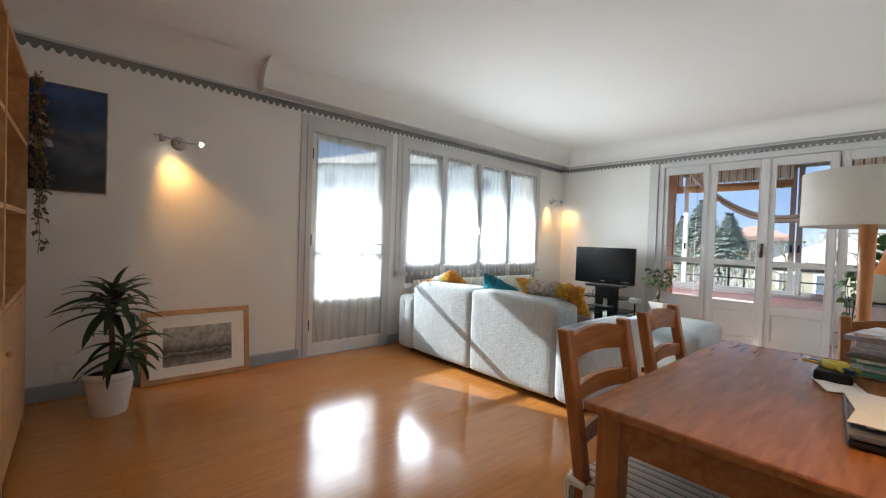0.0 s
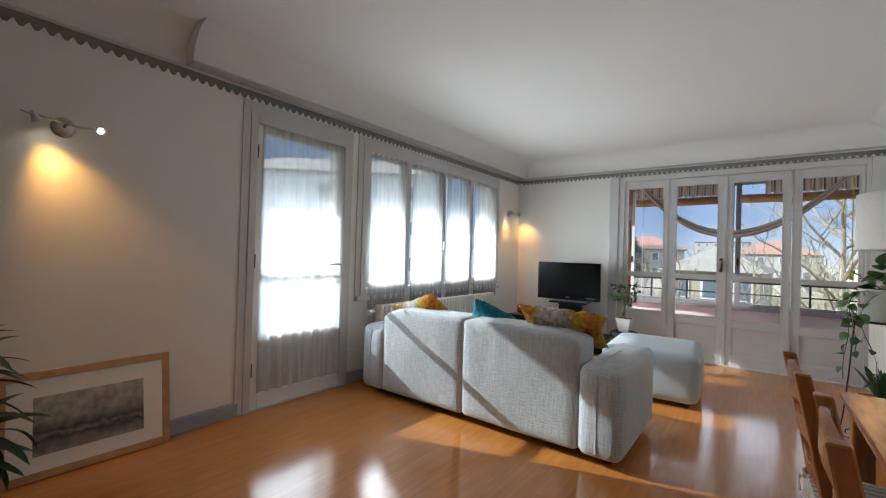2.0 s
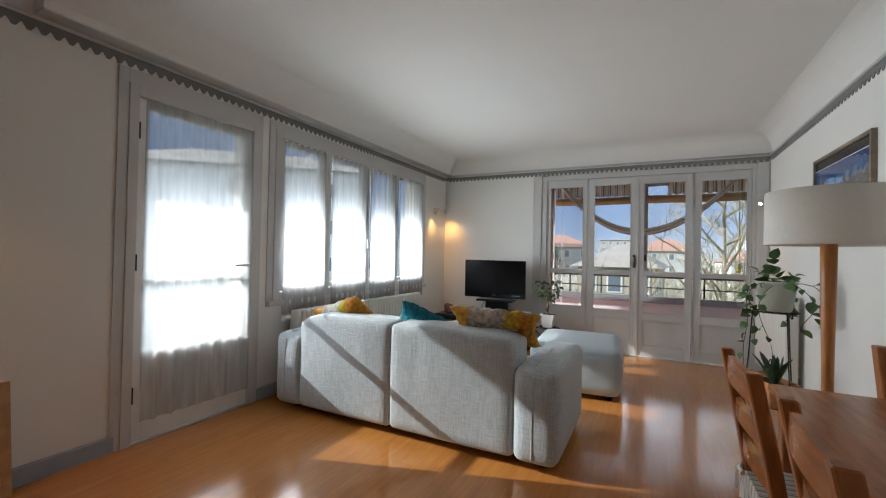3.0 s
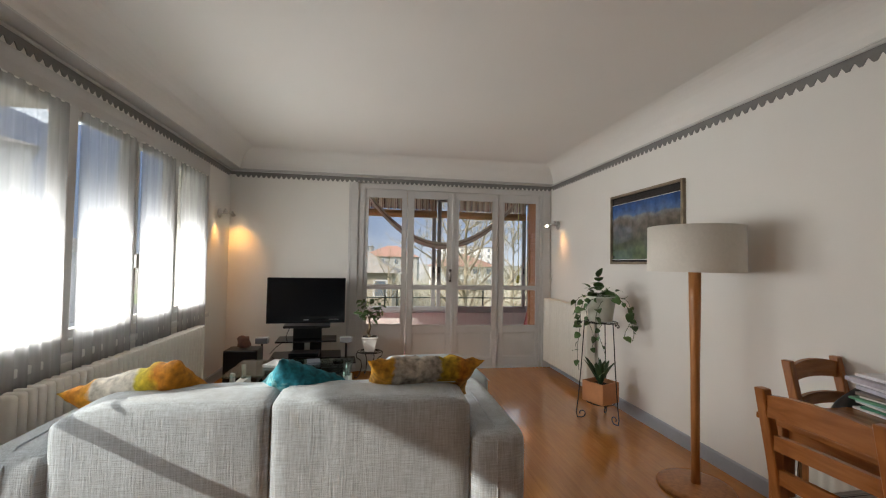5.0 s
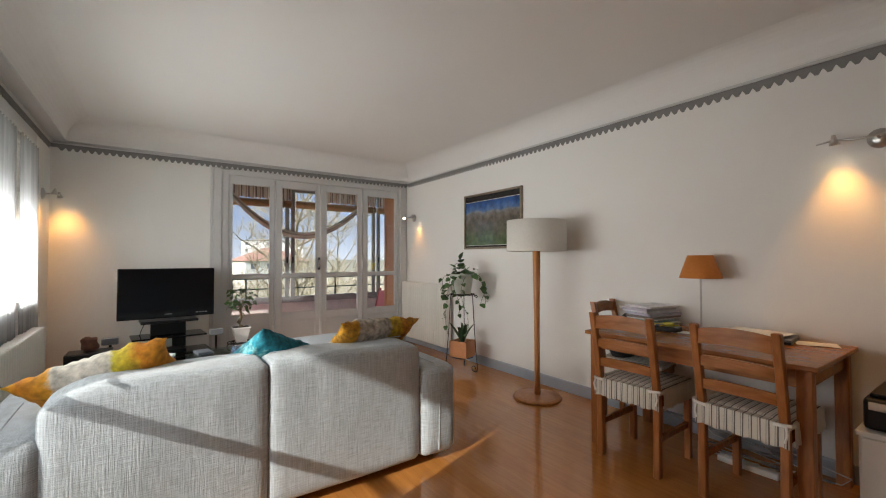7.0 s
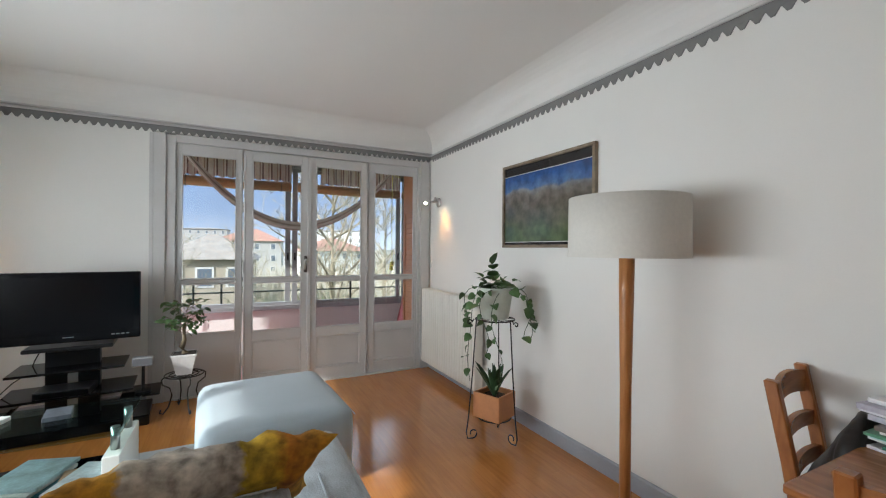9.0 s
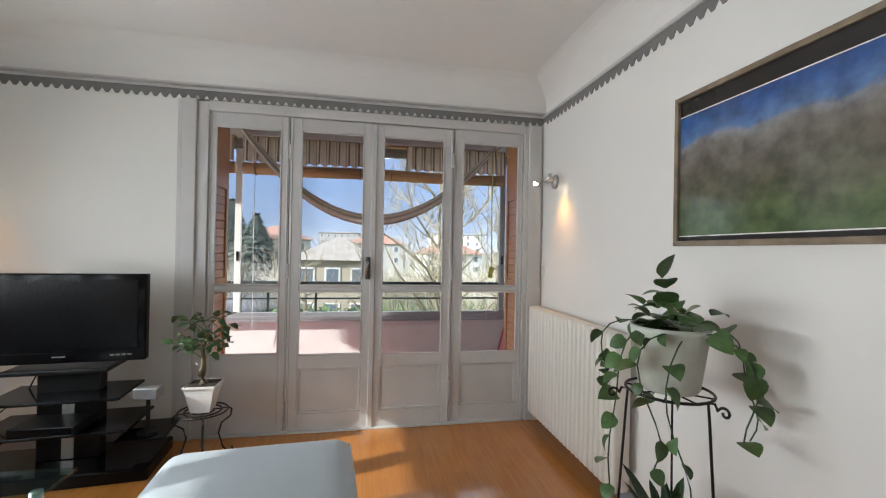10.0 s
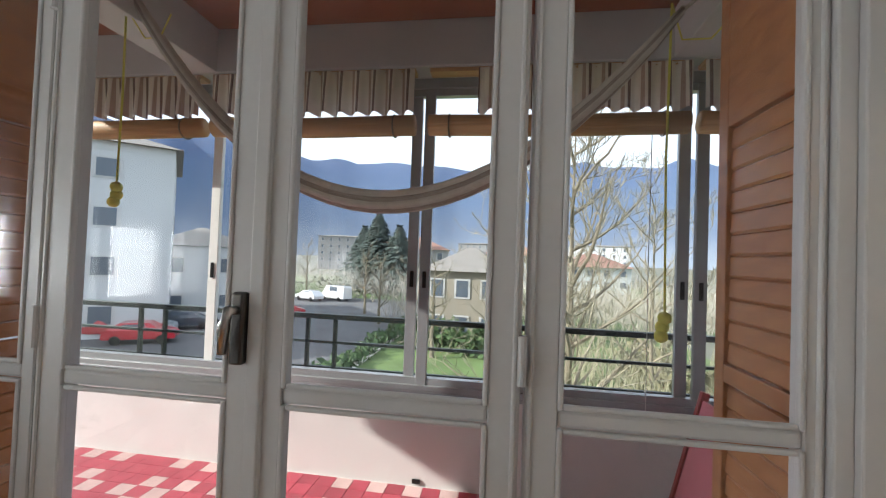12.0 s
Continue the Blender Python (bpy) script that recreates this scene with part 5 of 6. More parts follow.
part("plinth", bxs((-0.12, 0.12, -0.16, 0.16, 0.0, 0.40), bev=0.01), M_BLACK, ob, "black plinth")
om = B()
soft(om, -0.05, 0.05, -0.06, 0.06, 0.40, 0.53, 0.04, 6)
for v in om.verts:
    v.co += 0.02 * noise.noise_vector(v.co * 18)
part("carving", om, mat("carved_wood", (0.13, 0.05, 0.03), 0.6, var=0.4, scale=20), ob, smooth=True)

# ---------------------------------------------------------------- coffee table and rug
rg = B()
box(rg, 3.66, 5.02, 2.02, 3.46, 0.0, 0.012, 0.004)
M_RUG = art("rug_pile", "Y", 2.0, 3.5, [(0.0, (0.34, 0.36, 0.38)), (0.30, (0.46, 0.47, 0.47)), (0.42, (0.03, 0.20, 0.24)), (0.50, (0.50, 0.51, 0.50)), (0.62, (0.22, 0.24, 0.26)), (0.72, (0.05, 0.26, 0.31)), (0.85, (0.48, 0.48, 0.47)), (1.0, (0.30, 0.32, 0.34))], 2.2, 1.3, 0.95)
solo("rug", rg, M_RUG, "grey, white and teal patterned rug under the coffee table", "rug")
ct = thing("coffee_table", "glass coffee table on white blocks with a lower shelf", "table")
M_TGLASS = glass("table_glass", (0.80, 0.92, 0.90), 0.05)
part("glass_top", bxs((4.28, 4.84, 2.43, 3.38, 0.412, 0.424), bev=0.003), M_TGLASS, ct, "clear glass top")
part("lower_shelf", bxs((4.30, 4.82, 2.50, 3.30, 0.10, 0.12), bev=0.003), M_GBLACK, ct)
for y in (2.44, 3.30):
    bl = part("side_block", bxs((4.33, 4.79, y, y + 0.07, 0.012, 0.30), bev=0.004), M_WHITE, ct, "white lacquered side block")
    for x in (4.42, 4.70):
        part("post", cyl(B(), x, y + 0.035, 0.30, 0.412, 0.020, n=20), M_STEEL, bl, "chrome post", True)
rnd = random.Random(8)
for k, (x, y) in enumerate(((4.45, 2.66), (4.46, 2.67), (4.44, 2.65), (4.60, 2.92), (4.58, 2.93), (4.60, 2.92), (4.45, 3.16), (4.46, 3.15))):
    zz = 0.121 + 0.019 * (k % 3)
    col = ((0.62, 0.60, 0.56), (0.45, 0.28, 0.16), (0.60, 0.62, 0.64), (0.04, 0.18, 0.24), (0.55, 0.53, 0.50), (0.42, 0.52, 0.55), (0.58, 0.57, 0.55), (0.10, 0.12, 0.16))[k]
    solo("magazine", bxs((-0.12, 0.12, -0.15, 0.15, 0, 0.018), bev=0.002), mat("mag_%d" % k, col, 0.4, var=0.4, scale=10, bump=0), "magazine on the shelf of the coffee table", "magazine", "magazines under the glass").matrix_world = pose(x, y - 0.08, zz, 0, 0, 80 + rnd.uniform(-14, 14))
for k, (x, y, w, d, rot, col) in enumerate(((4.66, 2.76, 0.15, 0.11, 10, (0.08, 0.09, 0.11)), (4.62, 3.05, 0.20, 0.15, -15, (0.55, 0.56, 0.56)))):
    solo("book", bxs((-w / 2, w / 2, -d / 2, d / 2, 0, 0.022), bev=0.003), mat("table_book_%d" % k, col, 0.4, var=0.4, scale=14), "small book lying on the glass coffee table", "book", "books on the coffee table").matrix_world = pose(x, y, 0.4245, 0, 0, rot)

# ---------------------------------------------------------------- plants


def leaf_mesh(name, length, width, bend, fold, material, n=6, tip=1.0):
    """One leaf along +x: midrib fold, arching to a point."""
    bm = B()
    rows = []
    for i in range(n + 1):
        t = i / n
        a = bend * t
        x = length * (math.sin(a) / bend if bend else t)
        zz = -length * ((1 - math.cos(a)) / bend if bend else 0)
        w = width / 2 * (math.sin(math.pi * min(1, t ** 0.75 * 0.98 + 0.02)) ** tip)
        rows.append([bm.verts.new((x, -w, zz + fold * w)), bm.verts.new((x, 0, zz)), bm.verts.new((x, w, zz + fold * w))])
    for a, b2 in zip(rows, rows[1:]):
        bm.faces.new((a[0], a[1], b2[1], b2[0]))
        bm.faces.new((a[1], a[2], b2[2], b2[1]))
    return mesh_of(name, bm, material, True)


def leaves(parent, meshes, spots, rnd):
    for p, yaw, pitch, roll, sc in spots:
        o = new("leaf", rnd.choice(meshes))
        o.parent = parent
        o.matrix_basis = Matrix.Translation(p) @ Euler((0, 0, radians(yaw))).to_matrix().to_4x4() @ Euler((radians(roll), radians(-pitch), 0)).to_matrix().to_4x4() @ Matrix.Scale(sc, 4)


rnd = random.Random(31)
dp = thing("potted_plant", "dracaena with long dark leaves in a white floor pot", "plant", at=(0.385, 3.47, 0))
part("pot", lathe(B(), [(0.0, 0.0), (0.088, 0.0), (0.094, 0.01), (0.124, 0.215), (0.126, 0.222), (0.134, 0.224), (0.137, 0.265), (0.128, 0.267), (0.118, 0.22), (0.0, 0.20)], n=36), M_CERAMIC, dp, "white plastic pot", True)
part("soil", cyl(B(), 0, 0, 0.205, 0.235, 0.117), M_SOIL, dp)
part("trunk", tube(B(), [(0, 0, 0.2), (0.01, 0.01, 0.4), (0.0, 0.0, 0.62), (0.015, 0.0, 0.74)], [0.018, 0.016, 0.014, 0.012]), M_STEM, dp, smooth=True)
part("side_trunk", tube(B(), [(0.03, -0.02, 0.2), (0.06, -0.03, 0.32), (0.07, -0.03, 0.42)], [0.012, 0.011, 0.010]), M_STEM, dp, smooth=True)
ml = [leaf_mesh("leaf", 0.37, 0.058, b2, 0.35, M_LEAFD, 9, 0.55) for b2 in (0.8, 1.3, 1.9)]
spots = []
for k in range(46):
    t = k / 46
    spots.append((Vector((0.012, 0, 0.60 + 0.15 * t)), k * 137.5, 2 + 66 * t + rnd.uniform(-14, 14), rnd.uniform(-20, 20), rnd.uniform(0.7, 1.0) * (1 - 0.25 * t)))
for k in range(24):
    t = k / 24
    spots.append((Vector((0.07, -0.03, 0.33 + 0.12 * t)), k * 137.5 + 40, -10 + 60 * t + rnd.uniform(-10, 10), rnd.uniform(-20, 20), rnd.uniform(0.6, 0.85)))
leaves(dp, ml, spots, rnd)

# iron plant stand with pothos above and aloe below
st = thing("plant_stand", "black wrought-iron plant stand with curled feet", "plant stand", at=(4.255, 0.33, 0))
for zz, r in ((0.822, 0.135), (0.145, 0.115)):
    part("ring", tube(B(), [(r * math.cos(a), r * math.sin(a), zz) for a in [k * math.pi / 16 for k in range(33)]], 0.005, 6), M_IRON, st, smooth=True)
for k in range(3):
    a = radians(75 + 120 * k)
    ca, sa = math.cos(a), math.sin(a)
    pts = [(0.185 - 0.02 * math.cos(q) * (1 - q / 9), 0.805 + 0.02 * math.sin(q) * (1 - q / 9)) for q in [6.5 - 0.5 * i for i in range(14)]]
    pts += [(0.155, 0.825), (0.135, 0.82), (0.14, 0.76), (0.16, 0.45), (0.185, 0.16), (0.20, 0.05), (0.19, 0.008), (0.155, 0.006)]
    pts += [(0.155 - 0.035 * math.sin(q) * (1 - q / 9), 0.041 - 0.035 * math.cos(q) * (1 - q / 9)) for q in [0.4 * i for i in range(1, 14)]]
    part("leg", tube(B(), [(r * ca, r * sa, zz) for r, zz in pts], 0.0045, 6), M_IRON, st, smooth=True)
for k in range(4):
    a = radians(45 * k)
    part("bar", tube(B(), [(-0.135 * math.cos(a), -0.135 * math.sin(a), 0.818), (0.135 * math.cos(a), 0.135 * math.sin(a), 0.818)], 0.003, 6), M_IRON, st)
    if k % 2 == 0:
        part("bar", tube(B(), [(-0.115 * math.cos(a), -0.115 * math.sin(a), 0.141), (0.115 * math.cos(a), 0.115 * math.sin(a), 0.141)], 0.003, 6), M_IRON, st)
pt = thing("potted_plant", "trailing pothos in a pale grey-green pot on the plant stand", "plant", at=(4.255, 0.33, 0.828))
M_POTG = mat("pale_green_glaze", (0.50, 0.53, 0.46), 0.35, var=0.10, scale=14)
part("pot", lathe(B(), [(0.0, 0.0), (0.088, 0.0), (0.095, 0.01), (0.122, 0.20), (0.126, 0.215), (0.118, 0.215), (0.110, 0.185), (0.0, 0.185)], n=36), M_POTG, pt, smooth=True)
part("soil", cyl(B(), 0, 0, 0.178, 0.192, 0.108), M_SOIL, pt)
ml = [leaf_mesh("leaf", 0.095, 0.075, b2, 0.22, M_LEAF, 6, 0.8) for b2 in (0.5, 1.0, 1.5)]
spots = []
for k in range(22):
    a, r = k * 137.5, rnd.uniform(0.03, 0.12)
    p = Vector((r * math.cos(radians(a)), r * math.sin(radians(a)), 0.20 + rnd.uniform(0.0, 0.09)))
    spots.append((p, a + rnd.uniform(-30, 30), rnd.uniform(-10, 55), rnd.uniform(-45, 45), rnd.uniform(0.65, 1.15)))
for k in range(4):
    spots.append((Vector((0.015 * k - 0.02, 0.01, 0.27 + 0.035 * k)), 70 * k, rnd.uniform(40, 80), rnd.uniform(-30, 30), 1.0))
for k, (a, ln, dr) in enumerate(((75, 0.62, 0.10), (125, 0.40, 0.14), (215, 0.30, 0.20), (330, 0.30, 0.22), (150, 0.60, 0.10), (30, 0.22, 0.20), (250, 0.36, 0.24))):
    ca, sa = math.cos(radians(a)), math.sin(radians(a))
    pts = []
    for i in range(11):
        t = i / 10
        r = 0.08 + (0.05 + dr * 0.5) * math.sin(min(1, t * 2.2) * math.pi / 2) + 0.012 * math.sin(9 * t + k)
        zz = 0.20 + 0.04 * math.sin(t * 6) * (1 - t) - ln * t ** 1.4
        pts.append(Vector((r * ca - 0.04 * math.sin(7 * t + 2 * k) * sa, max(-0.30, r * sa + 0.04 * math.sin(7 * t + 2 * k) * ca), zz)))
    part("vine", tube(B(), pts, 0.0025, 5), M_LEAFD, pt, smooth=True)
    for i in range(1, 11):
        if rnd.random() < 0.66:
            spots.append((pts[i], a + rnd.choice((-70, 60, 0)) + rnd.uniform(-25, 25), rnd.uniform(-60, 20), rnd.uniform(-55, 55), rnd.uniform(0.45, 0.95)))
leaves(pt, ml, spots, rnd)
al = thing("potted_plant", "aloe in a square terracotta-brown planter on the lower ring", "plant", at=(4.255, 0.33, 0.150))
al.rotation_euler[2] = radians(22)
part("planter", bxs((-0.105, 0.105, -0.105, -0.092, 0, 0.17), (-0.105, 0.105, 0.092, 0.105, 0, 0.17), (-0.105, -0.092, -0.092, 0.092, 0, 0.17), (0.092, 0.105, -0.092, 0.092, 0, 0.17), (-0.092, 0.092, -0.092, 0.092, 0, 0.012), bev=0.002), M_TERRA, al)
part("soil", bxs((-0.091, 0.091, -0.091, 0.091, 0.012, 0.135)), M_SOIL, al)
ml = [leaf_mesh("leaf", 0.27, 0.055, b2, 0.6, M_LEAFD, 7, 0.5) for b2 in (-0.25, 0.15, 0.35)]
leaves(al, ml, [(Vector((0.015 * math.cos(k * 2.4), 0.015 * math.sin(k * 2.4), 0.14)), k * 137.5, 58 + 30 * (k / 11) + rnd.uniform(-6, 6), 0, rnd.uniform(0.65, 1.0)) for k in range(12)], rnd)

# small iron stool with a ficus
sl2 = thing("plant_stool", "small black wrought-iron plant stool", "stool", at=(5.735, 2.30, 0))
for r in (0.135, 0.10, 0.06):
    part("ring", tube(B(), [(r * math.cos(a), r * math.sin(a), 0.290) for a in [k * math.pi / 16 for k in range(33)]], 0.005, 6), M_IRON, sl2, smooth=True)
for k in range(4):
    a = radians(20 + 90 * k)
    ca, sa = math.cos(a), math.sin(a)
    pts = [(0.135, 0.290), (0.155, 0.275), (0.15, 0.235), (0.10, 0.20), (0.085, 0.14), (0.11, 0.05), (0.145, 0.008), (0.165, 0.02), (0.16, 0.045)]
    part("leg", tube(B(), [(r * ca, r * sa, zz) for r, zz in pts], 0.0055, 6), M_IRON, sl2, smooth=True)
    part("spoke", tube(B(), [(0, 0, 0.289), (0.135 * ca, 0.135 * sa, 0.289)], 0.004, 6), M_IRON, sl2)
fp = thing("potted_plant", "small ficus in a square white ceramic pot on the iron stool", "plant", at=(5.735, 2.30, 0.296))
bm = B()
for (h0, w0), (h1, w1) in (((0.0, 0.052), (0.15, 0.082)), ((0.15, 0.088), (0.165, 0.088))):
    vs = [[bm.verts.new((sx * w, sy * w, h)) for sx, sy in ((-1, -1), (1, -1), (1, 1), (-1, 1))] for h, w in ((h0, w0), (h1, w1))]
    for k in range(4):
        bm.faces.new((vs[0][k], vs[0][(k + 1) % 4], vs[1][(k + 1) % 4], vs[1][k]))
    bm.faces.new(vs[0])
    if h0 == 0:
        bm.faces.new(vs[1])
part("pot", bm, M_CERAMIC, fp, "square white ceramic pot")
part("soil", bxs((-0.078, 0.078, -0.078, 0.078, 0.152, 0.160)), M_SOIL, fp)
part("trunk", tube(B(), [(0, 0, 0.155), (0.015, 0.02, 0.21), (-0.01, 0.0, 0.27), (0.01, 0.01, 0.36), (0.0, -0.02, 0.46)], [0.034, 0.024, 0.015, 0.010, 0.005]), M_STEM, fp, smooth=True)
ml = [leaf_mesh("leaf", 0.062, 0.034, b2, 0.3, M_LEAF, 4, 0.7) for b2 in (0.4, 0.9)]
spots = []
for k in range(19):
    a, z0 = k * 137.5, 0.29 + 0.0135 * k
    ln = rnd.uniform(0.11, 0.21) * (1.1 - 0.018 * k)
    p0 = Vector((0, 0, z0))
    p1 = p0 + Vector((math.cos(radians(a)) * ln, math.sin(radians(a)) * ln, ln * rnd.uniform(0.1, 0.8)))
    part("twig", tube(B(), [p0, (p0 + p1) / 2 + Vector((0, 0, 0.015)), p1], 0.002, 5), M_STEM, fp)
    for i in range(5):
        t = 0.35 + 0.65 * i / 4
        spots.append((p0 + (p1 - p0) * t, a + (60 if i % 2 else -60) + rnd.uniform(-30, 30), rnd.uniform(-40, 40), rnd.uniform(-50, 50), rnd.uniform(0.75, 1.35)))
leaves(fp, ml, spots, rnd)

# dried garland at the end of the bookcase
gd = thing("garland", "dried trailing garland hanging at the end of the bookcase", "garland", at=(0.045, 3.50, 0))
ml = [leaf_mesh("leaf", 0.035, 0.022, b2, 0.3, M_LEAFDRY, 3, 0.8) for b2 in (0.6, 1.4)]
spots = []
for s in range(5):
    z1, z0 = 1.97, 0.98 + 0.13 * s
    ox, oy = rnd.uniform(-0.01, 0.05), rnd.uniform(-0.05, 0.06)
    pts = [Vector((ox * t + 0.01 * math.sin(9 * t + s), oy * t + 0.012 * math.sin(7 * t + 2 * s), z1 + (z0 - z1) * t)) for t in [i / 12 for i in range(13)]]
    part("vine", tube(B(), pts, 0.002, 4), M_STEM, gd)
    for i in range(64):
        t = rnd.random() ** 0.8
        spots.append((pts[int(t * 12)] + Vector((rnd.uniform(-0.02, 0.03), rnd.uniform(-0.02, 0.02), rnd.uniform(-0.05, 0.05))), rnd.uniform(0, 360), rnd.uniform(-80, 20), rnd.uniform(-40, 40), rnd.uniform(0.6, 1.3)))
leaves(gd, ml, spots, rnd)
# ---------------------------------------------------------------- balcony
XP = 7.66
setting("balcony_slab", bxs((6.30, 7.95, -1.2, 4.3, -0.25, -0.066)), M_BALWALL, "concrete balcony slab", "floor")
setting("parapet", bxs((XP, 7.80, -1.2, 4.3, -0.066, 0.50)), M_BALWALL, "white plastered balcony parapet", "wall")
setting("parapet_coping", bxs((XP - 0.06, 7.82, -1.2, 4.3, 0.50, 0.525), bev=0.005), M_ALU, "grey parapet coping under the sliding windows", "sill")
setting("balcony_end_wall", bxs((6.30, 7.80, -1.35, -1.2, -0.25, 2.85)), M_BALWALL, "white plastered end wall of the balcony", "wall")
setting("house_wall_north", bxs((6.021, 6.30, YN, 4.2, -0.25, 2.85)), M_BALWALL, "plastered outer corner of the house", "wall")
setting("house_wall_outer", bxs((6.02, 6.30, -1.2, -0.261, -0.25, 2.85)), M_BALWALL, "plastered outer wall beside the balcony doors", "wall")
setting("balcony_ceiling", bxs((6.30, 7.95, -1.2, 4.4, 2.68, 2.75)), M_BALCEIL, "red-brown boarded balcony ceiling", "ceiling")
setting("balcony_beam", bxs((7.44, 7.66, -1.2, 4.4, 2.41, 2.68), (6.30, 7.44, 2.54, 2.76, 2.41, 2.68), (6.30, 7.44, -0.30, -0.08, 2.41, 2.68), bev=0.006), M_BEAM, "grey-white painted balcony beams", "beam")
setting("lintel_soffit", bxs((6.10, 6.52, -1.2, 4.4, 2.275, 2.50)), M_BEAM, "white lintel above the balcony doors", "lintel")

# unseen overhang, added and sized so its shade ends halfway down the windows
setting("upper_balcony", bxs((-0.6, 6.02, 4.2, 6.57, 2.9, 3.08), bev=0.006), M_BALWALL, "unseen concrete overhang added to shade the upper windows", "balcony")

sw2 = tagged(new("window_3"), "grey aluminium sliding windows along the balcony", "window", kind="structure")
part("track", bxs((7.60, 7.70, -1.2, 4.3, 0.525, 0.56), (7.60, 7.70, -1.2, 4.3, 2.35, 2.41), bev=0.003), M_ALU, sw2)
for yc in (-1.1, -0.27, 1.275, 2.62, 3.9):
    for k, off in enumerate((-0.042, 0.042)):
        if yc == 2.62 and k == 0:
            continue
        s = part("sash_stile", bxs((7.615 + 0.03 * k, 7.645 + 0.03 * k, yc + off - 0.032, yc + off + 0.032, 0.56, 2.35), bev=0.003), M_ALU if yc != 2.62 else M_WHITE, sw2)
        part("pull", bxs((7.609 + 0.03 * k, 7.615 + 0.03 * k, yc + off - 0.012, yc + off + 0.012, 1.14, 1.24), bev=0.003), M_BLACK, s)
part("sash_rail", bxs((7.62, 7.67, -1.06, 3.86, 0.56, 0.60), (7.62, 7.67, -1.06, 3.86, 2.31, 2.35)), M_ALU, sw2)
for y0, y1 in ((-1.06, -0.30), (-0.20, 1.21), (1.34, 2.59), (2.70, 3.84)):
    part("pane", bxs((7.643, 7.647, y0, y1, 0.60, 2.31)), M_GLASS, sw2).visible_shadow = False

rl = thing("railing", "dark green-black steel balcony railing outside the windows", "railing")
for zz, r in ((0.895, 0.022), (0.72, 0.012), (0.545, 0.012)):
    part("rail", bxs((7.88 - r, 7.88 + r, -1.3, 4.4, zz - r * 0.8, zz + r * 0.8), bev=0.003), mat("railing_paint", (0.020, 0.028, 0.026), 0.4, 0.2), rl)
for y in (-1.0, -0.62, 0.42, 1.89, 2.09, 2.40, 3.2, 3.4, 4.2):
    part("post", bxs((7.868, 7.892, y - 0.012, y + 0.012, -0.07, 0.88)), MATS["railing_paint"], rl)

# red and pink floor tiles
TS = 0.108
M_RED = mat("tile_red", (0.40, 0.055, 0.085), 0.35, var=0.15, scale=12, rnd=0.2)
M_PNK = mat("tile_pink", (0.60, 0.42, 0.40), 0.35, var=0.12, scale=12, rnd=0.15)
tf = tagged(new("balcony_tiles"), "red and pink chequered cement floor tiles", "tiles", kind="structure")
tmesh, rest = [], []
for m_ in (M_RED, M_PNK):
    bm = B()
    box(bm, 0.001, TS - 0.001, 0.001, TS - 0.001, -0.066, -0.055, 0.0015, 1)
    tmesh.append(mesh_of("tile", bm, m_))
    rest.append(B())
for i in range(12):
    for j in range(48):
        # fields of four by four in chequers, framed by single rows of red
        red = i % 5 == 0 or j % 5 == 3 or (i + j) % 2 == 0
        x, y = 6.345 + i * TS, -1.18 + j * TS
        if 11 <= j < 35:
            o = new("tile", tmesh[0 if red else 1])
            o.parent = tf
            o.location = (x, y, 0)
        else:
            box(rest[0 if red else 1], x + 0.001, x + TS - 0.001, y + 0.001, y + TS - 0.001, -0.066, -0.055)
for bm, m_ in zip(rest, (M_RED, M_PNK)):
    tagged(part("outer_tiles", bm, m_, tf), kind="stuff")

# folded louvred shutters at both sides of the opening
for y, sg, lb in ((2.43, 1, "open brown louvred shutter folded back in the sun"), (0.12, -1, "open brown louvred shutter beside the balcony doors")):
    sh = thing("shutter", lb, "shutter", "shutters")
    a0, a1 = 6.105, 6.50
    y0, y1 = y - 0.018, y + 0.018
    for nm, bx in (("stile", (a0, a0 + 0.05, 0.06, 2.25)), ("stile", (a1 - 0.05, a1, 0.06, 2.25)), ("rail", (a0 + 0.05, a1 - 0.05, 1.727, 2.25)), ("rail", (a0 + 0.05, a1 - 0.05, 0.06, 0.20)), ("rail", (a0 + 0.05, a1 - 0.05, 1.0, 1.05))):
        part(nm, bxs((bx[0], bx[1], y0, y1, bx[2], bx[3]), bev=0.003), M_SHUT, sh)
    bm = B()
    box(bm, a0 + 0.048, a1 - 0.048, -0.008, 0.008, -0.0305, 0.0305, 0.006, 1)
    me = mesh_of("slat", bm, M_SHUT)
    for k in range(25):
        zz = 0.225 + k * 0.0612
        if abs(zz - 1.025) > 0.03:
            o = new("slat", me)
            o.parent = sh
            o.matrix_basis = pose(0, y, zz, -4 * sg)
    part("edge_seal", bxs((a0 - 0.014, a0, y0 + 0.004, y1 - 0.004, 0.06, 2.25)), M_BLACK, sh)

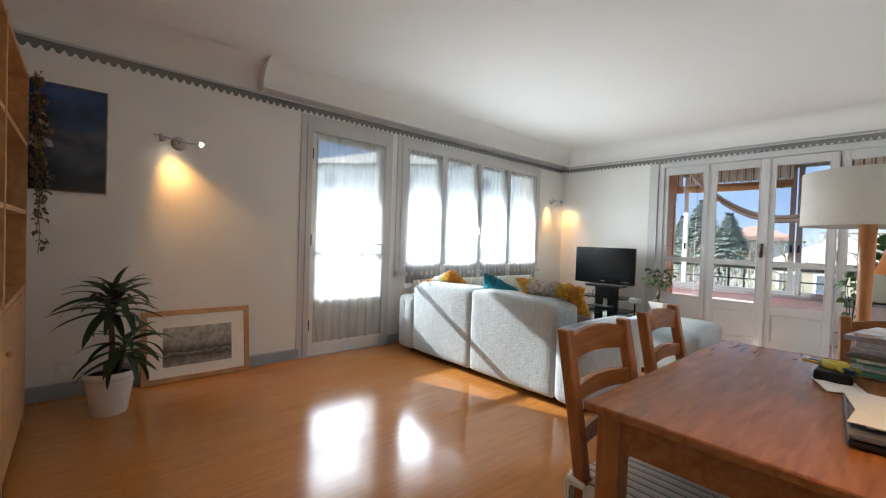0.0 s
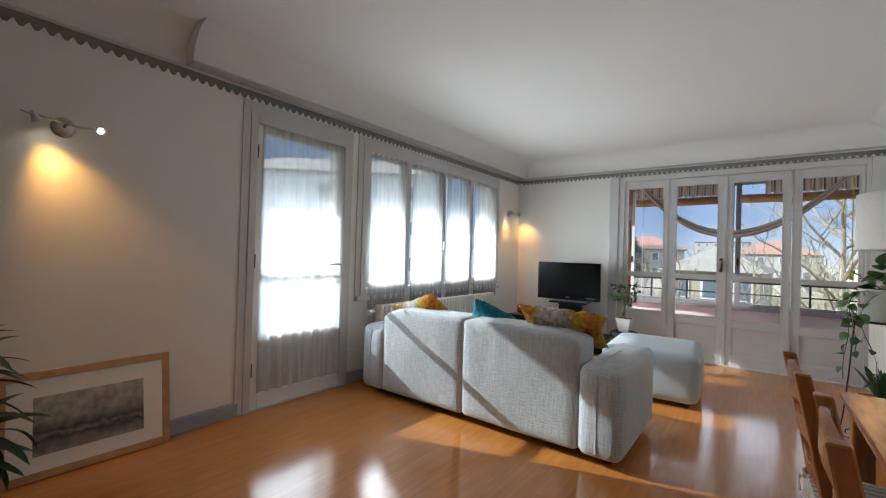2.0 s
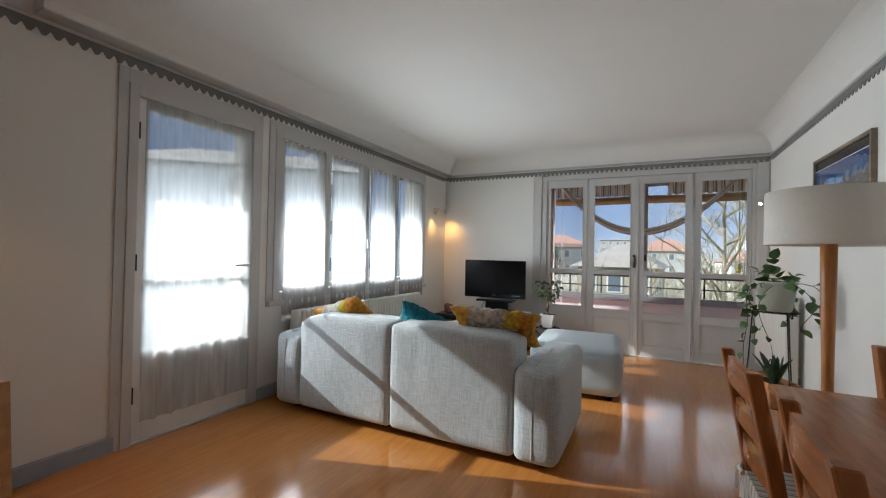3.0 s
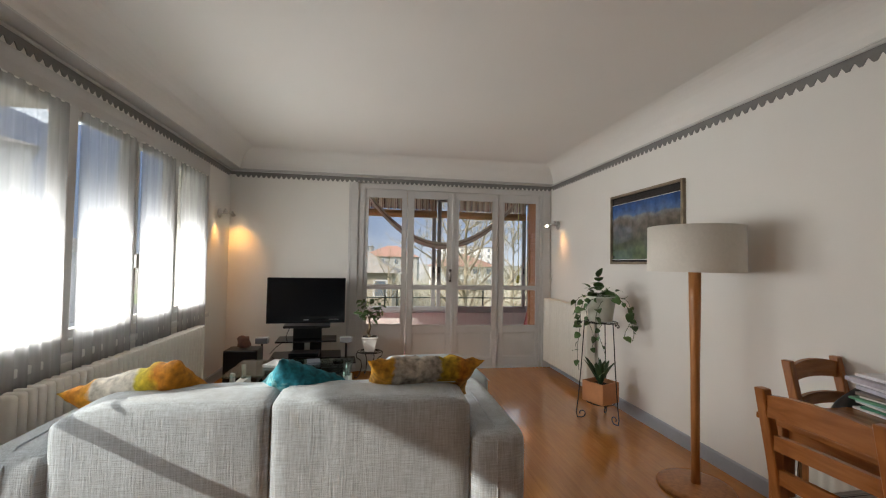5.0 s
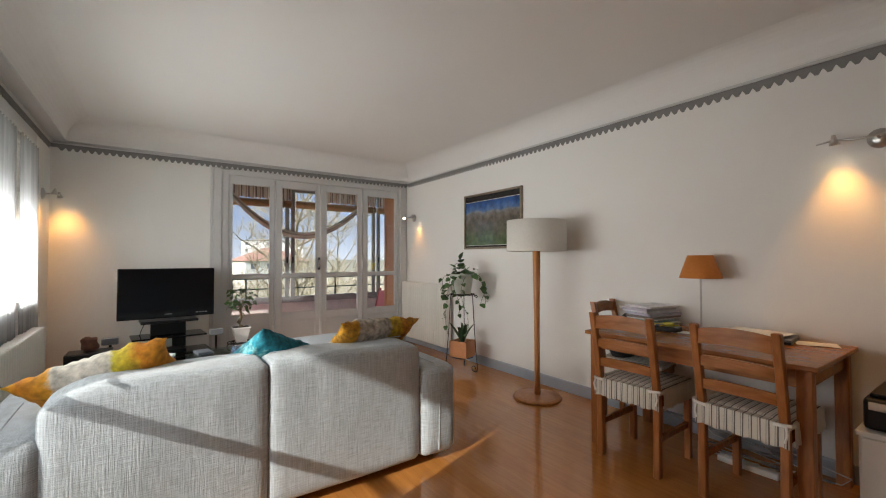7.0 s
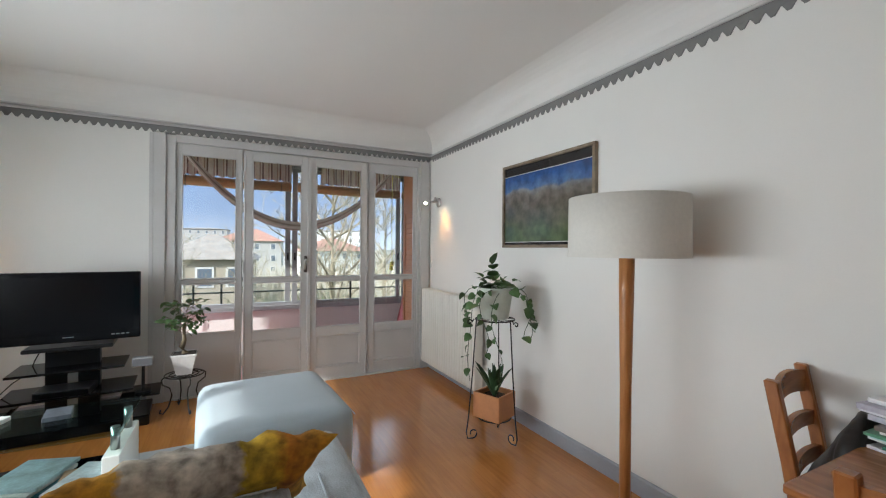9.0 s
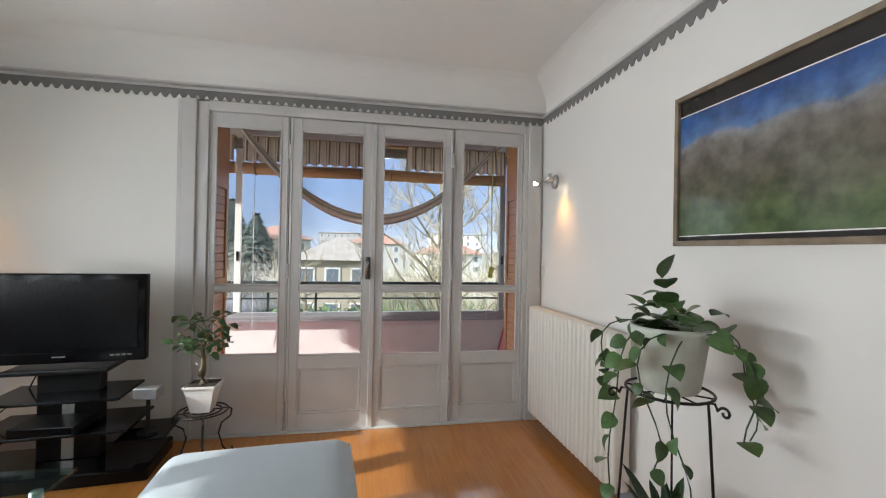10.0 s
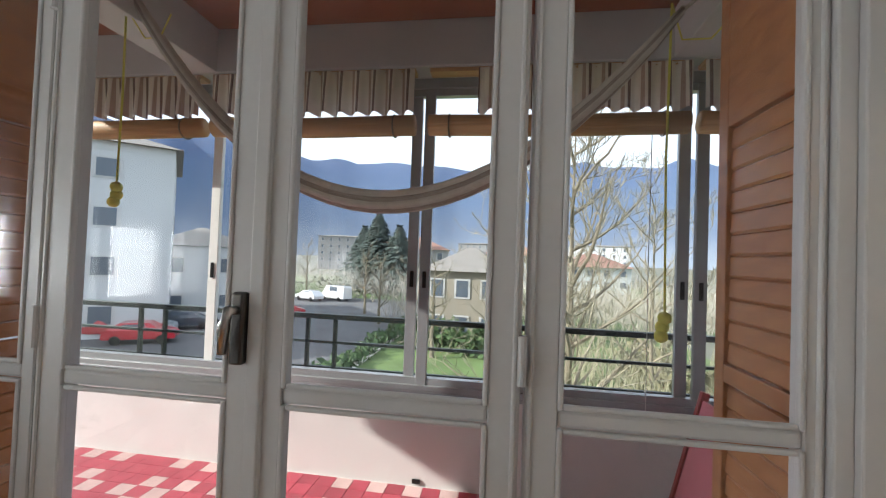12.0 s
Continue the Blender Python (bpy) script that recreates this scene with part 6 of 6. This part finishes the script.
# rolled bamboo blinds with striped valances
for y0, y1 in ((-1.1, -0.24), (-0.18, 1.215), (1.30, 2.58), (2.66, 3.95)):
    bl = thing("roller_blind", "rolled-up bamboo blind with a striped cloth valance", "blind", "balcony blinds")
    part("roll", tube(B(), [(7.50, y0, 2.090), (7.50, (y0 + y1) / 2, 2.080), (7.50, y1, 2.090)], 0.060, 16), M_BLIND, bl, "brown bamboo roll", True)
    for y in (y0 + 0.12, y1 - 0.12):
        part("tie", tube(B(), [(7.50 + 0.064 * math.cos(q), y, 2.085 + 0.064 * math.sin(q)) for q in [k * math.pi / 8 for k in range(17)]], 0.005, 6), M_STEM, bl)
    if y0 > 0 and y0 < 2 or y0 > 2 or y0 < -1:
        v0, v1 = y0, y1
    else:
        v0, v1 = y0, y1 - 0.28
    bm = B()
    n = int((v1 - v0) / 0.012)
    rows = []
    for zz, am in ((2.40, 0.008), (2.28, 0.020), (2.145, 0.028)):
        rows.append([bm.verts.new((7.45 - am * math.sin(i * 0.75) * (1 + 0.3 * math.sin(i * 0.17)), v0 + (v1 - v0) * i / n, zz + (0.006 * math.sin(i * 0.75) if zz < 2.2 else 0))) for i in range(n + 1)])
    for a, b2 in zip(rows, rows[1:]):
        for i in range(n):
            bm.faces.new((a[i], a[i + 1], b2[i + 1], b2[i]))
    part("valance", bm, M_VALANCE, bl, "brown and cream striped gathered valance", True)
    part("head_rail", bxs((7.46, 7.54, y0, y1, 2.385, 2.408)), M_BLIND, bl)

# hammock slung between the beams
hk = thing("hammock", "folded beige cloth hammock slung across the balcony", "hammock")
Y0, Y1 = 2.58, 0.10
HP = []
for i in range(25):
    t = i / 24
    y = Y0 + (Y1 - Y0) * t
    zz = 2.55 * (1 - t) + 2.33 * t - 3.72 * (t * (1 - t)) * (1 - 0.1 * t)
    HP.append(Vector((6.88 + 0.03 * math.sin(3 * t), y, zz)))
for k, (dx, dz, r) in enumerate(((0, 0, 0.026), (0.022, 0.024, 0.018), (-0.020, 0.026, 0.017), (-0.030, 0.006, 0.010), (-0.026, -0.012, 0.014), (-0.008, -0.026, 0.013), (0.012, -0.024, 0.016))):
    part("cloth_fold", tube(B(), [p + Vector((dx, 0, dz)) * math.sin(math.pi * (i + 0.4) / 24.8) ** 0.3 for i, p in enumerate(HP)], [0.008 + r * math.sin(math.pi * i / 24) ** 0.35 for i in range(25)], 10), M_HAMMOCKD if k in (3, 5) else M_HAMMOCK, hk, smooth=True)
part("rope", tube(B(), [HP[0], (6.9, 2.65, 2.66)], 0.008, 6), M_HAMMOCK, hk)
part("rope", tube(B(), [HP[-1], (6.9, 0.05, 2.38), (6.9, -0.07, 2.50)], 0.008, 6), M_HAMMOCK, hk)
for nm, x, y, z1, z0 in (("l", 6.85, 2.57, 2.45, 1.60), ("r", 6.88, 0.14, 2.36, 1.12)):
    cd = thing("cord", "yellow cord with a knotted end hanging on the balcony", "cord", "yellow cords")
    part("line", tube(B(), [(x, y, z1), (x + 0.01, y + 0.005, (z0 + z1) / 2), (x, y, z0)], 0.005, 6), M_CORD, cd)
    kn = B()
    for q in range(3):
        bmesh.ops.create_icosphere(kn, subdivisions=2, radius=0.026, matrix=Matrix.Translation((x + 0.008 * (q % 2), y + 0.006 * q, z0 - 0.035 * q)))
    part("knot", kn, M_CORD, cd, "", True)
    part("loop", tube(B(), [(x, y, z1), (x + 0.05, y - 0.06, z1 - 0.12), (x + 0.03, y - 0.16, z1 - 0.13), (x, y - 0.24, z1 - 0.04)], 0.004, 6), M_CORD, cd)
pk = thing("folding_lounger", "pink-red folding lounger leaning at the balcony end", "lounger", at=(7.30, -0.10, -0.055))
pk.rotation_euler[0] = radians(14)
part("canvas", bxs((-0.16, 0.16, -0.012, 0.012, 0.05, 0.72), bev=0.004), mat("pink_canvas", (0.50, 0.15, 0.18), 0.8), pk)
for x in (-0.18, 0.18):
    part("side_rail", bxs((x - 0.015, x + 0.015, -0.02, 0.02, 0.0, 0.76), bev=0.004), mat("red_paint", (0.30, 0.04, 0.04), 0.4), pk)
for y, zt, ln in ((2.49, 0.52, 0.17), (-0.03, 0.52, 0.22)):
    cd = thing("cord", "thin white blind cord knotted up over the parapet", "cord", "blind cords")
    part("line", tube(B(), [(7.585, y, 2.05), (7.585, y + 0.004, 1.3), (7.585, y, zt)], 0.0025, 5), M_CABLEW, cd)
    part("bow", tube(B(), [(7.585, y, zt), (7.582, y - 0.03, zt - 0.03), (7.582, y - 0.025, zt - 0.09), (7.584, y - 0.005, zt - 0.06), (7.585, y, zt)], 0.003, 5), M_CABLEW, cd)
    for k in (-1, 1):
        part("end", tube(B(), [(7.585, y, zt), (7.584, y + 0.012 * k, zt - 0.08), (7.585, y + 0.02 * k + 0.01, zt - ln)], 0.0025, 5), M_CABLEW, cd)
ot = thing("wall_outlet", "small black outlet low on the parapet", "outlet")
part("box", bxs((XP - 0.012, XP, 1.22, 1.27, -0.045, -0.020), bev=0.002), M_BLACK, ot)

# ---------------------------------------------------------------- outside
GZ = -5.2
M_GRASS = mat("grass", (0.10, 0.15, 0.045), 0.95, var=0.45, scale=0.35, bump=0.5, bscale=8, dist=0.05)
M_FIELD = mat("far_ground", (0.15, 0.15, 0.115), 0.95, var=0.5, scale=0.02, bscale=0.3, bump=0)
M_ASPH = mat("asphalt", (0.10, 0.10, 0.105), 0.9, var=0.25, scale=0.6, bump=0.3, bscale=30)
bm = B()
bmesh.ops.create_grid(bm, x_segments=8, y_segments=8, size=4500, matrix=Matrix.Translation((0, 0, GZ)))
setting("ground", bm, M_FIELD, "open ground reaching the hills", "ground")
setting("lawn", bxs((10, 46, -14, 9.0, GZ - 0.02, GZ + 0.03)), M_GRASS, "green winter lawn below the balcony", "lawn")
setting("car_park", bxs((12, 66, 10.0, 48, GZ - 0.02, GZ + 0.02)), M_ASPH, "grey asphalt car park", "car park")
setting("kerb", bxs((10, 66, 9.0, 9.9, GZ - 0.02, GZ + 0.14)), M_BALWALL, "pale kerb wall along the car park", "kerb")
setting("yard", bxs((46.2, 130, -40, 60, GZ - 0.02, GZ + 0.015)), M_GRASS, "grass beyond the car park", "lawn")


def building(name, x, y, w, d, h, rot, wallmat, roofmat, roof, floors, cols, label, wm=1.0):
    """Walls with a hipped roof and rows of framed windows on its front and side."""
    o = thing(name, label, "building", at=(x, y, GZ))
    o.rotation_euler[2] = radians(rot)
    part("wall", bxs((-d / 2, d / 2, -w / 2, w / 2, 0, h)), wallmat, o)
    bm = B()
    e = 0.5
    lo = [bm.verts.new((sx * (d / 2 + e), sy * (w / 2 + e), h)) for sx, sy in ((-1, -1), (1, -1), (1, 1), (-1, 1))]
    rg_ = max(0.0, w / 2 - d / 2) + 0.3
    a, b2 = bm.verts.new((0, -rg_, h + roof)), bm.verts.new((0, rg_, h + roof))
    for f in ((lo[0], lo[1], a), (lo[1], lo[2], b2, a), (lo[2], lo[3], b2), (lo[3], lo[0], a, b2), (lo[3], lo[2], lo[1], lo[0])):
        bm.faces.new(f)
    part("roof", bm, roofmat, o)
    for fl_ in range(floors):
        zz = h * (fl_ + 0.28) / floors
        hh = min(1.35, h / floors * 0.5)
        for c_ in range(cols):
            yy = -w / 2 + w * (c_ + 0.5) / cols
            for side in (0, 1):
                if side == 1 and c_ >= max(1, int(cols * d / w)):
                    continue
                wi = part("window", bxs((-0.06, 0.05, -0.62 * wm, 0.62 * wm, -0.08, hh + 0.08)), M_FARFRAME, o)
                part("pane", bxs((-0.08, -0.06, -0.46 * wm, 0.46 * wm, 0.04, hh - 0.04)), M_PANE, wi)
                if side == 0:
                    wi.matrix_basis = pose(-d / 2, yy, zz)
                else:
                    wi.matrix_basis = pose(-d / 2 + d * (c_ + 0.5) / max(1, int(cols * d / w)), -w / 2, zz, 0, 0, 90)
    return o


M_FARFRAME = mat("far_window_frame", (0.50, 0.49, 0.48), 0.7, var=0.08)
M_PANE = mat("far_pane", (0.10, 0.12, 0.15), 0.15, var=0.1)
M_RENDERW = mat("pale_render", (0.54, 0.545, 0.55), 0.9, var=0.08, scale=0.4, bump=0)
M_RENDERB = mat("beige_render", (0.29, 0.255, 0.20), 0.9, var=0.08, scale=0.4, bump=0)
M_RENDERP = mat("white_render", (0.33, 0.32, 0.31), 0.9, var=0.08, scale=0.3, bump=0)
M_ROOFG = mat("grey_tiles", (0.22, 0.20, 0.18), 0.8, var=0.2, scale=2, bump=0.5, bscale=6)
M_ROOFO = mat("orange_tiles", (0.27, 0.15, 0.115), 0.8, var=0.2, scale=2, bump=0.5, bscale=6)
building("apartment_block", 30.2, 39.0, 24, 13, 14.0, 41, M_RENDERW, M_ROOFG, 2.6, 4, 3, "pale grey rendered apartment block with white-framed windows", 1.4)
building("annex", 45, 32.6, 8, 12, 6.9, 40, M_RENDERW, M_ROOFG, 2.0, 2, 2, "low white annex beside the apartment block")
building("house", 41, 3.4, 6.0, 8, 5.6, -6, M_RENDERB, M_ROOFG, 2.0, 2, 3, "beige house with a grey hipped roof")
building("house", 88, 18, 12, 11, 8.2, 8, M_RENDERP, M_ROOFO, 2.6, 3, 4, "cream house with an orange tiled roof")
building("house", 112, -2, 14, 12, 8.0, -8, M_RENDERP, M_ROOFO, 3, 3, 4, "white house with an orange tiled roof")
building("house", 84, -15, 11, 10, 6.0, 5, M_RENDERW, M_ROOFO, 2.5, 3, 4, "pale house with an orange tiled roof behind the trees")
building("apartment_block", 190, 72, 26, 14, 15, 14, M_RENDERP, M_ROOFG, 0.8, 5, 7, "long white flat-roofed apartment block far off")
building("apartment_block", 230, 14, 20, 14, 15, -5, M_RENDERP, M_ROOFG, 0.8, 5, 6, "white flat-roofed apartment block far off")
building("house", 130, 36, 14, 12, 9, 20, M_RENDERB, M_ROOFO, 3, 3, 4, "ochre house with an orange tiled roof")
building("apartment_block", 190, -40, 24, 14, 14, -16, M_RENDERW, M_ROOFG, 0.8, 5, 6, "pale apartment block far off beyond the trees")


def car(x, y, rot, color, label, ln=4.2, h=1.45, van=False):
    c = thing("car", label, "car", "parked cars", at=(x, y, GZ + 0.02))
    c.rotation_euler[2] = radians(rot)
    w = 0.85
    side = [(-ln / 2, 0.35), (-ln / 2, 0.75), (-ln / 2 + 0.25, 0.95), (-ln * 0.28, h - 0.02), (ln * 0.12, h), (ln * 0.27, 0.95), (ln / 2 - 0.1, 0.80), (ln / 2, 0.60), (ln / 2, 0.35)]
    if van:
        side = [(-ln / 2, 0.35), (-ln / 2, h - 0.1), (-ln / 2 + 0.15, h), (ln * 0.24, h), (ln * 0.36, 1.1), (ln / 2 - 0.05, 0.95), (ln / 2, 0.6), (ln / 2, 0.35)]
    bm = B()
    a = [bm.verts.new((px, -w * (0.86 if pz > 1.0 else 1), pz)) for px, pz in side]
    b2 = [bm.verts.new((px, w * (0.86 if pz > 1.0 else 1), pz)) for px, pz in side]
    for i in range(len(side)):
        j = (i + 1) % len(side)
        bm.faces.new((a[i], a[j], b2[j], b2[i]))
    bm.faces.new(a)
    bm.faces.new(list(reversed(b2)))
    bmesh.ops.bevel(bm, geom=bm.edges[:], offset=0.05, segments=2, affect="EDGES", clamp_overlap=True)
    part("body", bm, mat("car_%.2f_%.2f" % (color[0], color[1]), color, 0.25, 0.1, var=0.03, bump=0, coat=0.6), c, smooth=False)
    zt = h - 0.1
    for s in (-1, 1):
        part("side_window", bxs((-ln * 0.22, ln * 0.08, s * w * 0.9 - 0.02, s * w * 0.9 + 0.02, 0.98, zt)), M_PANE, c)
        for px in (-ln * 0.31, ln * 0.31):
            wb = B()
            cyl(wb, 0, 0, -0.1, 0.1, 0.31, n=18)
            wo = part("wheel", wb, M_BLACK, c)
            wo.matrix_basis = pose(px, s * (w - 0.08), 0.31, 90)
    return c


for x, y, rot, col, lb in ((30.5, 25.2, -60, (0.45, 0.02, 0.035), "red car in the car park"), (33.0, 27.5, -60, (0.42, 0.45, 0.48), "silver car in the car park"), (36, 26.5, -60, (0.05, 0.06, 0.08), "dark car in the car park"),
                           (40, 25.2, -60, (0.45, 0.46, 0.47), "silver car in the car park"), (30.8, 29.6, -60, (0.40, 0.03, 0.04), "red car in the car park"), (45, 23.0, -50, (0.40, 0.03, 0.04), "red car near the trees")):
    car(x, y, rot, col, lb)
car(62, 24.5, 65, (0.70, 0.70, 0.70), "white van parked by the trees", 5.0, 2.1, True)
car(60, 27.5, 65, (0.62, 0.62, 0.63), "white car parked by the trees")


def bare_tree(name, x, y, h, seed, label, spread=0.55, depth=6, r0=0.11, stems=3):
    """Leafless tree: tapered trunk splitting into finer and finer limbs."""
    rnd = random.Random(seed)
    o = thing(name, label, "tree", at=(x, y, GZ))
    trunk, limbs, twigs = B(), B(), B()

    def shoot(p, d, ln, r, lv):
        """One limb that bends upwards, with finer limbs leaving its sides."""
        q, dd, n = [p], d.copy(), 6
        for _ in range(n):
            dd = (dd + Vector((rnd.uniform(-1, 1), rnd.uniform(-1, 1), rnd.uniform(-0.7, 1.0))) * 0.20 + Vector((0, 0, 0.05))).normalized()
            q.append(q[-1] + dd * ln / n)
        tube(limbs if lv < 2 else twigs, q, [max(0.0065, r * (1 - 0.13 * i)) for i in range(n + 1)], 6 if lv < 2 else 3, False)
        if lv >= depth:
            return
        for k in range(rnd.choice((4, 5, 6)) if lv < 3 else 3):
            i = rnd.randint(1, n)
            side = Vector((rnd.uniform(-1, 1), rnd.uniform(-1, 1), rnd.uniform(-0.5, 0.9)))
            nd = (q[i] - q[i - 1]).normalized() + side.normalized() * spread * 1.5
            shoot(q[i], nd.normalized(), ln * rnd.uniform(0.38, 0.62) * (1.15 - 0.08 * i), r * (1 - 0.13 * i) * rnd.uniform(0.45, 0.65), lv + 1)

    top = [Vector((0.12 * noise.noise((i * 0.7, seed, 1)), 0.12 * noise.noise((i * 0.7, seed, 5)), h * i / 9)) for i in range(10)]
    tube(trunk, top, [max(0.012, r0 * (1 - 0.10 * i)) for i in range(10)], 8, True)
    for k in range(stems):
        f = 0.26 + 0.68 * k / (stems - 1)
        i = min(8, int(f * 9))
        p = top[i].lerp(top[i + 1], f * 9 - i)
        az, el = radians(137.5 * k + seed * 40), radians(rnd.uniform(20, 50))
        shoot(p, Vector((math.cos(az) * math.cos(el), math.sin(az) * math.cos(el), math.sin(el))), h * (0.40 - 0.22 * f), r0 * (0.55 - 0.3 * f), 1)

    m_ = mat("bark", (0.20, 0.17, 0.12), 0.9, var=0.35, scale=5, bump=0.6, bscale=30)
    part("trunk", trunk, m_, o)
    part("limbs", limbs, m_, o)
    tw = part("twigs", twigs, mat("twig_bark", (0.27, 0.24, 0.17), 0.9, var=0.3, scale=6, bump=0), o)
    tagged(tw, kind="stuff")
    return o


bare_tree("tree", 14.2, -0.66, 9.4, 11, "bare walnut tree close to the balcony", 0.62, 4, 0.13, 26)
bare_tree("tree", 21, -4.6, 9.0, 8, "bare tree beside the lawn", 0.60, 4, 0.10, 18)
for k, (x, y, h) in enumerate(((50, 16, 7), (56, 12, 8), (44, 12.5, 6), (64, 30, 8), (58, 7, 8), (48, -6, 9), (70, 2, 9), (32, 5.2, 6.5), (34, 1.2, 7))):
    bare_tree("tree", x, y, h, 40 + k, "bare garden tree beyond the car park", 0.6, 3, 0.16, 12)


def conifer(x, y, h, r, seed):
    rnd = random.Random(seed)
    o = thing("tree", "tall dark green conifer beyond the car park", "tree", "conifers", at=(x, y, GZ))
    part("trunk", tube(B(), [(0, 0, 0), (0, 0, h * 0.5), (0, 0, h * 0.97)], [0.25, 0.15, 0.03]), MATS["bark"], o)
    bm = B()
    for i in range(3600):
        t = rnd.random() ** 0.8
        zz = h * (0.08 + 0.9 * t)
        a = rnd.uniform(0, 2 * math.pi)
        rr = r * (1 - t) ** 0.8 * rnd.uniform(0.35, 1.15)
        d = Vector((math.cos(a), math.sin(a), -0.25))
        s = Vector((-math.sin(a), math.cos(a), 0))
        c = Vector((0, 0, zz)) + d * rr
        ln, w = rnd.uniform(0.5, 1.0), rnd.uniform(0.2, 0.4)
        v = [bm.verts.new(c - d * ln), bm.verts.new(c + s * w + Vector((0, 0, -0.12))), bm.verts.new(c + d * ln * 0.7 + Vector((0, 0, -0.1))), bm.verts.new(c - s * w + Vector((0, 0, -0.12)))]
        bm.faces.new(v)
    part("crown", bm, mat("needles", (0.10, 0.13, 0.115), 0.9, var=0.5, scale=1.2, bump=0), o)


conifer(80, 24.0, 15.0, 6.4, 1)
conifer(78, 19.5, 12.5, 5.6, 2)
conifer(88, 29.5, 13.0, 5.8, 3)


def bush_row(name, x0, y0, x1, y1, h, w, seed, color, label):
    rnd = random.Random(seed)
    bm = B()
    for i in range(900):
        t = rnd.random()
        c = Vector((x0 + (x1 - x0) * t + rnd.gauss(0, w * 0.4), y0 + (y1 - y0) * t + rnd.gauss(0, w * 0.4), GZ + rnd.random() ** 0.8 * h * (0.75 + 0.25 * math.sin(t * 17))))
        d = Vector((rnd.uniform(-1, 1), rnd.uniform(-1, 1), rnd.uniform(-1, 1))).normalized() * rnd.uniform(0.15, 0.35)
        s = d.orthogonal().normalized() * rnd.uniform(0.1, 0.25)
        bm.faces.new([bm.verts.new(c + d), bm.verts.new(c + s), bm.verts.new(c - d), bm.verts.new(c - s)])
    solo(name, bm, mat(name + "_leaf", color, 0.9, var=0.5, scale=1.5, bump=0), label, "hedge", kind="stuff")


def thicket(name, x0, x1, y0, y1, h, count, seed, color, label):
    """Leafless undergrowth: many thin crossing shoots, too fine to tell apart."""
    rnd = random.Random(seed)
    bm = B()
    for i in range(count):
        p = Vector((rnd.uniform(x0, x1), rnd.uniform(y0, y1), GZ))
        ht = h * rnd.uniform(0.4, 1.0)
        for k in range(6):
            q = p + Vector((rnd.uniform(-0.8, 0.8), rnd.uniform(-0.8, 0.8), ht * rnd.uniform(0.0, 0.5)))
            d = Vector((rnd.uniform(-0.5, 0.5), rnd.uniform(-0.5, 0.5), 1)).normalized() * ht * rnd.uniform(0.3, 0.6)
            s = d.orthogonal().normalized() * rnd.uniform(0.018, 0.04)
            bm.faces.new([bm.verts.new(q - s), bm.verts.new(q + s), bm.verts.new(q + d)])
    solo(name, bm, mat(name + "_bark", color, 0.9, var=0.4, scale=2, bump=0), label, "undergrowth", kind="stuff")


thicket("thicket", 19, 30, -9, -2.2, 4.6, 170, 5, (0.20, 0.19, 0.12), "pale leafless shrubs beside the lawn")
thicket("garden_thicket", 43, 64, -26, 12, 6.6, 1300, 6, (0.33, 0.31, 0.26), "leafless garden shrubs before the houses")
# far shoots coloured paler and greyer, standing in for distance haze
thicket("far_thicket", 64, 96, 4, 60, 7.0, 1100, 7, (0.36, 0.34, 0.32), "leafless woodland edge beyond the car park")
bush_row("hedge", 24, 9.5, 44, 9.6, 1.1, 0.8, 1, (0.05, 0.085, 0.03), "dark green hedge between lawn and car park")
bush_row("shrubs", 33, 1.0, 36, 8.0, 2.4, 1.2, 2, (0.06, 0.10, 0.035), "evergreen shrubs before the beige house")
bush_row("far_shrubs", 60, -10, 66, 34, 3.2, 3.0, 3, (0.20, 0.19, 0.15), "bare brown shrubs beyond the gardens")
# bark colour greyed further, with the haze of distance painted in
thicket("hill_thicket", 120, 200, -40, 120, 13.0, 1200, 9, (0.34, 0.34, 0.36), "leafless woods far off below the hills, greyed with painted haze")
bush_row("near_shrubs", 14, -6, 30, -7, 3.0, 1.6, 4, (0.14, 0.13, 0.07), "bare yellow-brown shrubs beside the lawn")

# mountain range
bm = B()
n, rows = 160, []
for j, (dist, k) in enumerate(((2350, 0.0), (2600, 0.45), (2900, 0.85), (3200, 1.0))):
    row = []
    for i in range(n + 1):
        a = radians(-75 + 235 * i / n)
        ridge = 740 + 30 * noise.noise((a * 2.2, 1.7, 0.3)) + 45 * noise.noise((a * 6, 4.1, 0.9)) + 22 * noise.noise((a * 19, 2.2, 0.1)) + 8 * noise.noise((a * 50, 1.2, 0.4)) + 170 * max(0, math.sin(a * 1.4 - 0.5))
        zz = GZ - 30 + ridge * k * (1 + 0.10 * noise.noise((a * 14, j * 3.1, 5.0))) * (dist / 3200) ** 0.4
        row.append(bm.verts.new((dist * math.cos(a), dist * math.sin(a), zz)))
    rows.append(row)
for a, b2 in zip(rows, rows[1:]):
    for i in range(n):
        bm.faces.new((a[i], a[i + 1], b2[i + 1], b2[i]))
# air haze is painted in: bluish slopes, paling towards the foot
M_MOUNT = art("haze_painted_mountain", "Z", 0, 860, [(0.0, (0.22, 0.25, 0.30)), (0.22, (0.12, 0.155, 0.225)), (0.45, (0.085, 0.125, 0.205)), (0.75, (0.07, 0.105, 0.195)), (0.93, (0.085, 0.12, 0.20)), (1.0, (0.34, 0.36, 0.40))], 0.006, 0.25, 1.0)
solo("mountains", bm, M_MOUNT, "wooded mountain range tinted blue by painted haze, with a little snow", "mountains", kind="structure", smooth=True)
